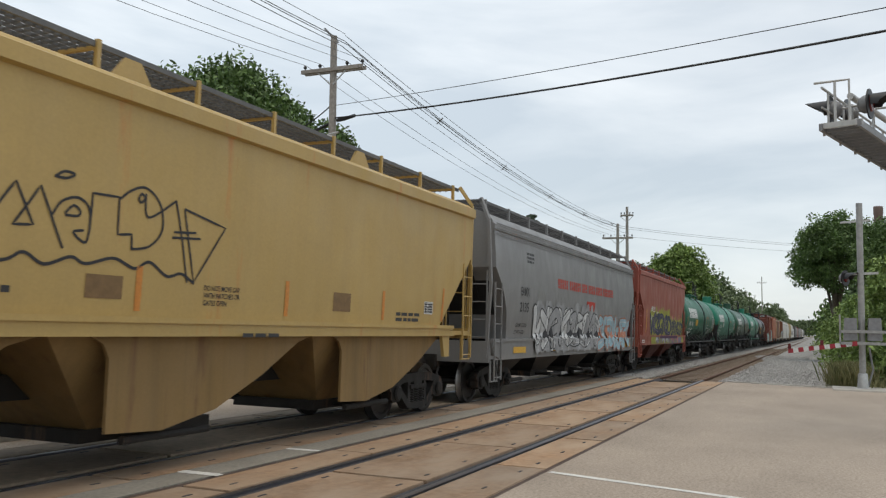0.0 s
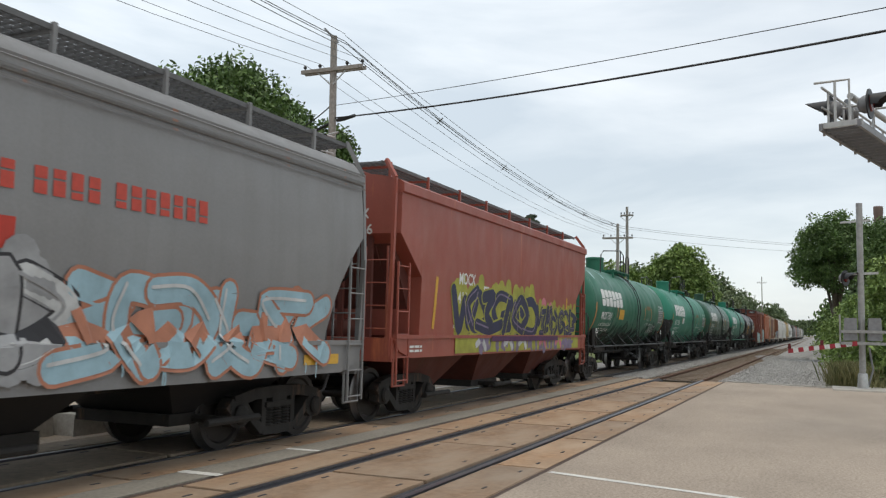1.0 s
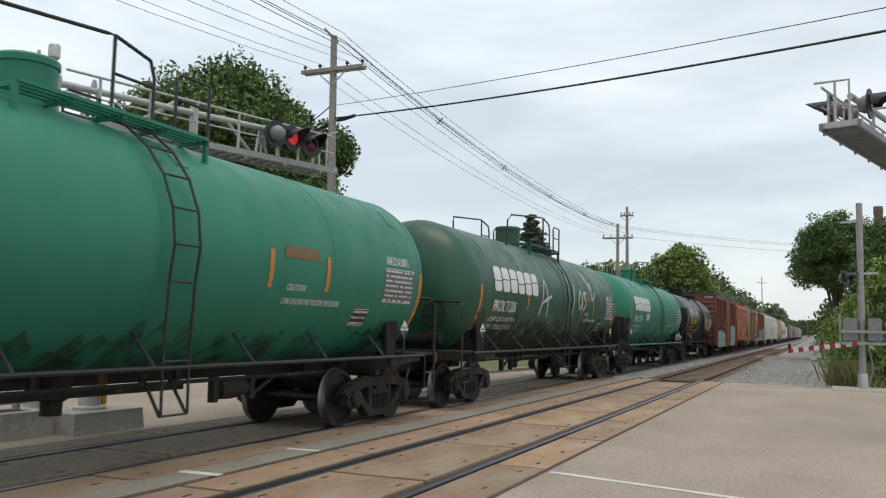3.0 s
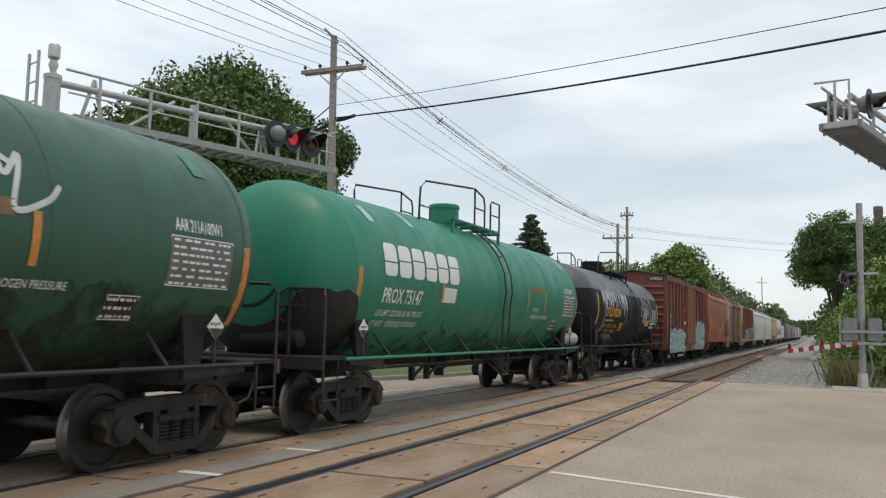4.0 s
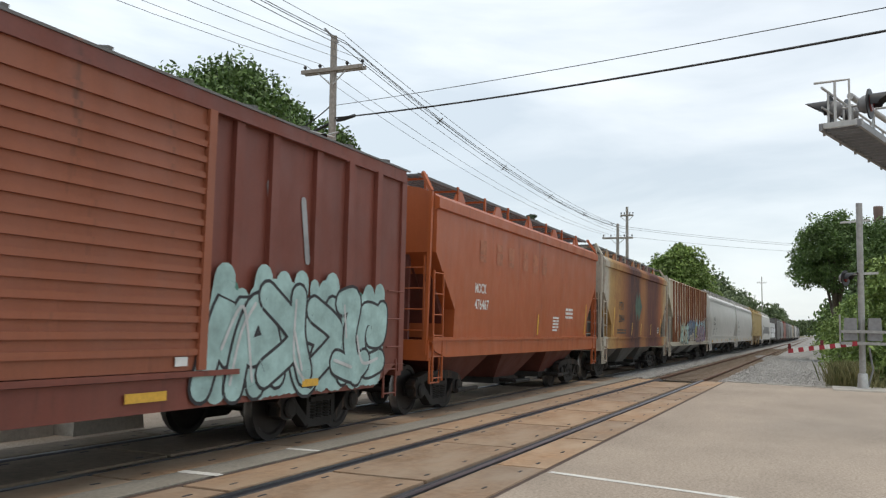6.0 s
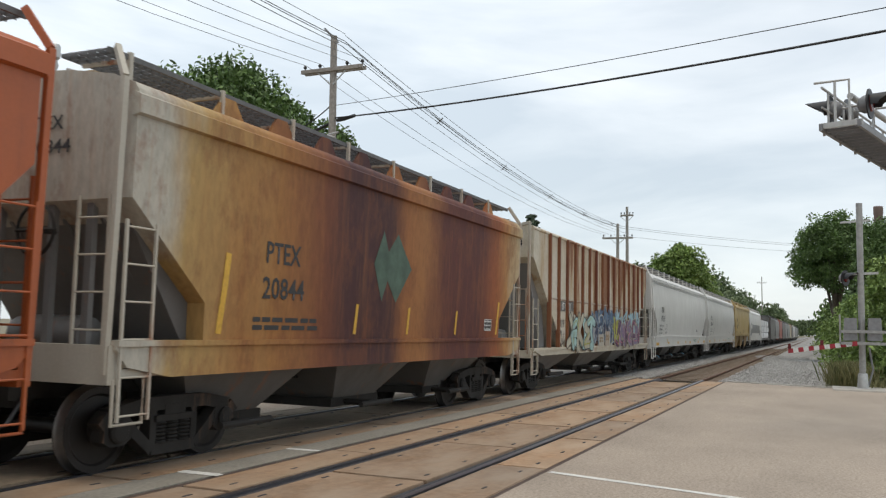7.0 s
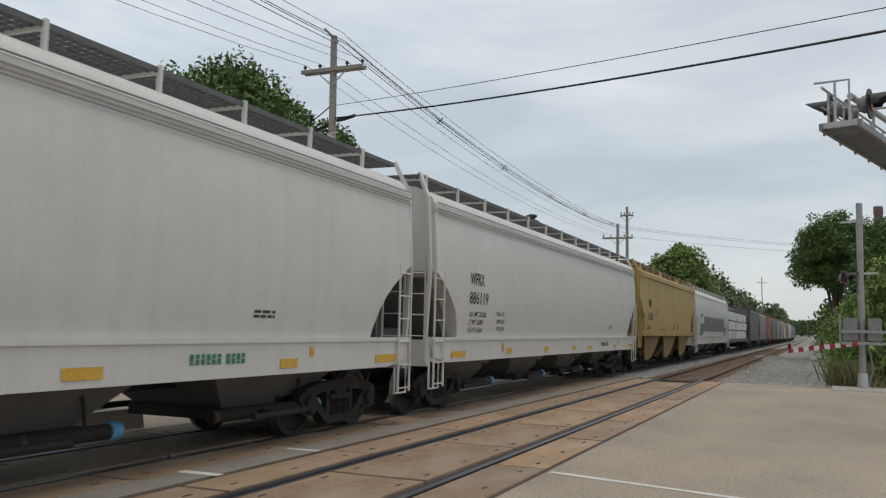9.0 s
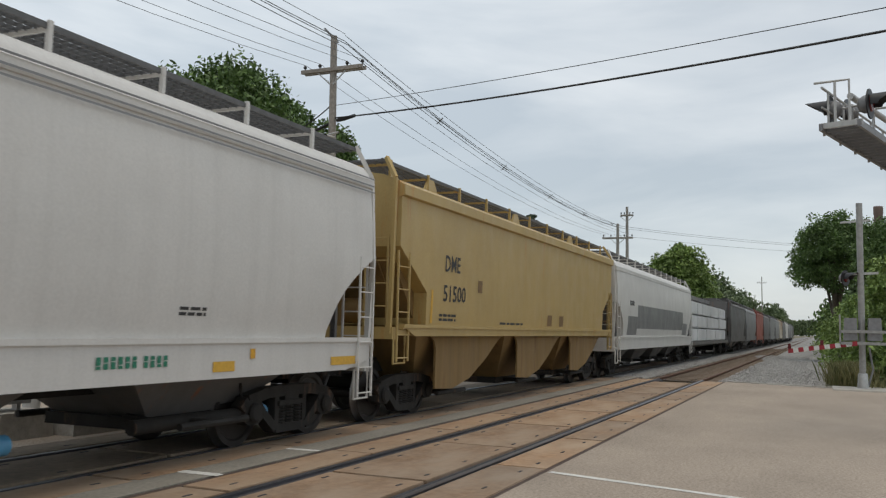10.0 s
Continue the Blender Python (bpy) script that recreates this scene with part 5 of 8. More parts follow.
def data_panel(car, x, z, w, h, surf, ground="ink", rows=5, seed=3):
    quads(car, "data_panel", [(x, x + w, z, z + h)], ground, surf, 0.005, "stencilled data panel", 3)
    rng = random.Random(seed)
    r = []
    for i in range(rows):
        zz = z + h * (i + 0.25) / rows
        xx = x + 0.04 * w
        while xx < x + 0.92 * w:
            ww = rng.uniform(0.04, 0.13) * w
            r.append((xx, min(xx + ww, x + 0.96 * w), zz, zz + 0.36 * h / rows))
            xx += ww + rng.choice((0.02, 0.02, 0.07)) * w
    e = 0.012
    r += [(x, x + w, z, z + e), (x, x + w, z + h - e, z + h), (x, x + e, z, z + h), (x + w - e, x + w, z, z + h), (x + 0.36 * w, x + 0.36 * w + e, z, z + h)]
    quads(car, "panel_writing", r, "white", surf, 0.009)


# ---- covered hopper cars ----
def interp(prof):
    zs, ys = [p[1] for p in prof], [p[0] for p in prof]
    return lambda z: float(np.interp(z, zs, ys))


def hopper(label, near, far, mat, prof, roof, sill, cut, bays, deck_mat=None, ribs=0, curved_cut=False, lip=None, end_mat=None, walk_mat="grating", post_mat=None, bay_depth=0.42, group="covered hoppers", rib_mat=None, bay_w=None, shade_end=None, jump=0.0, gusset=False, sill_in=0.0, board_rise=0.09, board_out=1.20, bay_y=0.72, skirts=False):
    """A covered hopper. prof: half width by height from sill to eave; roof: (half width, height) from eave to crest;
    sill: (z0, z1); cut: (run along, rise) of the lower corner of the side; lip: (z0, z1, out) band under the eave."""
    L, s0 = far - near, (near + far) / 2
    car = empty("hopper_car", label, "railcar", group)
    half = L / 2
    post_mat = post_mat or mat
    width = interp(prof)
    surf = lambda z: -width(z)
    eave = prof[-1][1]
    lowz = sill[1] - 0.02
    run, rise = cut
    n_side = 12
    # body
    xs = sorted(set([-half, half] + [sg * (half - run * k / 6) for k in range(7) for sg in (-1, 1)] + [sg * (half - run * 0.985) for sg in (-1, 1)] + list(np.linspace(-half + run, half - run, 9))))
    def low(x):
        d = half - abs(x)
        if d >= run:
            return lowz
        t = 1 - d / run
        return lowz + rise * (jump + (1 - jump) * (t ** 0.5 if curved_cut else t))
    bm = bmesh.new()
    rings = []
    for x in xs:
        zl = low(x)
        ring = []
        for k in range(n_side + 1):
            z = zl + (eave - zl) * k / n_side
            ring.append((-width(z), z))
        ring += [(-y, z) for y, z in roof] + [(y, z) for y, z in roof[::-1]]
        for k in range(n_side, -1, -1):
            z = zl + (eave - zl) * k / n_side
            ring.append((width(z), z))
        rings.append([bm.verts.new((x, y, z)) for y, z in ring])
    for r0, r1 in zip(rings, rings[1:]):
        n = len(r0)
        for k in range(n):
            bm.faces.new((r0[k], r0[(k + 1) % n], r1[(k + 1) % n], r1[k]))
    bm.faces.new(rings[0])
    bm.faces.new(rings[-1][::-1])
    part("body", bm, mat, car, smooth=True)
    # eave band
    z0, z1, out = lip or (eave - 0.16, eave + 0.03, 0.05)
    for sg in (-1, 1):
        bm = bmesh.new()
        y = sg * width(z1)
        ya = sg * (width(z0) - 0.04)
        v = [(ya, z0), (sg * (abs(y) + out), z0 + 0.03), (sg * (abs(y) + out), z1 - 0.02), (sg * (abs(y) - 0.04), z1 + 0.03)]
        a = [bm.verts.new((-half - 0.03, *q)) for q in v]
        b = [bm.verts.new((half + 0.03, *q)) for q in v]
        for i in range(4):
            bm.faces.new((a[i], a[(i + 1) % 4], b[(i + 1) % 4], b[i]))
        bm.faces.new(a[::-1])
        bm.faces.new(b)
        part("top_chord", bm, mat, car)
        # side sill
        bm = bmesh.new()
        w = width(sill[1])
        yo = sg * (w + 0.05)
        plate(bm, [(-half + run * 0.55, sill[0]), (half - run * 0.55, sill[0]), (half - 0.05 - sill_in, sill[0] + 0.12), (half + 0.1 - sill_in, sill[1] - 0.06), (half + 0.1 - sill_in, sill[1]), (-half - 0.1 + sill_in, sill[1]), (-half - 0.1 + sill_in, sill[1] - 0.06), (-half + 0.05 + sill_in, sill[0] + 0.12)], min(yo, yo - sg * 0.1), max(yo, yo - sg * 0.1))
        box(bm, -half - 0.1 + sill_in, half + 0.1 - sill_in, min(yo + sg * 0.03, yo - sg * 0.14), max(yo + sg * 0.03, yo - sg * 0.14), sill[1] - 0.03, sill[1] + 0.03)
        if sill_in > 0.3:
            for e in (-1, 1):
                xb = e * (half - sill_in + 0.02)
                plate(bm, [(xb - e * 0.35, sill[0] + 0.05), (xb, sill[0] + 0.05), (xb, sill[0] - 0.38), (xb - e * 0.22, sill[0] - 0.38)], yo - sg * 0.06 - 0.03, yo - sg * 0.06 + 0.03)
        part("side_sill", bm, deck_mat or mat, car)
    # ribs
    for i in range(ribs):
        x = -6.25 + 0.85 * i
        for sg in (-1, 1):
            bm = bmesh.new()
            zb = max(low(x), lowz) + 0.02
            beam(bm, (x, sg * (width(zb) + 0.02), zb), (x, sg * (width(eave) + 0.02), eave - 0.02), 0.11, 0.08)
            part("side_post", bm, rib_mat or mat, car)
    # bays; shade_end is a darker paint standing in for shade below the body
    bw = bay_w or (L - 2 * run * 0.8) / bays
    top_y = width(sill[1]) - 0.08
    for i in range(bays):
        cx = (i - (bays - 1) / 2) * (L - 2 * run * 0.75) / bays
        bm = bmesh.new()
        frustum(bm, (cx - bw * 0.20, cx + bw * 0.20, -bay_y, bay_y, bay_depth), (cx - bw * 0.49, cx + bw * 0.49, -top_y, top_y, sill[1] + 0.01))
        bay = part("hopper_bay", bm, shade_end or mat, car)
        bm = bmesh.new()
        box(bm, cx - bw * 0.23, cx + bw * 0.23, -bay_y - 0.03, bay_y + 0.03, bay_depth - 0.13, bay_depth + 0.01)
        tube(bm, [(cx - bw * 0.1, -1.28, bay_depth - 0.06), (cx - bw * 0.1, 1.28, bay_depth - 0.06)], 0.05, 8)
        for sy in (-1.28, 1.28):
            tube(bm, [(cx - bw * 0.22, sy, bay_depth - 0.06), (cx + bw * 0.08, sy, bay_depth - 0.06)], 0.045, 8)
        part("outlet_gate", bm, "frame", bay)
    # side skirts hung from the sill beside each bay
    for i in range(bays if skirts else 0):
        cx = (i - (bays - 1) / 2) * (L - 2 * run * 0.75) / bays
        for sg in (-1, 1):
            bm = bmesh.new()
            ya, yb = sorted((sg * 1.36, sg * 1.40))
            x0, x1 = cx - 1.35, cx + 1.15
            plate(bm, [(x0 - 0.3, sill[0] + 0.02), (x1 + 1.3, sill[0] + 0.02), (x1 + 0.9, sill[0] - 0.08), (x1 + 0.1, 0.98), (cx + 0.35, 0.62), (cx - 0.55, 0.46), (x0, 0.50), (x0, sill[0] - 0.22), (x0 - 0.08, sill[0] - 0.08)], ya, yb)
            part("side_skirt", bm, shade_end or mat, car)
    # centre sill and end framing
    bm = bmesh.new()
    box(bm, -half - 0.25, half + 0.25, -0.28, 0.28, 0.78, 1.05)
    part("centre_sill", bm, "frame", car)
    tall = roof[0][1]
    for sg in (-1, 1):
        xe = sg * (half + 0.08)
        bm = bmesh.new()
        box(bm, min(xe, xe - sg * 1.0), max(xe, xe - sg * 1.0), -width(sill[1]), width(sill[1]), sill[0] + 0.02, sill[0] + 0.10)
        box(bm, xe - 0.07, xe + 0.07, -width(sill[1]), width(sill[1]), sill[0] - 0.05, sill[1] - 0.02)
        part("end_platform", bm, end_mat or mat, car)
        # inclined sheet under the end, with uprights; shade_end paints the recess's shade in
        for y in (-0.95, -0.4, 0.4, 0.95):
            bm = bmesh.new()
            beam(bm, (xe - sg * 0.15, y, sill[0] + 0.1), (xe - sg * 0.15, y, lowz + rise + 0.1), 0.09, 0.07)
            beam(bm, (xe - sg * 1.6, y, sill[0]), (xe - sg * 0.3, y, lowz + rise * 0.9), 0.05, 0.07)
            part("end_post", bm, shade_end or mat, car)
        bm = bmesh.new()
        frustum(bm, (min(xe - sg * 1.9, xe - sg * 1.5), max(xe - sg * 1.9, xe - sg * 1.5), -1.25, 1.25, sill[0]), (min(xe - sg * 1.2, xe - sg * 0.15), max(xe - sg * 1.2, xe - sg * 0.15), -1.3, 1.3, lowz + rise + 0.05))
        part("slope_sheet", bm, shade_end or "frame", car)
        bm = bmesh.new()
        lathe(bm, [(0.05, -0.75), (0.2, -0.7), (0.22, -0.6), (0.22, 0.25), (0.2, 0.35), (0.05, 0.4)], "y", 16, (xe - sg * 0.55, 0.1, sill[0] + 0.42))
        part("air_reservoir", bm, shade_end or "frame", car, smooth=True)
        # corner post, ladders, steps, grab irons
        for sy in (-1, 1):
            wy = sy * (width(tall) + 0.0)
            bm = bmesh.new()
            pts = [(xe + sg * 0.06, sy * (width(sill[1]) - 0.06), sill[0] + 0.05), (xe + sg * 0.06, sy * (width((sill[1] + eave) / 2) - 0.07), (sill[1] + eave) / 2), (xe + sg * 0.06, sy * (width(eave) - 0.06), eave + 0.1), (xe - sg * 0.05, sy * (width(eave) - 0.3), roof[-1][1] + (0.14 if board_rise > 0.05 else -0.1))]
            for a, b in zip(pts, pts[1:]):
                beam(bm, a, b, 0.06, 0.07)
            part("corner_post", bm, post_mat, car)
            ladder(car, xe - sg * 0.24, sy * (width(2.0) + 0.02), sill[0] - 0.42, sill[1] + 1.25, post_mat)
            ladder(car, xe + sg * 0.05, sy * (width(2.0) - 0.35), sill[0] + 0.05, sill[1] + 1.5, post_mat, "y")
            bm = bmesh.new()
            tube(bm, [(xe, sy * width(1.5), sill[0]), (xe, sy * width(1.5), sill[0] - 0.45), (xe - sg * 0.42, sy * width(1.5), sill[0] - 0.45), (xe - sg * 0.42, sy * width(1.5), sill[0])], 0.022, 6)
            part("step", bm, post_mat, car)
        coupler(car, xe, sg)
        truck(car, sg * (half - 1.35))
    bm = bmesh.new()
    lathe(bm, [(0.26, -0.02), (0.29, 0.0), (0.26, 0.02), (0.26, -0.02)], "x", 20, (-half - 0.2, -0.45, sill[1] + 1.15), False)
    tube(bm, [(-half - 0.2, -0.45, sill[1] + 0.87), (-half - 0.2, -0.45, sill[1] + 1.43)], 0.02, 6)
    tube(bm, [(-half - 0.2, -0.73, sill[1] + 1.15), (-half - 0.2, -0.17, sill[1] + 1.15)], 0.02, 6)
    tube(bm, [(-half - 0.2, -0.45, sill[1] + 1.15), (-half + 0.05, -0.45, sill[1] + 1.15)], 0.03, 6)
    part("brake_wheel", bm, "frame", car)
    # running boards and hatch trough
    crest = roof[-1][1]
    bm = bmesh.new()
    box(bm, -half + 0.5, half - 0.5, -0.42, 0.42, crest - 0.1, crest + 0.13)
    part("hatch_trough", bm, mat, car)
    wz = crest + board_rise
    for sg in (-1, 1):
        bm = bmesh.new()
        y0, y1 = sg * (board_out - 0.65), sg * board_out
        for k in range(6):
            y = y0 + (y1 - y0) * k / 5
            beam(bm, (-half - 0.1, y, wz), (half + 0.1, y, wz), 0.012, 0.045)
        x = -half - 0.1
        while x < half + 0.1:
            beam(bm, (x, y0, wz), (x, y1, wz), 0.010, 0.03)
            x += 0.11
        part("running_board", bm, walk_mat, car, "open steel grating walkway")
        bm = bmesh.new()
        beam(bm, (-half - 0.1, y1, wz), (half + 0.1, y1, wz), 0.03, 0.06)
        part("board_edge", bm, walk_mat, car)
        k = -half + 0.2
        while k < half:
            bm = bmesh.new()
            zr = float(np.interp(board_out, [r[0] for r in roof[::-1]], [r[1] for r in roof[::-1]]))
            beam(bm, (k, y1 + sg * 0.02, zr - 0.05), (k, y1 + sg * 0.02, wz + 0.05), 0.05, 0.05)
            beam(bm, (k, y0, wz - 0.03), (k, y1, wz - 0.03), 0.04, 0.04)
            part("board_support", bm, post_mat, car)
            k += 1.55
    for sg in (-1, 1):
        k = -half + 1.9
        while gusset and k < half - 0.6:
            bm = bmesh.new()
            frustum(bm, (k - 0.32, k + 0.32, sg * 1.2 - 0.03, sg * 1.2 + 0.03, wz - 0.30), (k - 0.12, k + 0.12, sg * 1.2 - 0.02, sg * 1.2 + 0.02, wz - 0.02))
            part("board_bracket", bm, mat, car)
            k += gusset
    car["at"] = s0
    return car, surf, half


CARS = []


def done(car):
    CARS.append((car, car["at"]))
    del car["at"]


# profile sets: half width by height, and the roof
ROUND = [(1.48, 1.40), (1.55, 1.9), (1.58, 2.5), (1.56, 3.2), (1.50, 3.87)]
ROUND_ROOF = [(1.46, 3.99), (1.36, 4.11), (1.1, 4.22), (0.6, 4.3), (0.0, 4.33)]
FLAT = [(1.50, 1.40), (1.53, 2.0), (1.55, 2.8), (1.56, 3.5), (1.56, 4.0)]
FLAT_ROOF = [(1.5, 4.08), (1.2, 4.2), (0.6, 4.3), (0.0, 4.34)]


def tan_car():
    car, surf, half = hopper("tan covered hopper with black line graffiti", -0.05, 15.87, "tan", FLAT, FLAT_ROOF, (1.47, 1.64), (1.45, 1.4), 3, lip=(3.80, 4.02, 0.07), bay_depth=0.45, bay_w=4.6, gusset=5.0, sill_in=1.0, shade_end="tan_shaded", skirts=True)
    X = lambda s: s - (15.87 - 0.05) / 2 + 0.35
    # drawn scrawl over a long wavy line
    strokes(car, [[(-3.4, 2.08), (-2.78, 2.12), (-2.56, 2.21), (-2.33, 2.12), (-2.04, 2.21), (-1.85, 2.16), (-1.51, 2.24), (-1.22, 2.16), (-1.01, 2.24), (-0.74, 2.11), (-0.52, 2.15), (-0.31, 2.06)]], 0.032, "g_black", surf)
    strokes(car, [[(-3.1, 2.2), (-2.82, 2.64), (-2.69, 2.82), (-2.48, 2.46), (-2.69, 2.44), (-2.57, 2.61)], [(-2.57, 2.61), (-2.43, 2.82), (-2.14, 2.28)], [(-1.84, 2.5), (-1.83, 2.84), (-1.49, 2.85), (-1.48, 2.48), (-1.29, 2.5), (-1.28, 2.35)],
                  [(-0.67, 2.93), (-0.53, 2.49), (-0.42, 2.06)], [(-0.53, 2.86), (0.19, 2.73), (-0.31, 2.07), (-0.53, 2.86)], [(-0.68, 2.59), (-0.32, 2.62)], [(-0.7, 2.53), (-0.24, 2.56)]], 0.026, "g_black", surf, smooth=False)
    strokes(car, [[(-2.28, 2.58), (-2.19, 2.71), (-2.01, 2.77), (-1.87, 2.7), (-1.84, 2.53), (-1.88, 2.36), (-2.03, 2.44), (-1.92, 2.47)], [(-2.14, 2.61), (-2.05, 2.69), (-1.97, 2.65), (-1.99, 2.6), (-2.13, 2.59)], [(-2.28, 2.93), (-2.18, 2.99), (-2.06, 2.98), (-2.16, 2.93), (-2.28, 2.93)],
                  [(-1.28, 2.35), (-1.04, 2.4), (-0.87, 2.56), (-0.87, 2.77), (-0.97, 2.92), (-1.15, 3.0), (-1.34, 2.94), (-1.47, 2.84)], [(-1.23, 2.87), (-1.19, 2.93), (-1.14, 2.89), (-1.19, 2.84), (-1.23, 2.87)], [(-1.13, 2.93), (-1.07, 2.7), (-0.67, 2.93)]], 0.026, "g_black", surf)
    quads(car, "patch", [(-1.84, -1.36, 1.84, 2.07), (2.72, 3.22, 1.83, 2.10)], "brown_letter", surf, 0.005, "worn brown stencil patch", 2)
    stripes_of(car, (-1.14, 1.54, 4.27), 1.73, 2.19, "orange_mark", surf, 0.085)
    stripes_of(car, (6.60,), 1.74, 2.35, "orange_mark", surf, 0.08, 0.06)
    bars(car, X(3.9), 1.85, 1.0, 0.10, 1, "ink", surf, 1)
    for k, words in enumerate(("DO NOT MOVE CAR", "WITH HATCHES OR", "GATES OPEN")):
        text(car, words, -0.12, 1.99 - 0.085 * k, 0.06, "ink", surf, 0.66 if k < 2 else 0.42, bold=0.01)
    bars(car, X(12.3), 1.72, 0.9, 0.18, 2, "ink", surf, 3)
    data_panel(car, 5.82, 1.86, 0.36, 0.22, surf)
    bars(car, X(8.1), 1.46, 0.8, 0.08, 1, "ink", lambda z: -1.60, 5)
    done(car)


def grey_car():
    # black bays and end framing put the dark of the end opening into paint
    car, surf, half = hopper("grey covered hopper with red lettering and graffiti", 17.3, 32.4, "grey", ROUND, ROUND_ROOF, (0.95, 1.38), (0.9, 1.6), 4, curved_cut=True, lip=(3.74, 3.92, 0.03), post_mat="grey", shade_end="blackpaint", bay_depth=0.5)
    X = lambda s: s - 17.3 - half
    for z in (3.70, 3.80, 3.91):
        strokes(car, [[(-half, z), (half, z)]], 0.03, "darkgrey", lambda q: surf(q) - 0.05, 0.012, False, "roof_bead")
    text(car, "EAMX", X(19.0), 2.42, 0.20, "ink", surf, 0.62)
    text(car, "2135", X(18.95), 2.04, 0.22, "ink", surf, 0.66)
    blocks(car, X(22.1), 2.74, 0.25, [0.56] * 5 + [0] + [0.56] * 6 + [0] + [0.56] * 3 + [0] + [0.56] * 4 + [0] + [0.56] * 4 + [0] + [0.56] * 7, "red_letter", surf, 0.27)
    bars(car, X(19.5), 3.22, 0.55, 0.28, 3, "ink", surf, 7, 2)
    text(car, "LD LMT 223300", X(18.75), 1.68, 0.09, "ink", surf, 0.8, bold=0.004)
    text(car, "LT WT 62700", X(18.72), 1.52, 0.09, "ink", surf, 0.7, bold=0.004)
    both = lambda z: surf(z) - 0.01 if z > 1.42 else -1.575
    quads(car, "spray_patch", [(0.35, 1.37, 2.22, 2.50)], "g_red", surf, 0.006, "", 2)
    mural(car, X(20.25), 1.2, 6.4, 0.94, 7, ["g_white", "g_white", "g_grey"], "g_black", both, 2, 0.27, back="g_grey", inner="g_grey")
    mural(car, 2.1, 1.06, 4.2, 1.06, 5, ["g_blue"], "g_rust", both, 3, 0.27, back=None, inner="g_white")
    sl = lambda z: -1.536
    quads(car, "reflector", [(X(18.6), X(19.5), 1.08, 1.22), (X(21.6), X(22.2), 1.08, 1.2), (X(26.8), X(27.3), 1.08, 1.2), (X(30.9), X(31.8), 1.08, 1.22), (X(24.0), X(24.5), 1.08, 1.2)], "yellow_mark", sl, 0.008, "yellow reflective plates")
    data_panel(car, X(30.6), 1.62, 0.36, 0.32, surf, "ink", 2)
    text(car, "CAUTION", X(26.9), 1.5, 0.09, "ink", surf, 0.5)
    E = Matrix.Translation((-half - 0.012, -0.35, 0)) @ pose(0, 0, 0, 0, 0, -90)
    text(car, "EAMX", 0, 3.42, 0.15, "ink", lambda z: 0, 0.45, shift=E)
    text(car, "2135", 0, 3.18, 0.16, "ink", lambda z: 0, 0.45, shift=E)
    done(car)


def red_car():
    car, surf, half = hopper("faded red covered hopper with lime graffiti", 33.7, 46.0, "red", FLAT, [(1.5, 4.1), (1.2, 4.18), (0.6, 4.26), (0.0, 4.3)], (1.10, 1.46), (0.9, 1.75), 3, lip=(3.86, 4.06, 0.05), post_mat="red", bay_depth=0.45, jump=0.6, shade_end="red_shaded")
    X = lambda s: s - 33.7 - half
    text(car, "MOCX", X(36.3), 2.48, 0.23, "white", surf, 0.85)
    text(car, "412446", X(36.25), 2.10, 0.23, "white", surf, 1.0)
    quads(car, "stencil", [(X(37.65), X(37.95), 2.25, 2.5)], "white", surf, 0.005)
    quads(car, "stencil_fill", [(X(37.7), X(37.9), 2.3, 2.46)], "red", surf, 0.008)
    stripes_of(car, (X(35.15),), 1.6, 2.55, "yellow_mark", surf, 0.1, 0.1)
    stripes_of(car, (X(44.0),), 1.6, 2.5, "yellow_mark", surf, 0.1, 0.08)
    low = lambda z: surf(z) if z > 1.44 else -1.565
    quads(car, "spray_band", [(X(36.1), X(45.2), 1.14, 1.44)], "g_lime", low, 0.004)
    quads(car, "spray_band", [(X(38.0), X(43.0), 1.36, 1.47)], "g_purple", lambda z: -1.60, 0.006)
    mural(car, X(36.3), 1.5, 4.9, 0.98, 5, ["g_navy"], "g_lime", surf, 4, 0.25, back="g_lime", inner="g_lilac")
    mural(car, X(41.4), 1.5, 3.6, 0.72, 6, ["g_navy"], "g_lime", surf, 8, 0.2, back="g_lime", inner="g_lilac")
    cloud(car, X(37.0), 1.12, 7.5, 0.16, "g_lilac", low, 14, 60, 0.007, 0.4)
    for x in (37.2, 38.9, 41.5, 42.9, 39.9):
        strokes(car, [[(X(x), 1.3), (X(x) + 0.3, 1.4), (X(x) + 0.5, 1.22)]], 0.14, "g_pink" if x > 41 else "g_white", low, 0.012, name="spray_line")
    for x, z in ((41.8, 2.3), (42.4, 2.2), (43.9, 2.0)):
        strokes(car, [[(X(x), z), (X(x) + 0.12, z + 0.06), (X(x) + 0.24, z)]], 0.16, "g_pink", surf, 0.006, name="spray_line")
    bars(car, X(34.1), 1.2, 0.5, 0.14, 2, "white", lambda z: -1.565, 11, 2)
    bars(car, X(36.1), 1.62, 0.5, 0.22, 2, "white", surf, 12, 2)
    text(car, "MOCX", 0, 0, 0.17, "white", lambda z: 0, 0.6, shift=Matrix.Translation((-half - 0.012, -0.35, 3.45)) @ pose(0, 0, 0, 0, 0, -90))
    text(car, "412446", 0, 0, 0.17, "white", lambda z: 0, 0.72, shift=Matrix.Translation((-half - 0.012, -0.30, 3.18)) @ pose(0, 0, 0, 0, 0, -90))
    done(car)


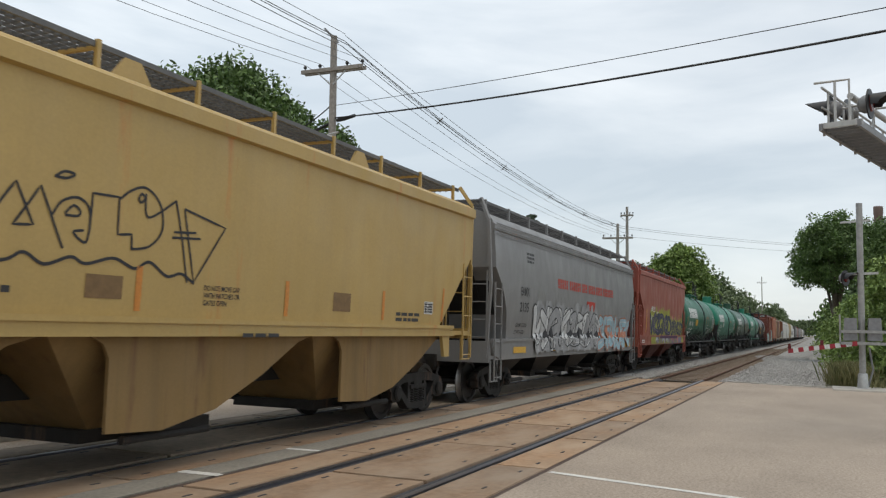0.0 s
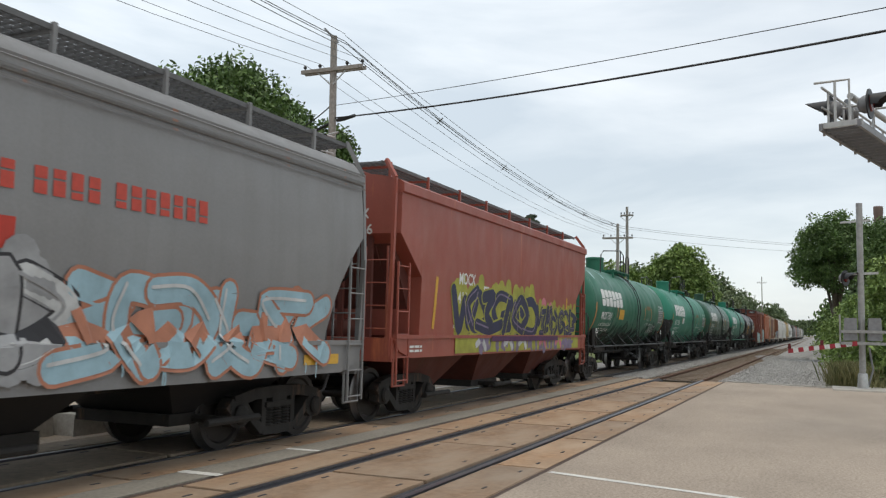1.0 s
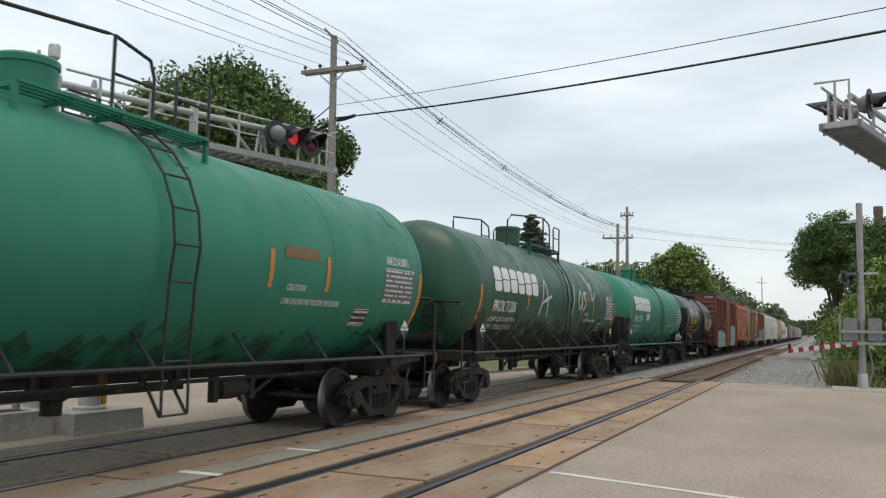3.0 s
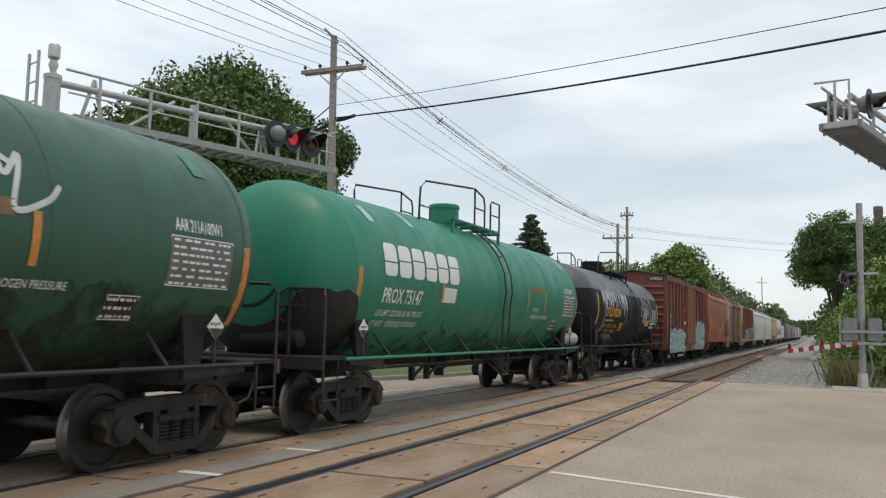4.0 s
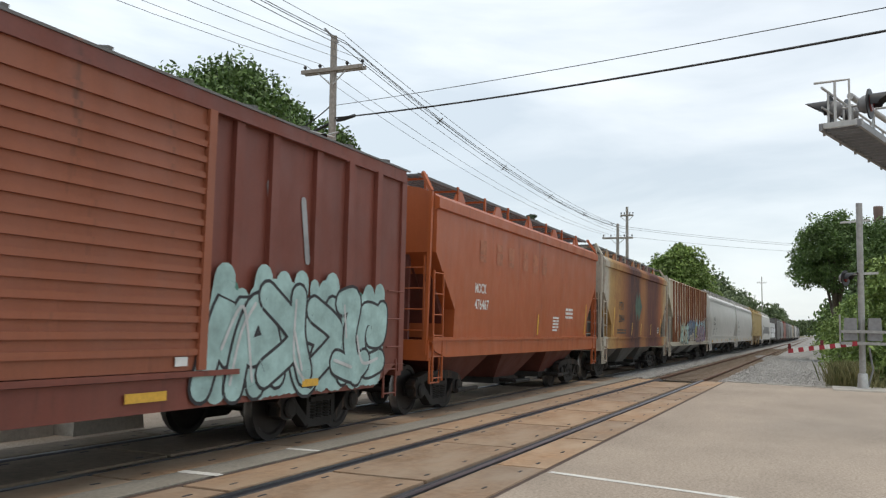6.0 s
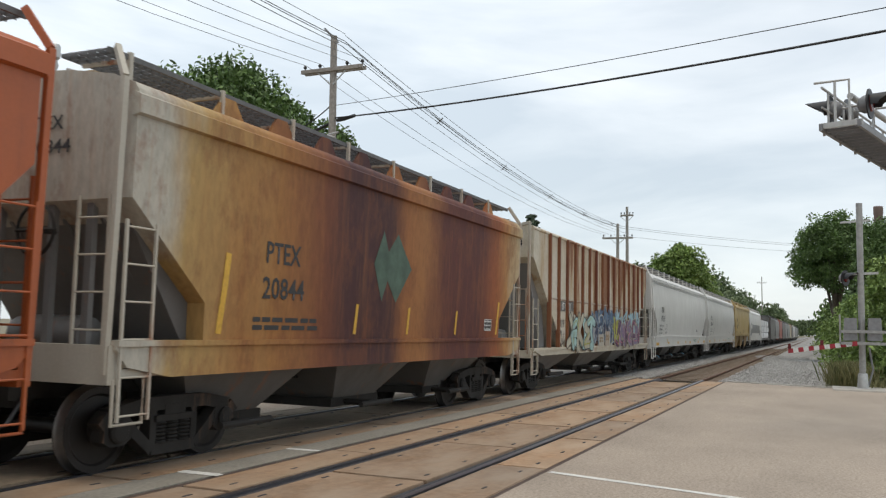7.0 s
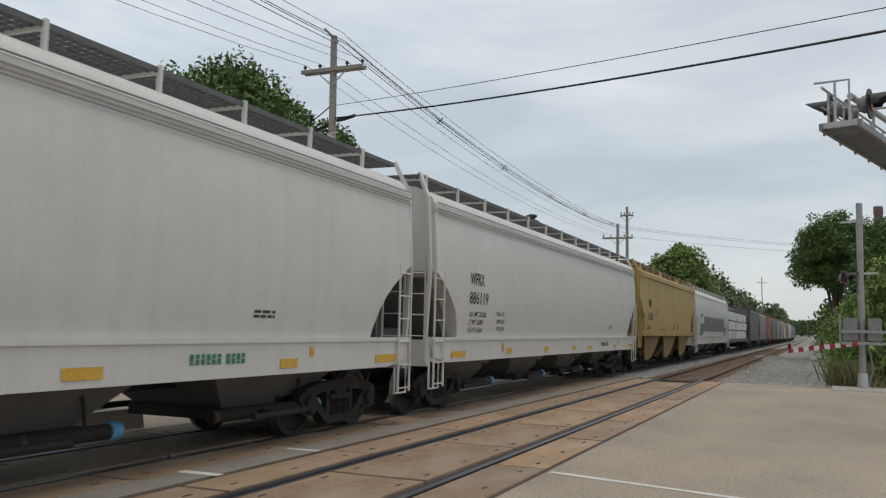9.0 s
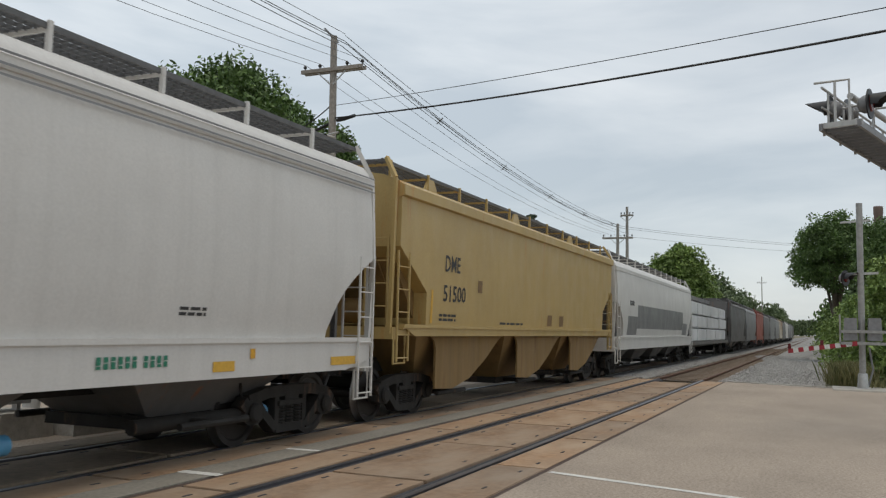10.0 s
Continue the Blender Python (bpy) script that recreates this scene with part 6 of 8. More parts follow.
# ---- tank cars ----
def tank(label, near, far, mat, rad=1.46, cz=2.47, top_mat=None, dome="barrel", handrail="frame", ends="frame", rail=None, dome_x=-0.35):
    L, s0 = far - near, (near + far) / 2
    half = L / 2
    car = empty("tank_car", label, "railcar", "tank cars")
    surf = lambda z: -math.sqrt(max(0.02, rad * rad - (z - cz) ** 2))
    h = half - 0.10
    bm = bmesh.new()
    prof = [(0.03, -h)]
    for k in range(1, 9):
        a = math.pi / 2 * k / 8
        prof.append((rad * math.sin(a) ** 0.8, -h + 0.72 * (1 - math.cos(a))))
    xs = [-h + 0.72 + (2 * h - 1.44) * k / 10 for k in range(1, 10)]
    prof += [(rad, x) for x in xs] + [(r, -x) for r, x in prof[::-1]]
    lathe(bm, prof, "x", 56, (0, 0, cz))
    body = part("tank_shell", bm, mat, car, smooth=True)
    if top_mat:
        bm = bmesh.new()
        n = 18
        rows = []
        pr = [(r, x) for r, x in prof if r > rad * 0.3]
        for r, x in pr:
            lim = math.acos(min(1, max(-1, 0.40 * rad / max(r, 0.01)))) if r > 0.4 * rad else 0.02
            rows.append([bm.verts.new((x, (r + 0.006) * math.sin(-lim + 2 * lim * k / n), cz + (r + 0.006) * math.cos(-lim + 2 * lim * k / n))) for k in range(n + 1)])
        for r0, r1 in zip(rows, rows[1:]):
            for k in range(n):
                bm.faces.new((r0[k], r0[k + 1], r1[k + 1], r1[k]))
        part("grey_top", bm, top_mat, car, "lighter grey upper shell", True)
    # weld seams
    for x in (-h + 0.74, -h * 0.5, 0.0, h * 0.5, h - 0.74):
        bm = bmesh.new()
        lathe(bm, [(rad - 0.01, x - 0.018), (rad + 0.005, x - 0.010), (rad + 0.005, x + 0.010), (rad - 0.01, x + 0.018)], "x", 56, (0, 0, cz))
        part("weld_seam", bm, mat, car, smooth=True)
    # saddles, stub sills, platforms
    for sg in (-1, 1):
        bx = sg * (half - 1.45)
        bm = bmesh.new()
        for sy in (-1, 1):
            plate(bm, [(bx - 0.12, 1.0), (bx + 0.12, 1.0), (bx + 0.22, 1.75), (bx - 0.22, 1.75)], sy * 1.22 - 0.03, sy * 1.22 + 0.03)
            beam(bm, (bx, sy * 1.25, 1.02), (bx, sy * 1.05, 1.62), 0.12, 0.10)
        frustum(bm, (bx - 0.3, bx + 0.3, -1.3, 1.3, 0.92), (bx - 0.22, bx + 0.22, -1.3, 1.3, 1.08))
        frustum(bm, (bx - 0.6, bx + 0.6, -0.5, 0.5, 0.8), (bx - 0.5, bx + 0.5, -0.75, 0.75, 1.35))
        part("saddle", bm, ends, car)
        bm = bmesh.new()
        box(bm, min(bx - sg * 1.2, sg * (half + 0.05)), max(bx - sg * 1.2, sg * (half + 0.05)), -0.3, 0.3, 0.75, 1.02)
        part("stub_sill", bm, "frame", car)
        xe = sg * half
        bm = bmesh.new()
        box(bm, min(xe, xe - sg * 0.75), max(xe, xe - sg * 0.75), -1.42, 1.42, 1.12, 1.17)
        beam(bm, (xe, -1.45, 1.08), (xe, 1.45, 1.08), 0.07, 0.18)
        for sy in (-1, 1):
            beam(bm, (xe - sg * 0.75, sy * 1.42, 1.1), (bx - sg * 0.4, sy * 1.42, 1.04), 0.08, 0.12)
        part("end_platform", bm, ends, car)
        for sy in (-1, 1):
            bm = bmesh.new()
            tube(bm, [(xe - sg * 0.05, sy * 1.42, 0.62), (xe - sg * 0.05, sy * 1.42, 2.05), (xe - sg * 0.12, sy * 1.36, 2.15), (xe - sg * 0.14, sy * 0.7, 2.17)], 0.022, 7)
            tube(bm, [(xe - sg * 0.45, sy * 1.42, 1.1), (xe - sg * 0.45, sy * 1.42, 0.55), (xe - sg * 0.05, sy * 1.42, 0.55), (xe - sg * 0.05, sy * 1.42, 1.1)], 0.022, 6)
            tube(bm, [(xe - sg * 0.45, sy * 1.42, 0.82), (xe - sg * 0.05, sy * 1.42, 0.82)], 0.018, 6)
            part("end_handrail", bm, handrail, car)
        coupler(car, xe, sg)
        truck(car, bx)
    bm = bmesh.new()
    lathe(bm, [(0.05, -0.55), (0.15, -0.5), (0.16, -0.4), (0.16, 0.4), (0.15, 0.5), (0.05, 0.55)], "y", 14, (-half + 0.4, -0.3, 1.42))
    part("air_reservoir", bm, "frame", car, smooth=True)
    bm = bmesh.new()
    lathe(bm, [(0.25, -0.02), (0.28, 0.0), (0.25, 0.02), (0.25, -0.02)], "x", 18, (-half + 0.15, -0.75, 1.9), False)
    tube(bm, [(-half + 0.15, -1.0, 1.9), (-half + 0.15, -0.5, 1.9)], 0.02, 6)
    tube(bm, [(-half + 0.15, -0.75, 1.17), (-half + 0.15, -0.75, 2.15)], 0.03, 6)
    part("brake_wheel", bm, "frame", car)
    # long side rails and bottom gear
    for sy in (-1, 1):
        bm = bmesh.new()
        tube(bm, [(-half + 0.6, sy * 1.46, 1.13), (half - 0.6, sy * 1.46, 1.13)], 0.028, 8)
        part("side_rail", bm, rail or handrail, car)
        for k in range(7):
            bm = bmesh.new()
            x = -half + 2.1 + (2 * half - 4.2) * k / 6
            tube(bm, [(x, sy * 1.46, 1.13), (x, sy * 1.12, 1.5)], 0.022, 6)
            part("rail_bracket", bm, handrail, car)
    bm = bmesh.new()
    lathe(bm, [(0.22, 1.05), (0.20, 0.75), (0.12, 0.7), (0.12, 0.55)], "z", 14)
    box(bm, -1.6, 1.6, -0.5, -0.44, 0.78, 0.84)
    for x in (-1.5, -0.7, 0.9, 1.5):
        box(bm, x - 0.04, x + 0.04, -0.5, -0.44, 0.78, 1.15)
    tube(bm, [(-half + 2.4, -0.6, 0.88), (half - 2.4, -0.6, 0.88)], 0.03, 6)
    box(bm, -half + 2.0, half - 2.0, -0.05, 0.05, 0.86, 1.02)
    part("bottom_outlet", bm, "frame", car)
    for x in (-2.6, -1.9, 2.1, 2.9):
        bm = bmesh.new()
        box(bm, x - 0.05, x + 0.05, -0.62, -0.52, 0.58, 0.92)
        beam(bm, (x, -0.57, 0.62), (x + 0.55, -0.57, 0.86), 0.04, 0.05)
        part("brake_lever", bm, "frame", car)
    bm = bmesh.new()
    lathe(bm, [(0.04, -0.32), (0.13, -0.3), (0.14, 0.0), (0.10, 0.3), (0.04, 0.32)], "x", 12, (2.5, -0.55, 0.74))
    part("brake_cylinder", bm, "frame", car, smooth=True)
    for x in (0.10, 0.52):
        bm = bmesh.new()
        beam(bm, (x, -1.46, 0.62), (x + 0.5, -0.7, 1.05), 0.03, 0.03)
        part("ladder_brace", bm, handrail, car)
    # dome platform
    zt = cz + rad
    bm = bmesh.new()
    if dome == "barrel":
        lathe(bm, [(0.34, zt - 0.06), (0.34, zt + 0.42), (0.36, zt + 0.43), (0.36, zt + 0.50), (0.32, zt + 0.53), (0.1, zt + 0.55)], "z", 24, (dome_x, 0, 0))
    else:
        lathe(bm, [(0.5, zt - 0.06), (0.5, zt + 0.2), (0.42, zt + 0.22), (0.42, zt + 0.42), (0.1, zt + 0.44)], "z", 12, (dome_x, 0, 0))
        box(bm, 0.2, 0.5, -0.2, 0.2, zt - 0.05, zt + 0.35)
    part("dome", bm, mat, car, smooth=True).location.x = -0.28
    px_ = -0.28
    def bar(name, p0, p1, w, h, m):
        bm = bmesh.new()
        beam(bm, (p0[0] + px_, *p0[1:]), (p1[0] + px_, *p1[1:]), w, h)
        part(name, bm, m, car)
    for y in (-0.92, -0.80, -0.68, -0.56, 0.56, 0.68, 0.80, 0.92):
        bar("platform_bar", (-1.2, y, zt - 0.02), (1.6, y, zt - 0.02), 0.05, 0.04, mat)
    for x in (-1.2, -0.5, 0.2, 0.9, 1.6):
        bar("platform_joist", (x, -0.92, zt - 0.06), (x, 0.92, zt - 0.06), 0.05, 0.05, mat)
    for x in (-1.2, 1.6):
        for sy in (-1, 1):
            bar("platform_leg", (x, sy * 0.9, zt - 0.4), (x, sy * 0.9, zt), 0.06, 0.05, mat)
    steel = handrail if handrail != "frame" else "black"
    for sy in (-1, 1):
        for pts, r in (([(-2.5, 0.72, -0.2), (-2.5, 0.75, 0.45), (-2.35, 0.8, 0.60), (-0.1, 0.90, 0.80), (0.0, 0.92, 0.8), (0.0, 0.92, 0)], 0.022),
                       ([(0.0, 0.92, 0.8), (0.55, 0.92, 0.68), (0.62, 0.92, 0.5), (0.62, 0.92, 0)], 0.022), ([(0.0, 0.92, 0.38), (0.62, 0.92, 0.38)], 0.018),
                       ([(1.0, 0.92, 0), (1.0, 0.92, 0.6), (1.08, 0.92, 0.66), (1.6, 0.92, 0.66), (1.6, 0.92, -0.1)], 0.022), ([(1.0, 0.92, 0.35), (1.6, 0.92, 0.35)], 0.018)):
            bm = bmesh.new()
            tube(bm, [(x + px_, sy * y, zt + h_) for x, y, h_ in pts], r, 7)
            part("dome_rail", bm, steel, car)
    # side ladder bent over the shell
    pts = []
    for a in (60, 75, 90, 105, 120, 135, 150, 165):
        t = radians(a)
        pts.append((-(rad + 0.10) * math.sin(t), cz - (rad + 0.10) * math.cos(t)))
    pts = [(-1.48, 0.62), (-1.47, 1.2)] + pts[1:]
    steel = handrail if handrail != "frame" else mat
    for x in (0.10, 0.52):
        bm = bmesh.new()
        tube(bm, [(x, *q) for q in pts], 0.018, 6)
        part("ladder_rail", bm, steel, car)
    for k in range(9):
        y, z = np.interp(k / 8, np.linspace(0, 1, len(pts)), [p[0] for p in pts]), np.interp(k / 8, np.linspace(0, 1, len(pts)), [p[1] for p in pts])
        bm = bmesh.new()
        tube(bm, [(0.10, y, z), (0.52, y, z)], 0.014, 6)
        part("ladder_rung", bm, steel, car)
    car["at"] = s0
    return car, surf, half


def head_stain(car, half, rad=1.46, cz=2.47, reach=1.15, top=2.25):
    """A spill stain with a rounded edge, over the lower head and the start of the shell."""
    h = half - 0.10
    bm = bmesh.new()
    rows = []
    for k in range(14):
        d = 0.03 + (reach - 0.03) * k / 13
        r = rad * math.sin(math.acos(max(-1, 1 - d / 0.72))) ** 0.8 if d < 0.72 else rad
        r += 0.013
        zt = top - 0.9 * max(0.0, (d - 0.72) / (reach - 0.72)) ** 2 - 0.03 * math.sin(k * 1.9)
        a1 = math.acos(max(-1, min(1, (cz - zt) / r)))
        rows.append([bm.verts.new((-h + d, r * math.sin(-a1 + 2 * a1 * j / 20), cz - r * math.cos(-a1 + 2 * a1 * j / 20))) for j in range(21)])
    for p, q in zip(rows, rows[1:]):
        for j in range(20):
            bm.faces.new((p[j], p[j + 1], q[j + 1], q[j]))
    part("spill_stain", bm, "soot", car, "dark soot stain", True)


def belly_stain(car, half, seed, level, mat="belly", lift=0.008, rad=1.46, cz=2.47):
    """Caked road dirt on the lower shell with a ragged, sagging upper edge."""
    h = half - 0.85
    bm = bmesh.new()
    rows = []
    n = int(2 * h / 0.07)
    for k in range(n + 1):
        x = -h + 2 * h * k / n
        z = level + 0.34 * noise.noise((x * 0.55, seed, 0)) + 0.22 * noise.noise((x * 2.1, seed, 3)) + 0.20 * noise.noise((x * 6.5, seed, 5))
        r = rad + lift
        a1 = math.acos(max(-1, min(1, (cz - z) / r)))
        rows.append([bm.verts.new((x, r * math.sin(-a1 + 2 * a1 * j / 16), cz - r * math.cos(-a1 + 2 * a1 * j / 16))) for j in range(17)])
    for p, q in zip(rows, rows[1:]):
        for j in range(16):
            bm.faces.new((p[j], p[j + 1], q[j + 1], q[j]))
    part("belly_stain", bm, mat, car, "dark caked dirt", True)


def tank_marks(car, surf, half, number, seed, spot="g_mint"):
    emblem(car, -half + 1.78, 2.46, 0.55, 6, "white", surf)
    text(car, "PROX " + number, -half + 1.82, 2.02, 0.24, "white", surf, 1.5, bold=0.02, lift=0.012)
    text(car, "LD LMT 223300 LB 96 700 KG", -half + 1.75, 1.80, 0.10, "white", surf, 1.75, 0.012, 0.004)
    text(car, "LT WT   72700 LB 33 000 KG", -half + 1.72, 1.62, 0.10, "white", surf, 1.75, 0.012, 0.004)
    text(car, "CAUTION", half - 4.9, 2.08, 0.09, "white", surf, 0.45, 0.012, 0.004)
    text(car, "CAR UNDER NITROGEN PRESSURE", half - 4.95, 1.90, 0.08, "white", surf, 1.5, 0.012, 0.004)
    stripes_of(car, (-half + 1.0,), 1.6, 2.55, "orange_mark", surf, 0.12)
    stripes_of(car, (half - 0.8,), 1.6, 2.55, "orange_mark", surf, 0.12)
    stripes_of(car, (-half + 4.2, half - 5.3, half - 3.9), 2.1, 2.6, "orange_mark", surf, 0.09)
    data_panel(car, half - 2.15, 2.02, 1.08, 0.56, surf, "darkgrey", 7, seed)
    quads(car, "plate", [(half - 2.9, half - 2.45, 1.62, 1.9)], "ink", surf, 0.006)
    data_panel(car, half - 2.9, 1.63, 0.45, 0.26, surf, "ink", 3, seed + 4)
    text(car, "AAR 211A100W1", half - 2.08, 2.64, 0.14, "white", surf, 0.8)
    for x, z in ((-half + 1.7, 3.35), (half - 1.5, 3.35), (-half + 3.4, 3.45), (0.6, 3.45)):
        quads(car, "pad_plate", [(x, x + 0.22, z, z + 0.28)], spot, surf, 0.012, "", 3)
    quads(car, "name_plate", [(half - 5.0, half - 4.15, 2.52, 2.68)], "brown_letter", surf, 0.007, "", 2)
    # diamond placard by the saddle
    for sg in (-1, 1):
        bm = bmesh.new()
        x = sg * (half - 1.25)
        plate(bm, [(x - 0.15, 1.58), (x, 1.43), (x + 0.15, 1.58), (x, 1.73)], -1.40, -1.39)
        part("placard", bm, "white", car, "white diamond warning placard")
        bm = bmesh.new()
        plate(bm, [(x - 0.12, 1.56), (x, 1.44), (x + 0.12, 1.56)], -1.406, -1.401)
        beam(bm, (x, -1.385, 1.05), (x, -1.385, 1.6), 0.03, 0.03)
        for k in range(4):
            plate(bm, [(x - 0.09 + 0.045 * k, 1.595), (x - 0.07 + 0.045 * k, 1.595), (x - 0.07 + 0.045 * k, 1.63), (x - 0.09 + 0.045 * k, 1.63)], -1.406, -1.401)
        part("placard_marks", bm, "ink", car)


def tanks():
    car, surf, half = tank("deep green tank car with white lettering", 46.97, 61.67, "green", handrail="black")
    belly_stain(car, half, 1.3, 1.55)
    belly_stain(car, half, 8.3, 1.80, "belly_thin", 0.0065)
    tank_marks(car, surf, half, "71010", 3)
    quads(car, "plate", [(-half + 4.5, -half + 5.3, 2.05, 2.4)], "amber_letter", surf, 0.006, "", 2)
    strokes(car, [[(half - 3.9, 1.62), (half - 3.7, 1.85), (half - 3.5, 1.6), (half - 3.3, 1.85), (half - 3.15, 1.6)], [(half - 3.05, 1.95), (half - 2.95, 1.6)]], 0.07, "g_white", surf)
    done(car)
    car, surf, half = tank("green tank car with white lettering and open hatch rails", 62.80, 77.50, "green2", handrail="black")
    belly_stain(car, half, 2.7, 1.45, "belly_thin")
    tank_marks(car, surf, half, "75204", 5, "g_teal")
    head_stain(car, half)
    data_panel(car, -half + 4.25, 2.1, 0.6, 0.28, surf, "white", 2, 9)
    done(car)
    car, surf, half = tank("dull dirty green tank car with scrawled graffiti", 78.75, 93.45, "green3", handrail="black")
    belly_stain(car, half, 4.1, 1.55)
    belly_stain(car, half, 9.1, 1.90, "belly_thin", 0.0065)
    tank_marks(car, surf, half, "71206", 7, "g_teal")
    strokes(car, [[(-half + 5.2, 2.0), (-half + 5.6, 2.9), (-half + 5.9, 2.0)], [(-half + 5.3, 2.3), (-half + 6.1, 2.5)], [(1.0, 2.1), (1.2, 2.9)], [(1.6, 2.5), (1.8, 2.8), (2.0, 2.5), (1.8, 2.25), (1.6, 2.5)], [(2.5, 2.75), (2.2, 2.72), (2.45, 2.45), (2.2, 2.25)]], 0.08, "g_white", surf)
    strokes(car, [[(2.75, 3.4), (2.85, 3.15), (3.0, 3.35), (3.1, 2.9), (3.3, 3.1), (3.2, 2.6), (3.55, 2.7), (3.7, 2.85)], [(2.8, 3.2), (3.2, 3.0)]], 0.06, "g_white", surf)
    done(car)
    car, surf, half = tank("bright green tank car with white lettering", 94.55, 109.25, "green2", handrail="black", rail="green2", dome_x=0.4)
    belly_stain(car, half, 5.9, 1.50, "belly_thin")
    tank_marks(car, surf, half, "75147", 9, "g_mint")
    head_stain(car, half, top=2.15, reach=1.3)
    data_panel(car, -half + 4.25, 2.1, 0.6, 0.28, surf, "white", 2, 9)
    bm = bmesh.new()
    lathe(bm, [(0.05, -0.5), (0.17, -0.45), (0.18, 0.0), (0.18, 0.5), (0.05, 0.55)], "x", 14, (half - 0.8, -1.2, 1.38))
    part("side_reservoir", bm, "silver", car, "silver air reservoir", True)
    done(car)
    car, surf, half = tank("black tank car with amber lettering and white paint drips", 110.35, 123.45, "tank_black", 1.42, 2.42, "tank_top", "valve")
    text(car, "UTLX 682834", -half + 2.2, 2.14, 0.30, "amber_letter", surf, 2.25, bold=0.02, lift=0.012)
    bars(car, -half + 2.2, 1.97, 1.3, 0.09, 1, "amber_letter", surf, 3, 4)
    text(car, "LD LMT   212800 LB   96 500 KG", -half + 2.0, 1.76, 0.11, "amber_letter", surf, 2.3, 0.012, 0.006)
    text(car, "LT WT    73200 LB   33 200 KG", -half + 1.95, 1.58, 0.11, "amber_letter", surf, 2.3, 0.012, 0.006)
    bars(car, -half + 4.7, 1.66, 0.55, 0.30, 4, "amber_letter", surf, 5, 1)
    rng = random.Random(6)
    for k in range(11):
        x = -half + 1.85 + 3.7 * k / 10 + rng.uniform(-0.07, 0.07)
        w = rng.uniform(0.12, 0.26)
        for j in range(6):
            xx = x + w * (j / 5 - 0.5)
            foot = rng.uniform(2.36, 2.75)
            strokes(car, [[(xx, foot), (xx + rng.uniform(-0.015, 0.015), 0.5 * foot + 1.5), (xx + 0.02, rng.uniform(2.94, 3.0))]], w * rng.uniform(0.14, 0.30), "g_grey" if rng.random() < 0.35 else "g_white", surf, 0.009 + 0.0005 * j, name="paint_drip")
    strokes(car, [[(-half + 5.5, 2.0), (-half + 5.6, 2.8)], [(-half + 2.0, 1.5), (-half + 2.1, 2.7)]], 0.09, "g_grey", surf, 0.007, name="paint_drip")
    strokes(car, [[(2.2, 2.95), (2.4, 2.0), (2.6, 2.6), (2.75, 2.0)], [(2.9, 2.9), (2.95, 2.15), (3.15, 2.5)], [(3.3, 2.75), (3.35, 2.3)], [(3.75, 2.95), (3.8, 2.2), (4.05, 2.1)], [(2.5, 2.9), (2.6, 2.75)]], 0.10, "g_white", surf, 0.009, name="paint_drip")
    stripes_of(car, (-half + 1.05, half - 1.0), 1.85, 2.85, "yellow_mark", surf, 0.13)
    stripes_of(car, (-half + 5.1, 1.9), 2.2, 2.7, "yellow_mark", surf, 0.1)
    quads(car, "plate", [(2.9, 3.7, 1.86, 2.1)], "amber_letter", surf, 0.006, "", 2)
    quads(car, "white_bar", [(4.1, 5.0, 1.78, 1.86), (4.1, 4.7, 1.92, 2.0)], "white", surf)
    data_panel(car, half - 2.4, 1.95, 1.1, 0.6, surf, "darkgrey", 6, 12)
    bm = bmesh.new()
    lathe(bm, [(0.05, -0.65), (0.2, -0.58), (0.21, 0.0), (0.21, 0.6), (0.05, 0.65)], "x", 14, (-half + 2.5, -1.15, 1.35))
    part("side_reservoir", bm, "tank_black", car, "", True)
    done(car)


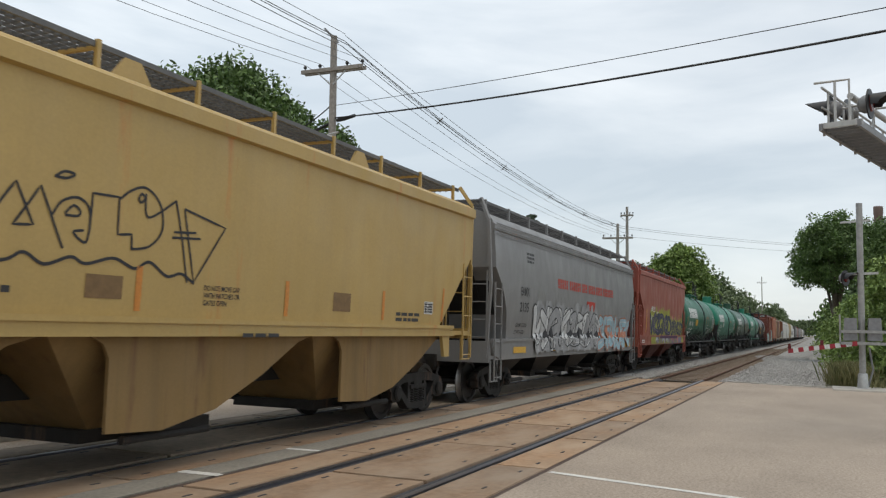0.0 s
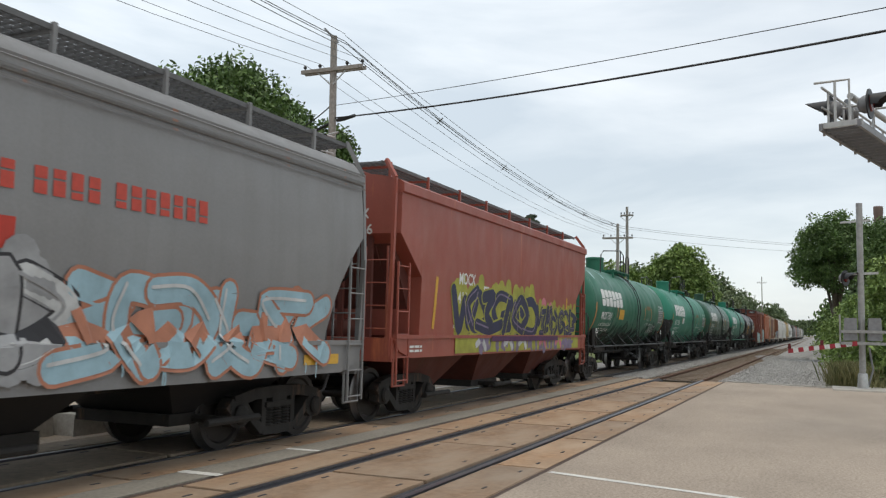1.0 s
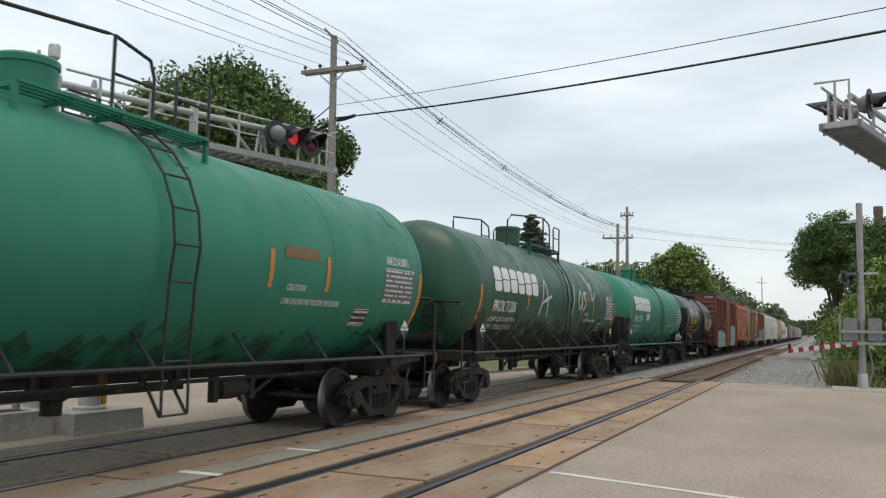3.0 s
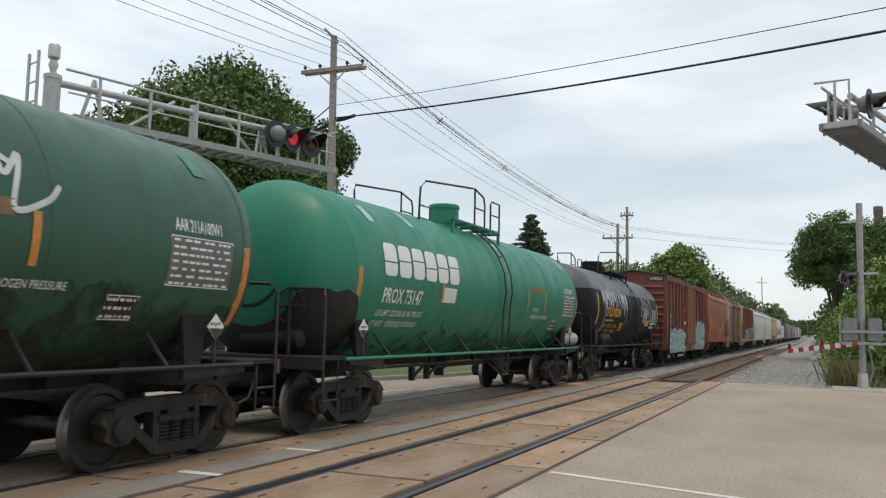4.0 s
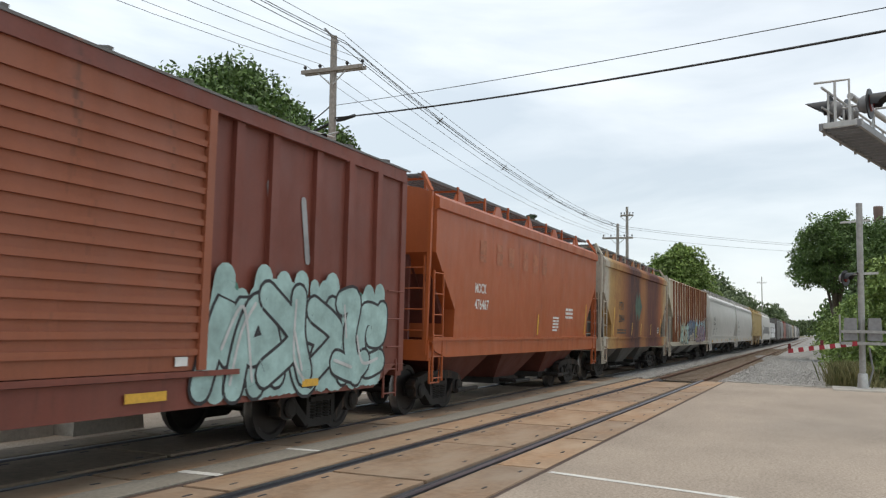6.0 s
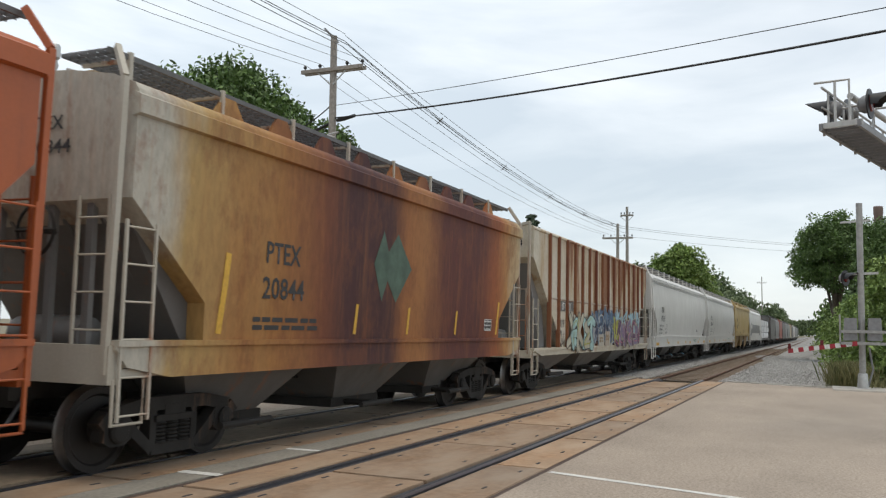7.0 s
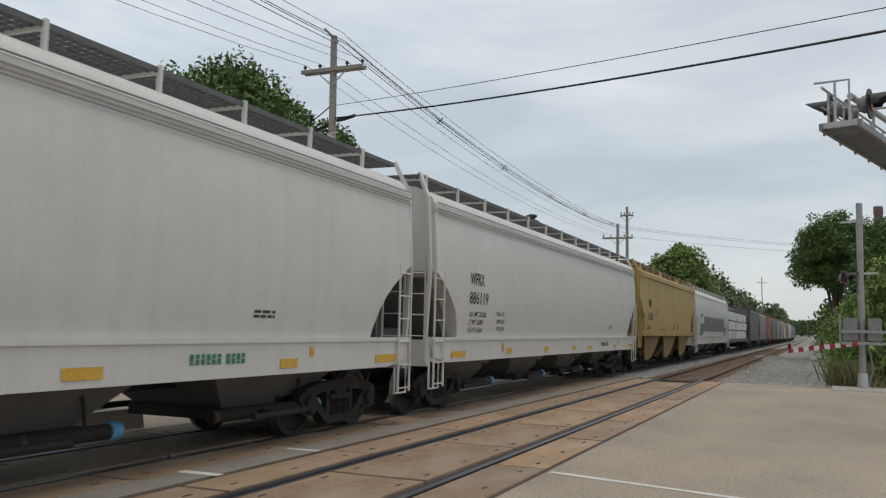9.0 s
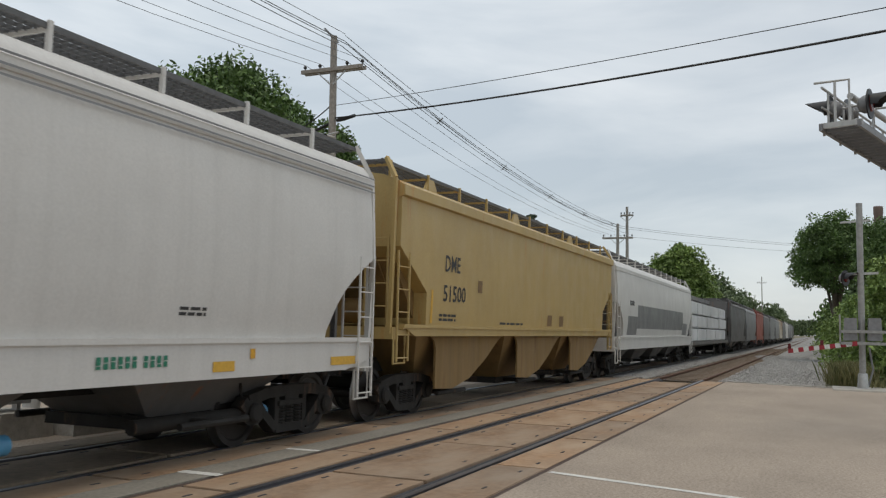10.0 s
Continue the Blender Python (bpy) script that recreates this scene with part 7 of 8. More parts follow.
# ---- boxcar ----
def boxcar():
    near, far = 124.4, 138.85
    half = (far - near) / 2
    car = empty("boxcar", "weathered red boxcar with mint graffiti and ribbed door", "railcar")
    W, z0, z1 = 1.50, 0.78, 4.27
    surf = lambda z: -W
    bm = bmesh.new()
    sec = [(-W, 1.0), (-W, z1), (0, z1 + 0.20), (W, z1), (W, 1.0)]
    a = [bm.verts.new((-half, *p)) for p in sec]
    b = [bm.verts.new((half, *p)) for p in sec]
    for i in range(5):
        j = (i + 1) % 5
        bm.faces.new((a[i], a[j], b[j], b[i]))
    bm.faces.new(a)
    bm.faces.new(b[::-1])
    part("body", bm, "boxred", car)
    bm = bmesh.new()
    for sg in (-1, 1):
        v = [(-half - 0.12, sg * (W + 0.07), z1 - 0.02), (half + 0.12, sg * (W + 0.07), z1 - 0.02), (half + 0.12, 0, z1 + 0.23), (-half - 0.12, 0, z1 + 0.23)]
        q = [bm.verts.new(p) for p in v]
        q2 = [bm.verts.new((p[0], p[1], p[2] + 0.03)) for p in v]
        bm.faces.new(q)
        bm.faces.new(q2)
        for i in range(4):
            bm.faces.new((q[i], q[(i + 1) % 4], q2[(i + 1) % 4], q2[i]))
    part("roof", bm, "darkgrey", car)
    k = -half + 0.6
    while k < half:
        bm = bmesh.new()
        for sg in (-1, 1):
            beam(bm, (k, sg * (W + 0.05), z1 + 0.03), (k, 0, z1 + 0.28), 0.07, 0.05)
        part("roof_rib", bm, "darkgrey", car)
        k += 1.2
    for sg in (-1, 1):
        bm = bmesh.new()
        beam(bm, (-half, sg * (W + 0.02), z1 - 0.12), (half, sg * (W + 0.02), z1 - 0.12), 0.07, 0.2)
        part("top_chord", bm, "boxred", car)
        bm = bmesh.new()
        plate(bm, [(-half + 0.3, z0 + 0.22), (-half + 1.0, z0 - 0.1), (half - 1.0, z0 - 0.1), (half - 0.3, z0 + 0.22), (half, 1.02), (-half, 1.02)], sg * (W + 0.03) - 0.03, sg * (W + 0.03) + 0.03)
        part("side_sill", bm, "boxred", car)
    door0, door1 = -half + 6.3, -half + 9.4
    for x in (-half + 0.75, -half + 1.8, -half + 2.85, -half + 3.85, -half + 4.9, -half + 5.9, door1 + 0.5, door1 + 1.25, door1 + 2.3, door1 + 3.2, door1 + 4.1):
        for sg in (-1, 1):
            bm = bmesh.new()
            plate(bm, [(x - 0.08, 1.04), (x + 0.08, 1.04), (x + 0.08, z1 - 0.2), (x - 0.08, z1 - 0.2)], min(sg * W, sg * (W + 0.07)), max(sg * W, sg * (W + 0.07)))
            part("side_post", bm, "boxred", car)
    for sg in (-1, 1):
        bm = bmesh.new()
        box(bm, door0, door1, min(sg * (W + 0.02), sg * (W + 0.07)), max(sg * (W + 0.02), sg * (W + 0.07)), 1.10, z1 - 0.22)
        d = part("door", bm, "boxdoor", car, "orange-red ribbed sliding door")
        z = 1.3
        while z < z1 - 0.4:
            bm = bmesh.new()
            beam(bm, (door0 + 0.1, sg * (W + 0.08), z), (door1 - 0.1, sg * (W + 0.08), z), 0.05, 0.07)
            part("door_rib", bm, "boxdoor", d)
            z += 0.18
        bm = bmesh.new()
        for x in (door0 + 0.08, door1 - 0.08):
            beam(bm, (x, sg * (W + 0.09), 1.1), (x, sg * (W + 0.09), z1 - 0.22), 0.07, 0.13)
        part("door_stile", bm, "boxdoor", d)
        bm = bmesh.new()
        beam(bm, (door0 - 1.5, sg * (W + 0.08), 1.06), (door1 + 0.6, sg * (W + 0.08), 1.06), 0.08, 0.06)
        beam(bm, (door0 - 0.3, sg * (W + 0.08), z1 - 0.2), (door1 + 3.0, sg * (W + 0.08), z1 - 0.2), 0.06, 0.05)
        part("door_rail", bm, "boxred", car)
        xe = sg * half
        # corrugated end
        bm = bmesh.new()
        n = 72
        rows = []
        for i in range(n + 1):
            z = 1.05 + (z1 - 0.3 - 1.05) * i / n
            d_ = 0.10 * max(0.0, math.sin(2 * math.pi * (i / n) * 9)) ** 0.7 * sg
            rows.append([bm.verts.new((xe + 0.012 * sg + d_ * min(1, 6 * e), y, z)) for y, e in ((-W + 0.1, 0), (-W + 0.25, 1), (W - 0.25, 1), (W - 0.1, 0))])
        for r0, r1 in zip(rows, rows[1:]):
            for j in range(3):
                bm.faces.new((r0[j], r0[j + 1], r1[j + 1], r1[j]))
        part("corrugated_end", bm, "boxred", car, smooth=True)
        for sy in (-1, 1):
            bm = bmesh.new()
            box(bm, min(xe - 0.1 * sg, xe + 0.07 * sg), max(xe - 0.1 * sg, xe + 0.07 * sg), min(sy * (W - 0.1), sy * (W + 0.04)), max(sy * (W - 0.1), sy * (W + 0.04)), 0.9, z1 - 0.1)
            part("corner_post", bm, "boxred", car)
        bm = bmesh.new()
        box(bm, xe - 0.08, xe + 0.08, -W, W, 0.82, 1.08)
        part("end_sill", bm, "boxred", car)
        bm = bmesh.new()
        box(bm, xe + sg * 0.2 - 0.12, xe + sg * 0.2 + 0.12, -1.3, 1.3, 1.14, 1.18)
        part("end_step", bm, "frame", car)
        for sy in (-1, 1):
            ladder(car, xe + sg * 0.14, sy * (W - 0.32), 1.05, 2.5, "boxred", "y")
            ladder(car, xe - sg * 0.45, sy * (W + 0.06), 0.5, 1.1, "boxred")
            bm = bmesh.new()
            for z in (1.3, 1.75, 2.2):
                tube(bm, [(xe - sg * 0.1, sy * (W + 0.08), z), (xe - sg * 0.62, sy * (W + 0.08), z)], 0.015, 6)
            part("grab_iron", bm, "boxred", car)
        coupler(car, xe, sg)
        truck(car, sg * (half - 1.7))
    bm = bmesh.new()
    box(bm, -half, half, -0.3, 0.3, 0.74, 1.0)
    box(bm, -half + 0.3, half - 0.3, -W + 0.05, W - 0.05, 0.98, 1.02)
    part("underframe", bm, "frame", car)
    p = lambda z: -W - 0.002
    quads(car, "number_panel", [(-6.40, -5.60, 1.96, 2.58), (-5.40, -4.56, 1.94, 2.60)], "blackpaint", p, 0.004)
    text(car, "LRS", -6.30, 2.31, 0.21, "white", p, 0.52, 0.012, 0.01)
    text(car, "823", -6.22, 2.01, 0.21, "white", p, 0.55, 0.012, 0.01)
    text(car, "3", -5.24, 2.01, 0.21, "white", p, 0.15, 0.012, 0.01)
    text(car, "LRS8233", 0, 0, 0.14, "white", lambda z: 0, 0.56, shift=Matrix.Translation((-half - 0.035, -W + 0.74, z1 - 0.215)) @ pose(0, 0, 0, 0, 0, -90))
    bm = bmesh.new()
    box(bm, -half - 0.033, -half - 0.012, -W + 0.12, -W + 0.80, z1 - 0.25, z1 - 0.05)
    part("end_number_plate", bm, "blackpaint", car)
    strokes(car, [[(-7.12, 3.5), (-6.98, 3.46), (-7.1, 3.36), (-6.96, 3.30), (-7.12, 3.22)], [(-7.1, 3.12), (-6.98, 3.18), (-7.0, 3.02)], [(-7.14, 2.98), (-6.98, 2.94), (-7.12, 2.86), (-7.0, 2.84)], [(-7.1, 2.78), (-7.12, 2.56), (-6.98, 2.60)]], 0.028, "g_white", p, 0.01)
    g = lambda z: -W - 0.075
    cloud(car, -6.55, 0.85, 4.3, 0.75, "g_teal", g, 21, 22, 0.003)
    mural(car, -6.55, 0.78, 4.7, 0.86, 6, ["g_mint"], "g_black", g, 3, 0.32, back="g_mint", inner="g_white")
    cloud(car, door1 + 0.3, 0.9, 3.6, 0.9, "g_teal", g, 22, 20, 0.003)
    mural(car, door1 + 0.15, 0.85, 4.0, 1.2, 5, ["g_mint"], "g_black", g, 6, 0.28, back="g_mint", inner="g_white")
    strokes(car, [[(door1 + 1.2, 3.4), (door1 + 1.35, 2.6)], [(door1 + 2.0, 3.3), (door1 + 2.15, 2.5)]], 0.12, "g_grey", p, 0.01)
    quads(car, "card", [(-half + 5.2, -half + 5.6, 2.05, 2.2), (-half + 5.25, -half + 5.45, 2.75, 2.82), (door1 - 0.5, door1 - 0.3, 1.15, 1.25)], "white", lambda z: -W - 0.09, 0.004)
    quads(car, "reflector", [(-half + 2.2, -half + 2.7, 0.80, 0.9), (-half + 5.4, -half + 5.9, 0.80, 0.9), (door1 - 1.2, door1 - 0.6, 0.8, 0.9), (door1 + 2, door1 + 2.4, 0.8, 0.9)], "yellow_mark", lambda z: -W - 0.08, 0.012, "yellow reflective plates")
    stripes_of(car, (-half + 0.28,), 1.4, 2.3, "yellow_mark", p, 0.1)
    car["at"] = (near + far) / 2
    done(car)


def later_hoppers():
    car, surf, half = hopper("bright orange covered hopper", 140.15, 152.4, "orange", FLAT, FLAT_ROOF, (1.08, 1.42), (1.0, 1.6), 3, lip=(3.78, 4.02, 0.06), post_mat="orange", bay_depth=0.45, jump=0.35, gusset=2.3, shade_end="red_shaded")
    blocks(car, -half + 2.2, 3.0, 0.45, [0.8, 0, 0.8, 0.83, 0, 0.8, 0.83, 0.8], "orange_fade", surf, 0.9)
    text(car, "MOCX", -half + 2.0, 2.35, 0.2, "white", surf, 0.62)
    text(car, "476467", -half + 2.0, 2.02, 0.2, "white", surf, 0.8)
    bars(car, half - 4.6, 1.6, 0.55, 0.4, 5, "white", surf, 22, 1)
    bars(car, half - 3.4, 1.95, 0.75, 0.32, 3, "white", surf, 23, 3)
    stripes_of(car, (half - 5.9,), 1.5, 2.0, "yellow_mark", surf, 0.1)
    stripes_of(car, (half - 1.25,), 1.5, 2.4, "yellow_mark", surf, 0.1, 0.12)
    done(car)
    # dark grey below the cream end imitates the shaded cavity
    car, surf, half = hopper("cream covered hopper overrun with orange and purple rust", 153.6, 165.9, "patchwork", FLAT, FLAT_ROOF, (1.04, 1.40), (1.25, 1.5), 3, jump=0.3, gusset=1.15, lip=(3.72, 3.96, 0.06), end_mat="old_white", post_mat="old_white", bay_depth=0.45, shade_end="darkgrey")
    text(car, "PTEX", -half + 2.35, 2.40, 0.27, "ink", surf, 0.78)
    text(car, "20844", -half + 2.3, 1.95, 0.27, "ink", surf, 0.95)
    bars(car, -half + 2.15, 1.55, 1.5, 0.2, 2, "ink", surf, 31, 4)
    bm = bmesh.new()
    for x in (-half + 6.0, -half + 5.5):
        w = 0.55 if x > -half + 5.7 else 0.3
        bm.faces.new([bm.verts.new((x + dx * w, surf(z) - 0.006, z)) for dx, z in ((-1, 2.6), (0, 2.02), (1, 2.6), (0, 3.15))])
    part("diamond_mark", bm, "g_faded", car, "faded green diamond")
    stripes_of(car, (-half + 1.5,), 1.5, 2.45, "yellow_mark", surf, 0.1, 0.1)
    stripes_of(car, (-half + 4.7, -half + 6.5, -half + 8.6), 1.5, 1.95, "yellow_mark", surf, 0.08, 0.04)
    stripes_of(car, (half - 1.42,), 1.5, 2.2, "yellow_mark", surf, 0.1, 0.1)
    data_panel(car, half - 2.15, 1.58, 0.42, 0.24, surf, "ink", 3, 33)
    E = Matrix.Translation((-half - 0.012, -0.05, 0)) @ pose(0, 0, 0, 0, 0, -90)
    text(car, "PTEX", 0, 3.66, 0.15, "ink", lambda z: 0, 0.5, shift=E)
    text(car, "20844", 0, 3.40, 0.15, "ink", lambda z: 0, 0.62, shift=E)
    done(car)
    # grey bays and slope sheets carry the shadow under the end as colour
    car, surf, half = hopper("rust-streaked white covered hopper with upright ribs and graffiti", 167.15, 182.3, "rustywhite", [(1.50, 1.3), (1.50, 2.5), (1.50, 4.16)], [(1.46, 4.2), (1.0, 4.28), (0.0, 4.33)], (0.98, 1.14), (1.1, 2.3), 3, ribs=16, rib_mat="rib_rust", lip=(4.08, 4.17, 0.03), post_mat="old_white", bay_depth=0.5, shade_end="grey", jump=0.6, board_rise=0.02, board_out=0.75)
    out = lambda z: surf(z) - 0.0
    strokes(car, [[(-6.3, 2.47), (half - 1.1, 2.47)]], 0.03, "old_white", out, 0.012, False, "panel_seam")
    strokes(car, [[(-6.3, 2.445), (half - 1.1, 2.445)]], 0.014, "rib_rust", out, 0.010, False, "panel_seam")
    quads(car, "number_panel", [(-5.26, -4.64, 2.14, 2.42), (-4.42, -3.78, 2.16, 2.44)], "darkgrey", out, 0.005)
    text(car, "IT", -4.96, 2.18, 0.20, "white", out, 0.22, 0.009)
    text(car, "FX", -4.36, 2.19, 0.20, "white", out, 0.30, 0.009)
    text(car, "819", -5.22, 1.70, 0.22, "ink", out, 0.44)
    g = lambda z: -1.588
    mural(car, -4.5, 1.10, 2.75, 0.92, 4, ["g_cream", "g_mint"], "g_black", g, 9, 0.24, inner="g_lime")
    cloud(car, -2.0, 1.25, 3.4, 0.85, "g_deep_blue", g, 31, 190, 0.004, 0.36)
    cloud(car, -1.9, 1.2, 2.9, 0.7, "g_grey", g, 32, 40, 0.0105, 0.25)
    cloud(car, -1.8, 1.2, 2.9, 0.6, "g_navy", g, 36, 34, 0.012, 0.2)
    cloud(car, 1.4, 1.5, 4.2, 0.65, "g_blue", g, 33, 90, 0.003, 0.4)
    cloud(car, 0.9, 1.1, 1.0, 0.7, "g_lime", g, 34, 20, 0.010, 0.35)
    quads(car, "patch", [(-1.04, -0.38, 1.15, 1.52), (-0.18, 0.50, 1.15, 1.62)], "old_white", g, 0.016)
    for x, z in ((-0.95, 1.28), (-0.08, 1.34)):
        bars(car, x, z, 0.48, 0.18, 4, "brown_letter", lambda q: g(q) - 0.014, 35, 2)
    strokes(car, [[(-1.15, 2.0), (-0.7, 2.14), (-0.35, 1.95)], [(-1.1, 1.75), (-0.95, 1.62), (-0.85, 1.78), (-0.72, 1.62), (-0.6, 1.8)], [(0.75, 1.9), (0.9, 1.5), (0.7, 1.2), (1.0, 1.3)]], 0.035, "g_white", g, 0.018)
    mural(car, 1.5, 1.10, 4.0, 0.92, 7, ["g_purple", "g_purple", "g_lilac"], "g_cream", g, 13, 0.22, inner="g_pink")
    strokes(car, [[(-6.15, 1.5), (-6.0, 1.82), (-5.9, 1.55), (-5.75, 1.84), (-5.62, 1.5)], [(-5.2, 1.35), (-5.05, 1.62), (-4.95, 1.3), (-4.75, 1.6)], [(-5.15, 1.2), (-4.8, 1.3)]], 0.03, "g_black", out)
    E = Matrix.Translation((-half - 0.012, -0.36, 0)) @ pose(0, 0, 0, 0, 0, -90)
    text(car, "ITFX", 0, 3.93, 0.16, "ink", lambda z: 0, 0.5, shift=E)
    text(car, "819 233", 0, 3.69, 0.17, "ink", lambda z: 0, 0.85, shift=E)
    done(car)
    for near, far, mark, num, col in ((183.65, 202.05, "CBFX", "473129", "ink"), (203.15, 221.7, "WFRX", "886119", "ink")):
        # dark grey bays and lower ends: shading painted on the white car
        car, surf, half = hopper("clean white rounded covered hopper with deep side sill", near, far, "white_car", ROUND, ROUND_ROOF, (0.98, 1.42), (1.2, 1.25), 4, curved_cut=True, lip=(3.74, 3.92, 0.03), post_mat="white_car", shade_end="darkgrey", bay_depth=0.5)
        for z in (3.70, 3.80, 3.91):
            strokes(car, [[(-half, z), (half, z)]], 0.025, "grey", lambda q: surf(q) - 0.05, 0.012, False, "roof_bead")
        text(car, mark, -half + (1.95 if mark == "CBFX" else 1.65), 2.50, 0.24, "ink", surf, 0.78)
        text(car, num, -half + (1.95 if mark == "CBFX" else 1.65), 2.12, 0.24, "ink", surf, 1.05)
        for k, words in enumerate(("LD LMT 220600", "LT WT 65400", "CU FT 6260") if mark == "CBFX" else ("LD LMT 220200", "LT WT 65800", "CU FT 6260")):
            text(car, words, -half + 1.7, 1.86 - 0.16 * k, 0.10, "ink", surf, 0.95 if k == 0 else 0.8, bold=0.005)
        for k, words in enumerate(("100 100 KG", "29 660 KG", "178 CU M") if mark == "CBFX" else ("99850 KG", "29850 KG", "178 CU M")):
            text(car, words, -half + 3.25 + 0.04 * k, 1.90 - 0.16 * k, 0.09, "ink", surf, 0.5, bold=0.004)
        sl = lambda z: -1.536
        blocks(car, half - 5.45, 1.15, 0.12, [0.5] * 6 + [0] + [0.5] * 4, "green_letter", sl, 0.3)
        quads(car, "reflector", [(-half + 0.85, -half + 1.55, 1.06, 1.18), (-half + 4.0, -half + 4.35, 1.08, 1.2), (-half + 6.9, -half + 7.25, 1.08, 1.2), (-half + 9.6, -half + 9.95, 1.08, 1.2), (half - 7.2, half - 6.7, 1.06, 1.18), (half - 3.7, half - 3.3, 1.06, 1.18), (half - 1.1, half - 0.4, 1.06, 1.18)], "yellow_mark", sl, 0.008, "yellow reflective plates")
        quads(car, "stencil", [(half - 3.0, half - 2.9, 1.2, 1.32), (-half + 3.7, -half + 3.82, 1.14, 1.32)], "amber_letter", sl, 0.008)
        bars(car, half - 4.3, 1.7, 0.45, 0.12, 2, "ink", surf, 44, 2)
        for i in range(4):
            cx = (i - 1.5) * (2 * half - 2.4) / 4
            bm = bmesh.new()
            lathe(bm, [(0.06, 0.0), (0.10, 0.02), (0.10, 0.16), (0.05, 0.18)], "x", 12, (cx + 1.18, -0.95, 0.45))
            part("pipe_cap", bm, "blue_cap", car, "blue outlet cap", True)
            bm = bmesh.new()
            tube(bm, [(cx - 1.1, -0.95, 0.45), (cx + 1.2, -0.95, 0.45)], 0.085, 10)
            tube(bm, [(cx - 0.7, -0.95, 0.45), (cx - 0.7, -0.5, 0.5)], 0.06, 8)
            tube(bm, [(cx + 0.9, -0.95, 0.45), (cx + 0.8, -0.98, 0.85)], 0.02, 6)
            part("outlet_pipe", bm, "frame", car, "grimy unloading pipe", True)
        done(car)
    car, surf, half = hopper("tan covered hopper with dark numbers", 222.7, 238.6, "tan2", FLAT, FLAT_ROOF, (1.47, 1.64), (1.15, 1.35), 3, lip=(3.80, 4.02, 0.07), bay_depth=0.45, bay_w=4.6, post_mat="tan2", jump=0.45, gusset=5.0, sill_in=0.25, shade_end="tan_shaded", skirts=True)
    text(car, "DME", -half + 1.9, 2.68, 0.30, "ink", surf, 0.72)
    text(car, "51500", -half + 1.85, 2.12, 0.30, "ink", surf, 1.1)
    bars(car, -half + 1.7, 1.75, 0.8, 0.16, 2, "ink", surf, 51, 3)
    bars(car, -half + 5.0, 1.72, 1.6, 0.08, 1, "ink", surf, 52, 4)
    quads(car, "patch", [(-half + 3.6, -half + 3.85, 2.35, 2.6), (half - 7.3, half - 6.9, 1.72, 2.0), (half - 6.2, half - 5.8, 1.72, 2.0)], "brown_letter", surf, 0.005)
    stripes_of(car, (-half + 1.35,), 1.7, 2.3, "yellow_mark", surf, 0.09)
    done(car)
    # lower ends and bays again dark grey, as painted-in shading
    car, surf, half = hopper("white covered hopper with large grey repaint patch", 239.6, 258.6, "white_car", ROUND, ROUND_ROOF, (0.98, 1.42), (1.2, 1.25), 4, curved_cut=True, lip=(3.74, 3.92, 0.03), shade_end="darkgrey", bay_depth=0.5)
    quads(car, "repaint", [(-half + 3.6, half - 3.4, 1.75, 2.65)], "grey", surf, 0.005, "grey repainted panel", 3)
    quads(car, "repaint", [(-half + 1.8, -half + 3.6, 1.5, 2.2), (half - 3.4, half - 1.9, 1.5, 2.1)], "grey", surf, 0.005, "grey repainted panel", 3)
    bars(car, -half + 2.1, 2.6, 0.8, 0.3, 1, "ink", surf, 61, 3)
    done(car)


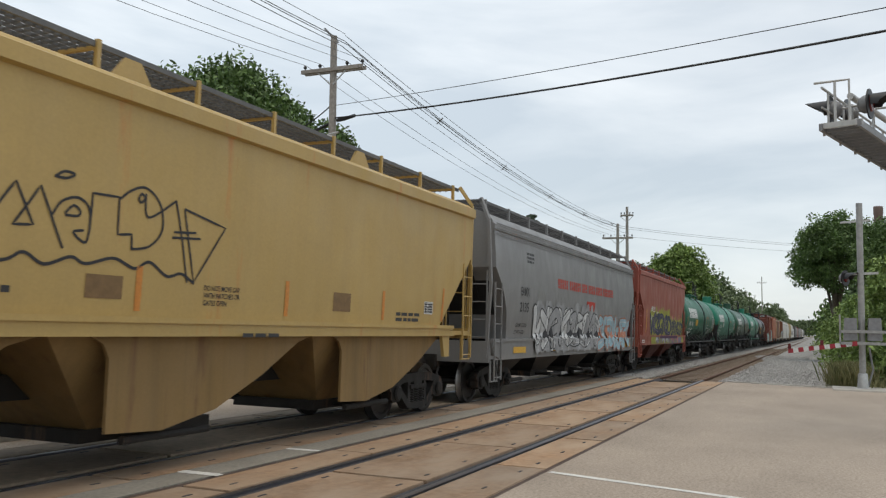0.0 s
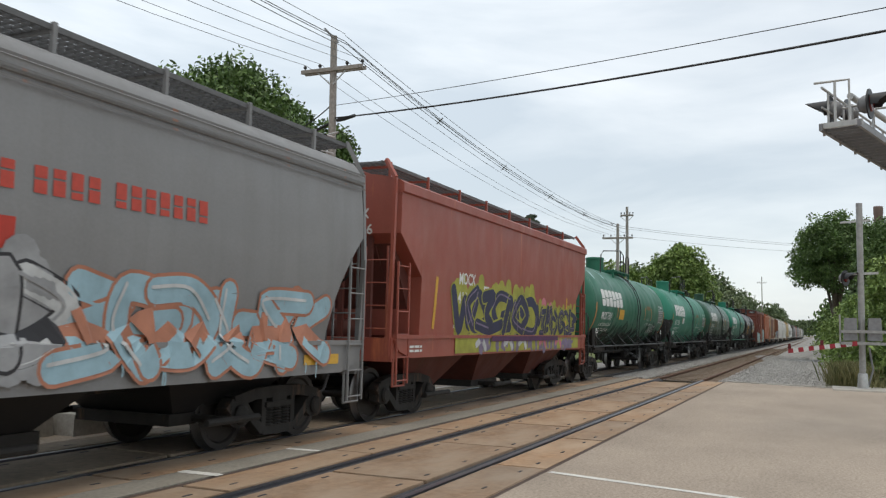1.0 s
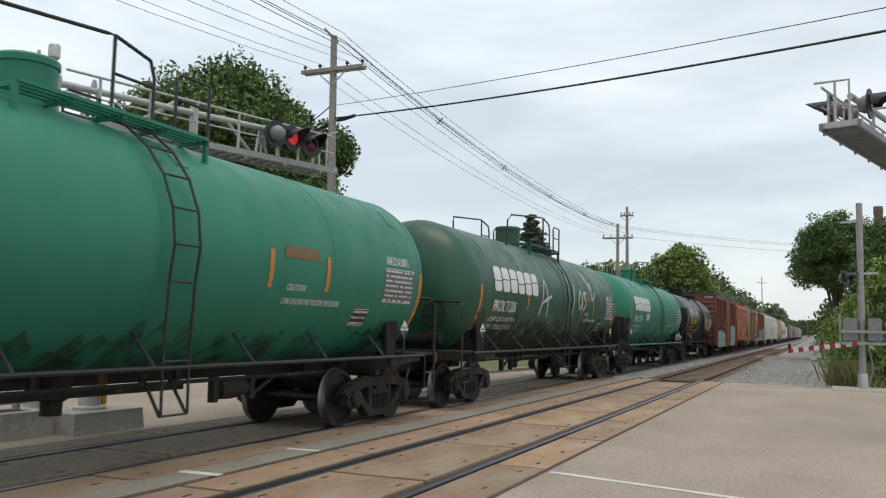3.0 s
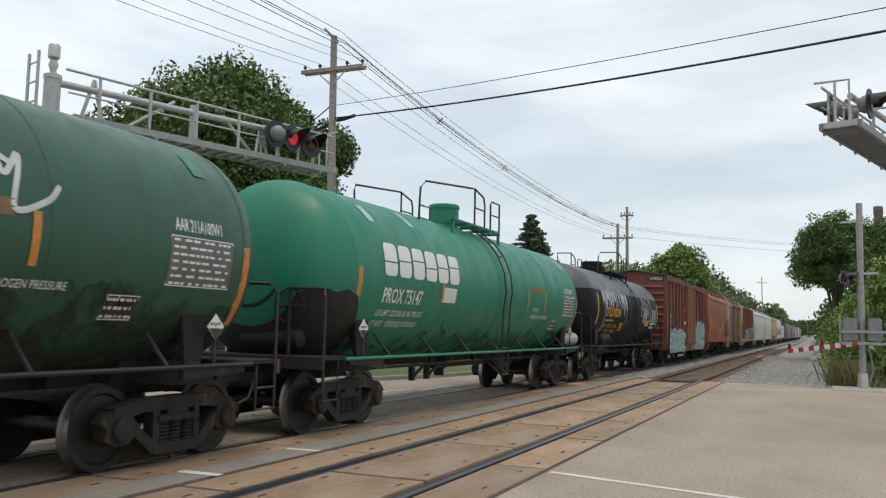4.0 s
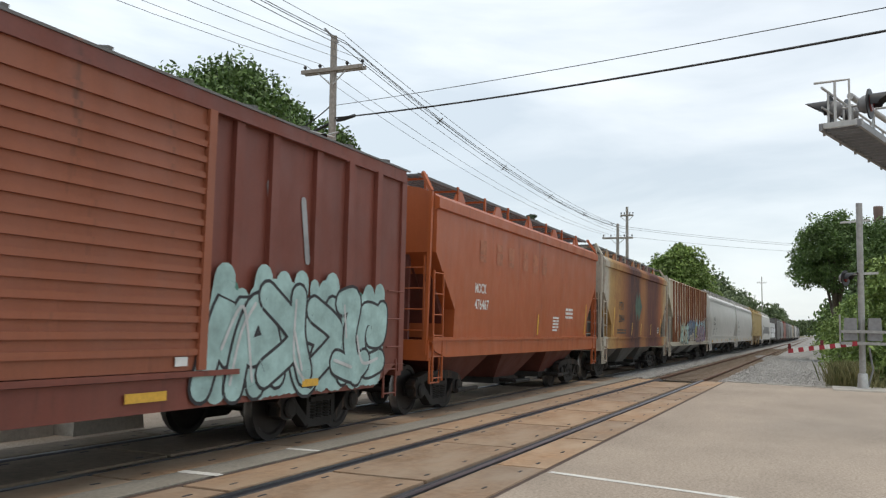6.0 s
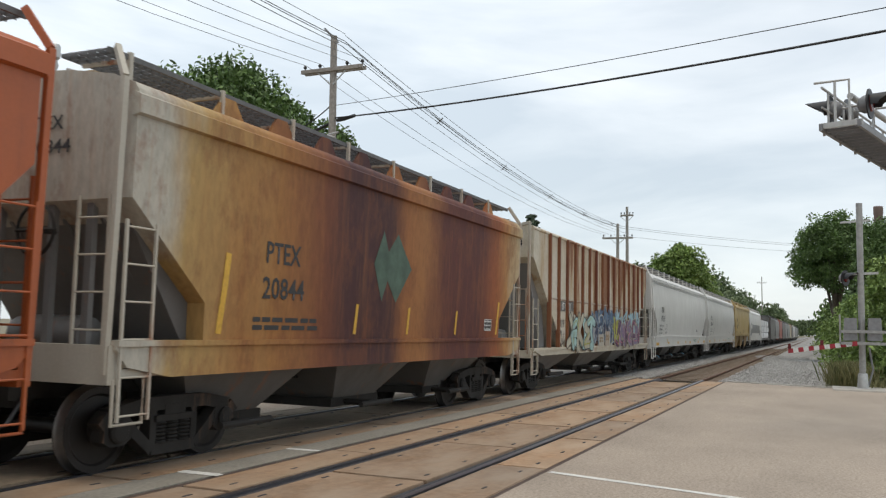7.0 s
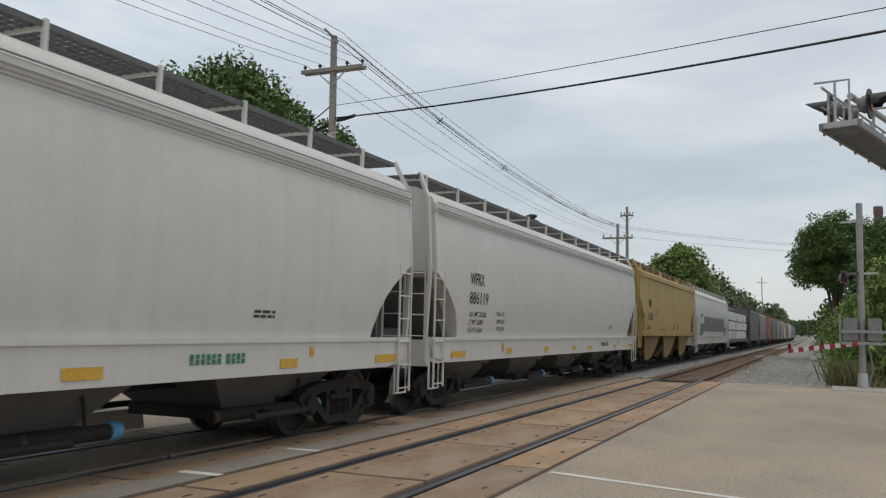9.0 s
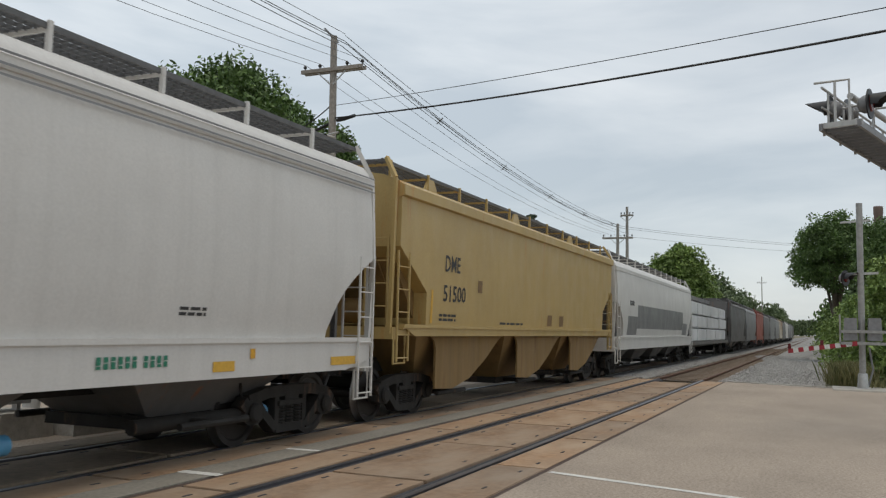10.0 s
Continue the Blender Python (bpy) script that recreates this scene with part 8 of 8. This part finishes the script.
def lumber_car():
    near, far = 259.8, 280.6
    half = (far - near) / 2
    car = empty("centrebeam_car", "flat centrebeam car loaded with white wrapped lumber", "railcar")
    bm = bmesh.new()
    box(bm, -half, half, -1.4, 1.4, 0.95, 1.15)
    box(bm, -half, half, -0.35, 0.35, 0.7, 0.96)
    part("deck", bm, "darkgrey", car)
    for sg in (-1, 1):
        bm = bmesh.new()
        box(bm, sg * (half - 0.15) - 0.1, sg * (half - 0.15) + 0.1, -1.35, 1.35, 1.15, 4.1)
        part("bulkhead", bm, "darkgrey", car)
        bm = bmesh.new()
        beam(bm, (-half, sg * 1.42, 1.05), (half, sg * 1.42, 1.05), 0.06, 0.22)
        part("side_sill", bm, "darkgrey", car)
        coupler(car, sg * half, sg)
        truck(car, sg * (half - 1.9))
    bm = bmesh.new()
    box(bm, -half, half, -0.12, 0.12, 3.9, 4.15)
    k = -half + 1
    while k < half:
        box(bm, k - 0.08, k + 0.08, -0.1, 0.1, 1.1, 4.0)
        k += 1.6
    part("centre_beam", bm, "darkgrey", car)
    rng = random.Random(5)
    for sg in (-1, 1):
        for i in range(8):
            for j in range(3):
                bm = bmesh.new()
                x = -half + 0.5 + (2 * half - 1.0) * i / 8
                w = (2 * half - 1.0) / 8 - 0.06
                o = rng.uniform(-0.03, 0.05)
                z = 1.17 + 0.78 * j
                box(bm, x, x + w, *sorted((sg * 0.16, sg * (1.32 + o))), z, z + 0.72)
                bmesh.ops.bevel(bm, geom=bm.edges[:], offset=0.05, segments=2, affect="EDGES")
                part("lumber_pack", bm, "wrap", car, "white plastic-wrapped lumber pack", True)
    car["at"] = (near + far) / 2
    done(car)


def distant_cars():
    at = 281.8
    for k, (mat, L, word) in enumerate((("darkgrey", 14.6, "dark grey"), ("grey", 14.6, "dull grey"), ("red", 12.6, "red"), ("darkgrey", 15.0, "dark grey"), ("grey", 14.8, "dull grey"), ("grey", 15.0, "dull grey"), ("rustywhite", 14.8, "rusty white"), ("darkgrey", 15.0, "dark grey"), ("white_car", 17.5, "white"), ("grey", 15.0, "dull grey"), ("grey", 15.0, "dull grey"), ("darkgrey", 15.0, "dark grey"))):
        car, surf, half = hopper(f"{word} covered hopper far down the train", at, at + L, mat, ROUND if k % 2 else FLAT, ROUND_ROOF if k % 2 else FLAT_ROOF, (1.0, 1.42), (1.2, 1.5), 3, bay_depth=0.5)
        done(car)
        at += L + 1.25


tan_car()
grey_car()
red_car()
tanks()
boxcar()
later_hoppers()
lumber_car()
distant_cars()

crossing_panels()
ties()

SPEED = 21.0


def motions():
    for car, s in CARS:
        walk(car, [(0.0, pose(s, FAR, 0)), (10.0, pose(s - SPEED * 10.0, FAR, 0))])
    turn = SPEED / WHEEL_R / 30
    for w, x in WHEELS:
        if w.parent.name.startswith("hopper_car") and int((w.parent.name + ".000").split(".")[1] or 0) > 9:
            continue
        walk(w, [(k / 30, Matrix.LocRotScale((x, 0, WHEEL_R), Euler((0, -turn * k, 0)), None)) for k in range(0, 301)])


motions()
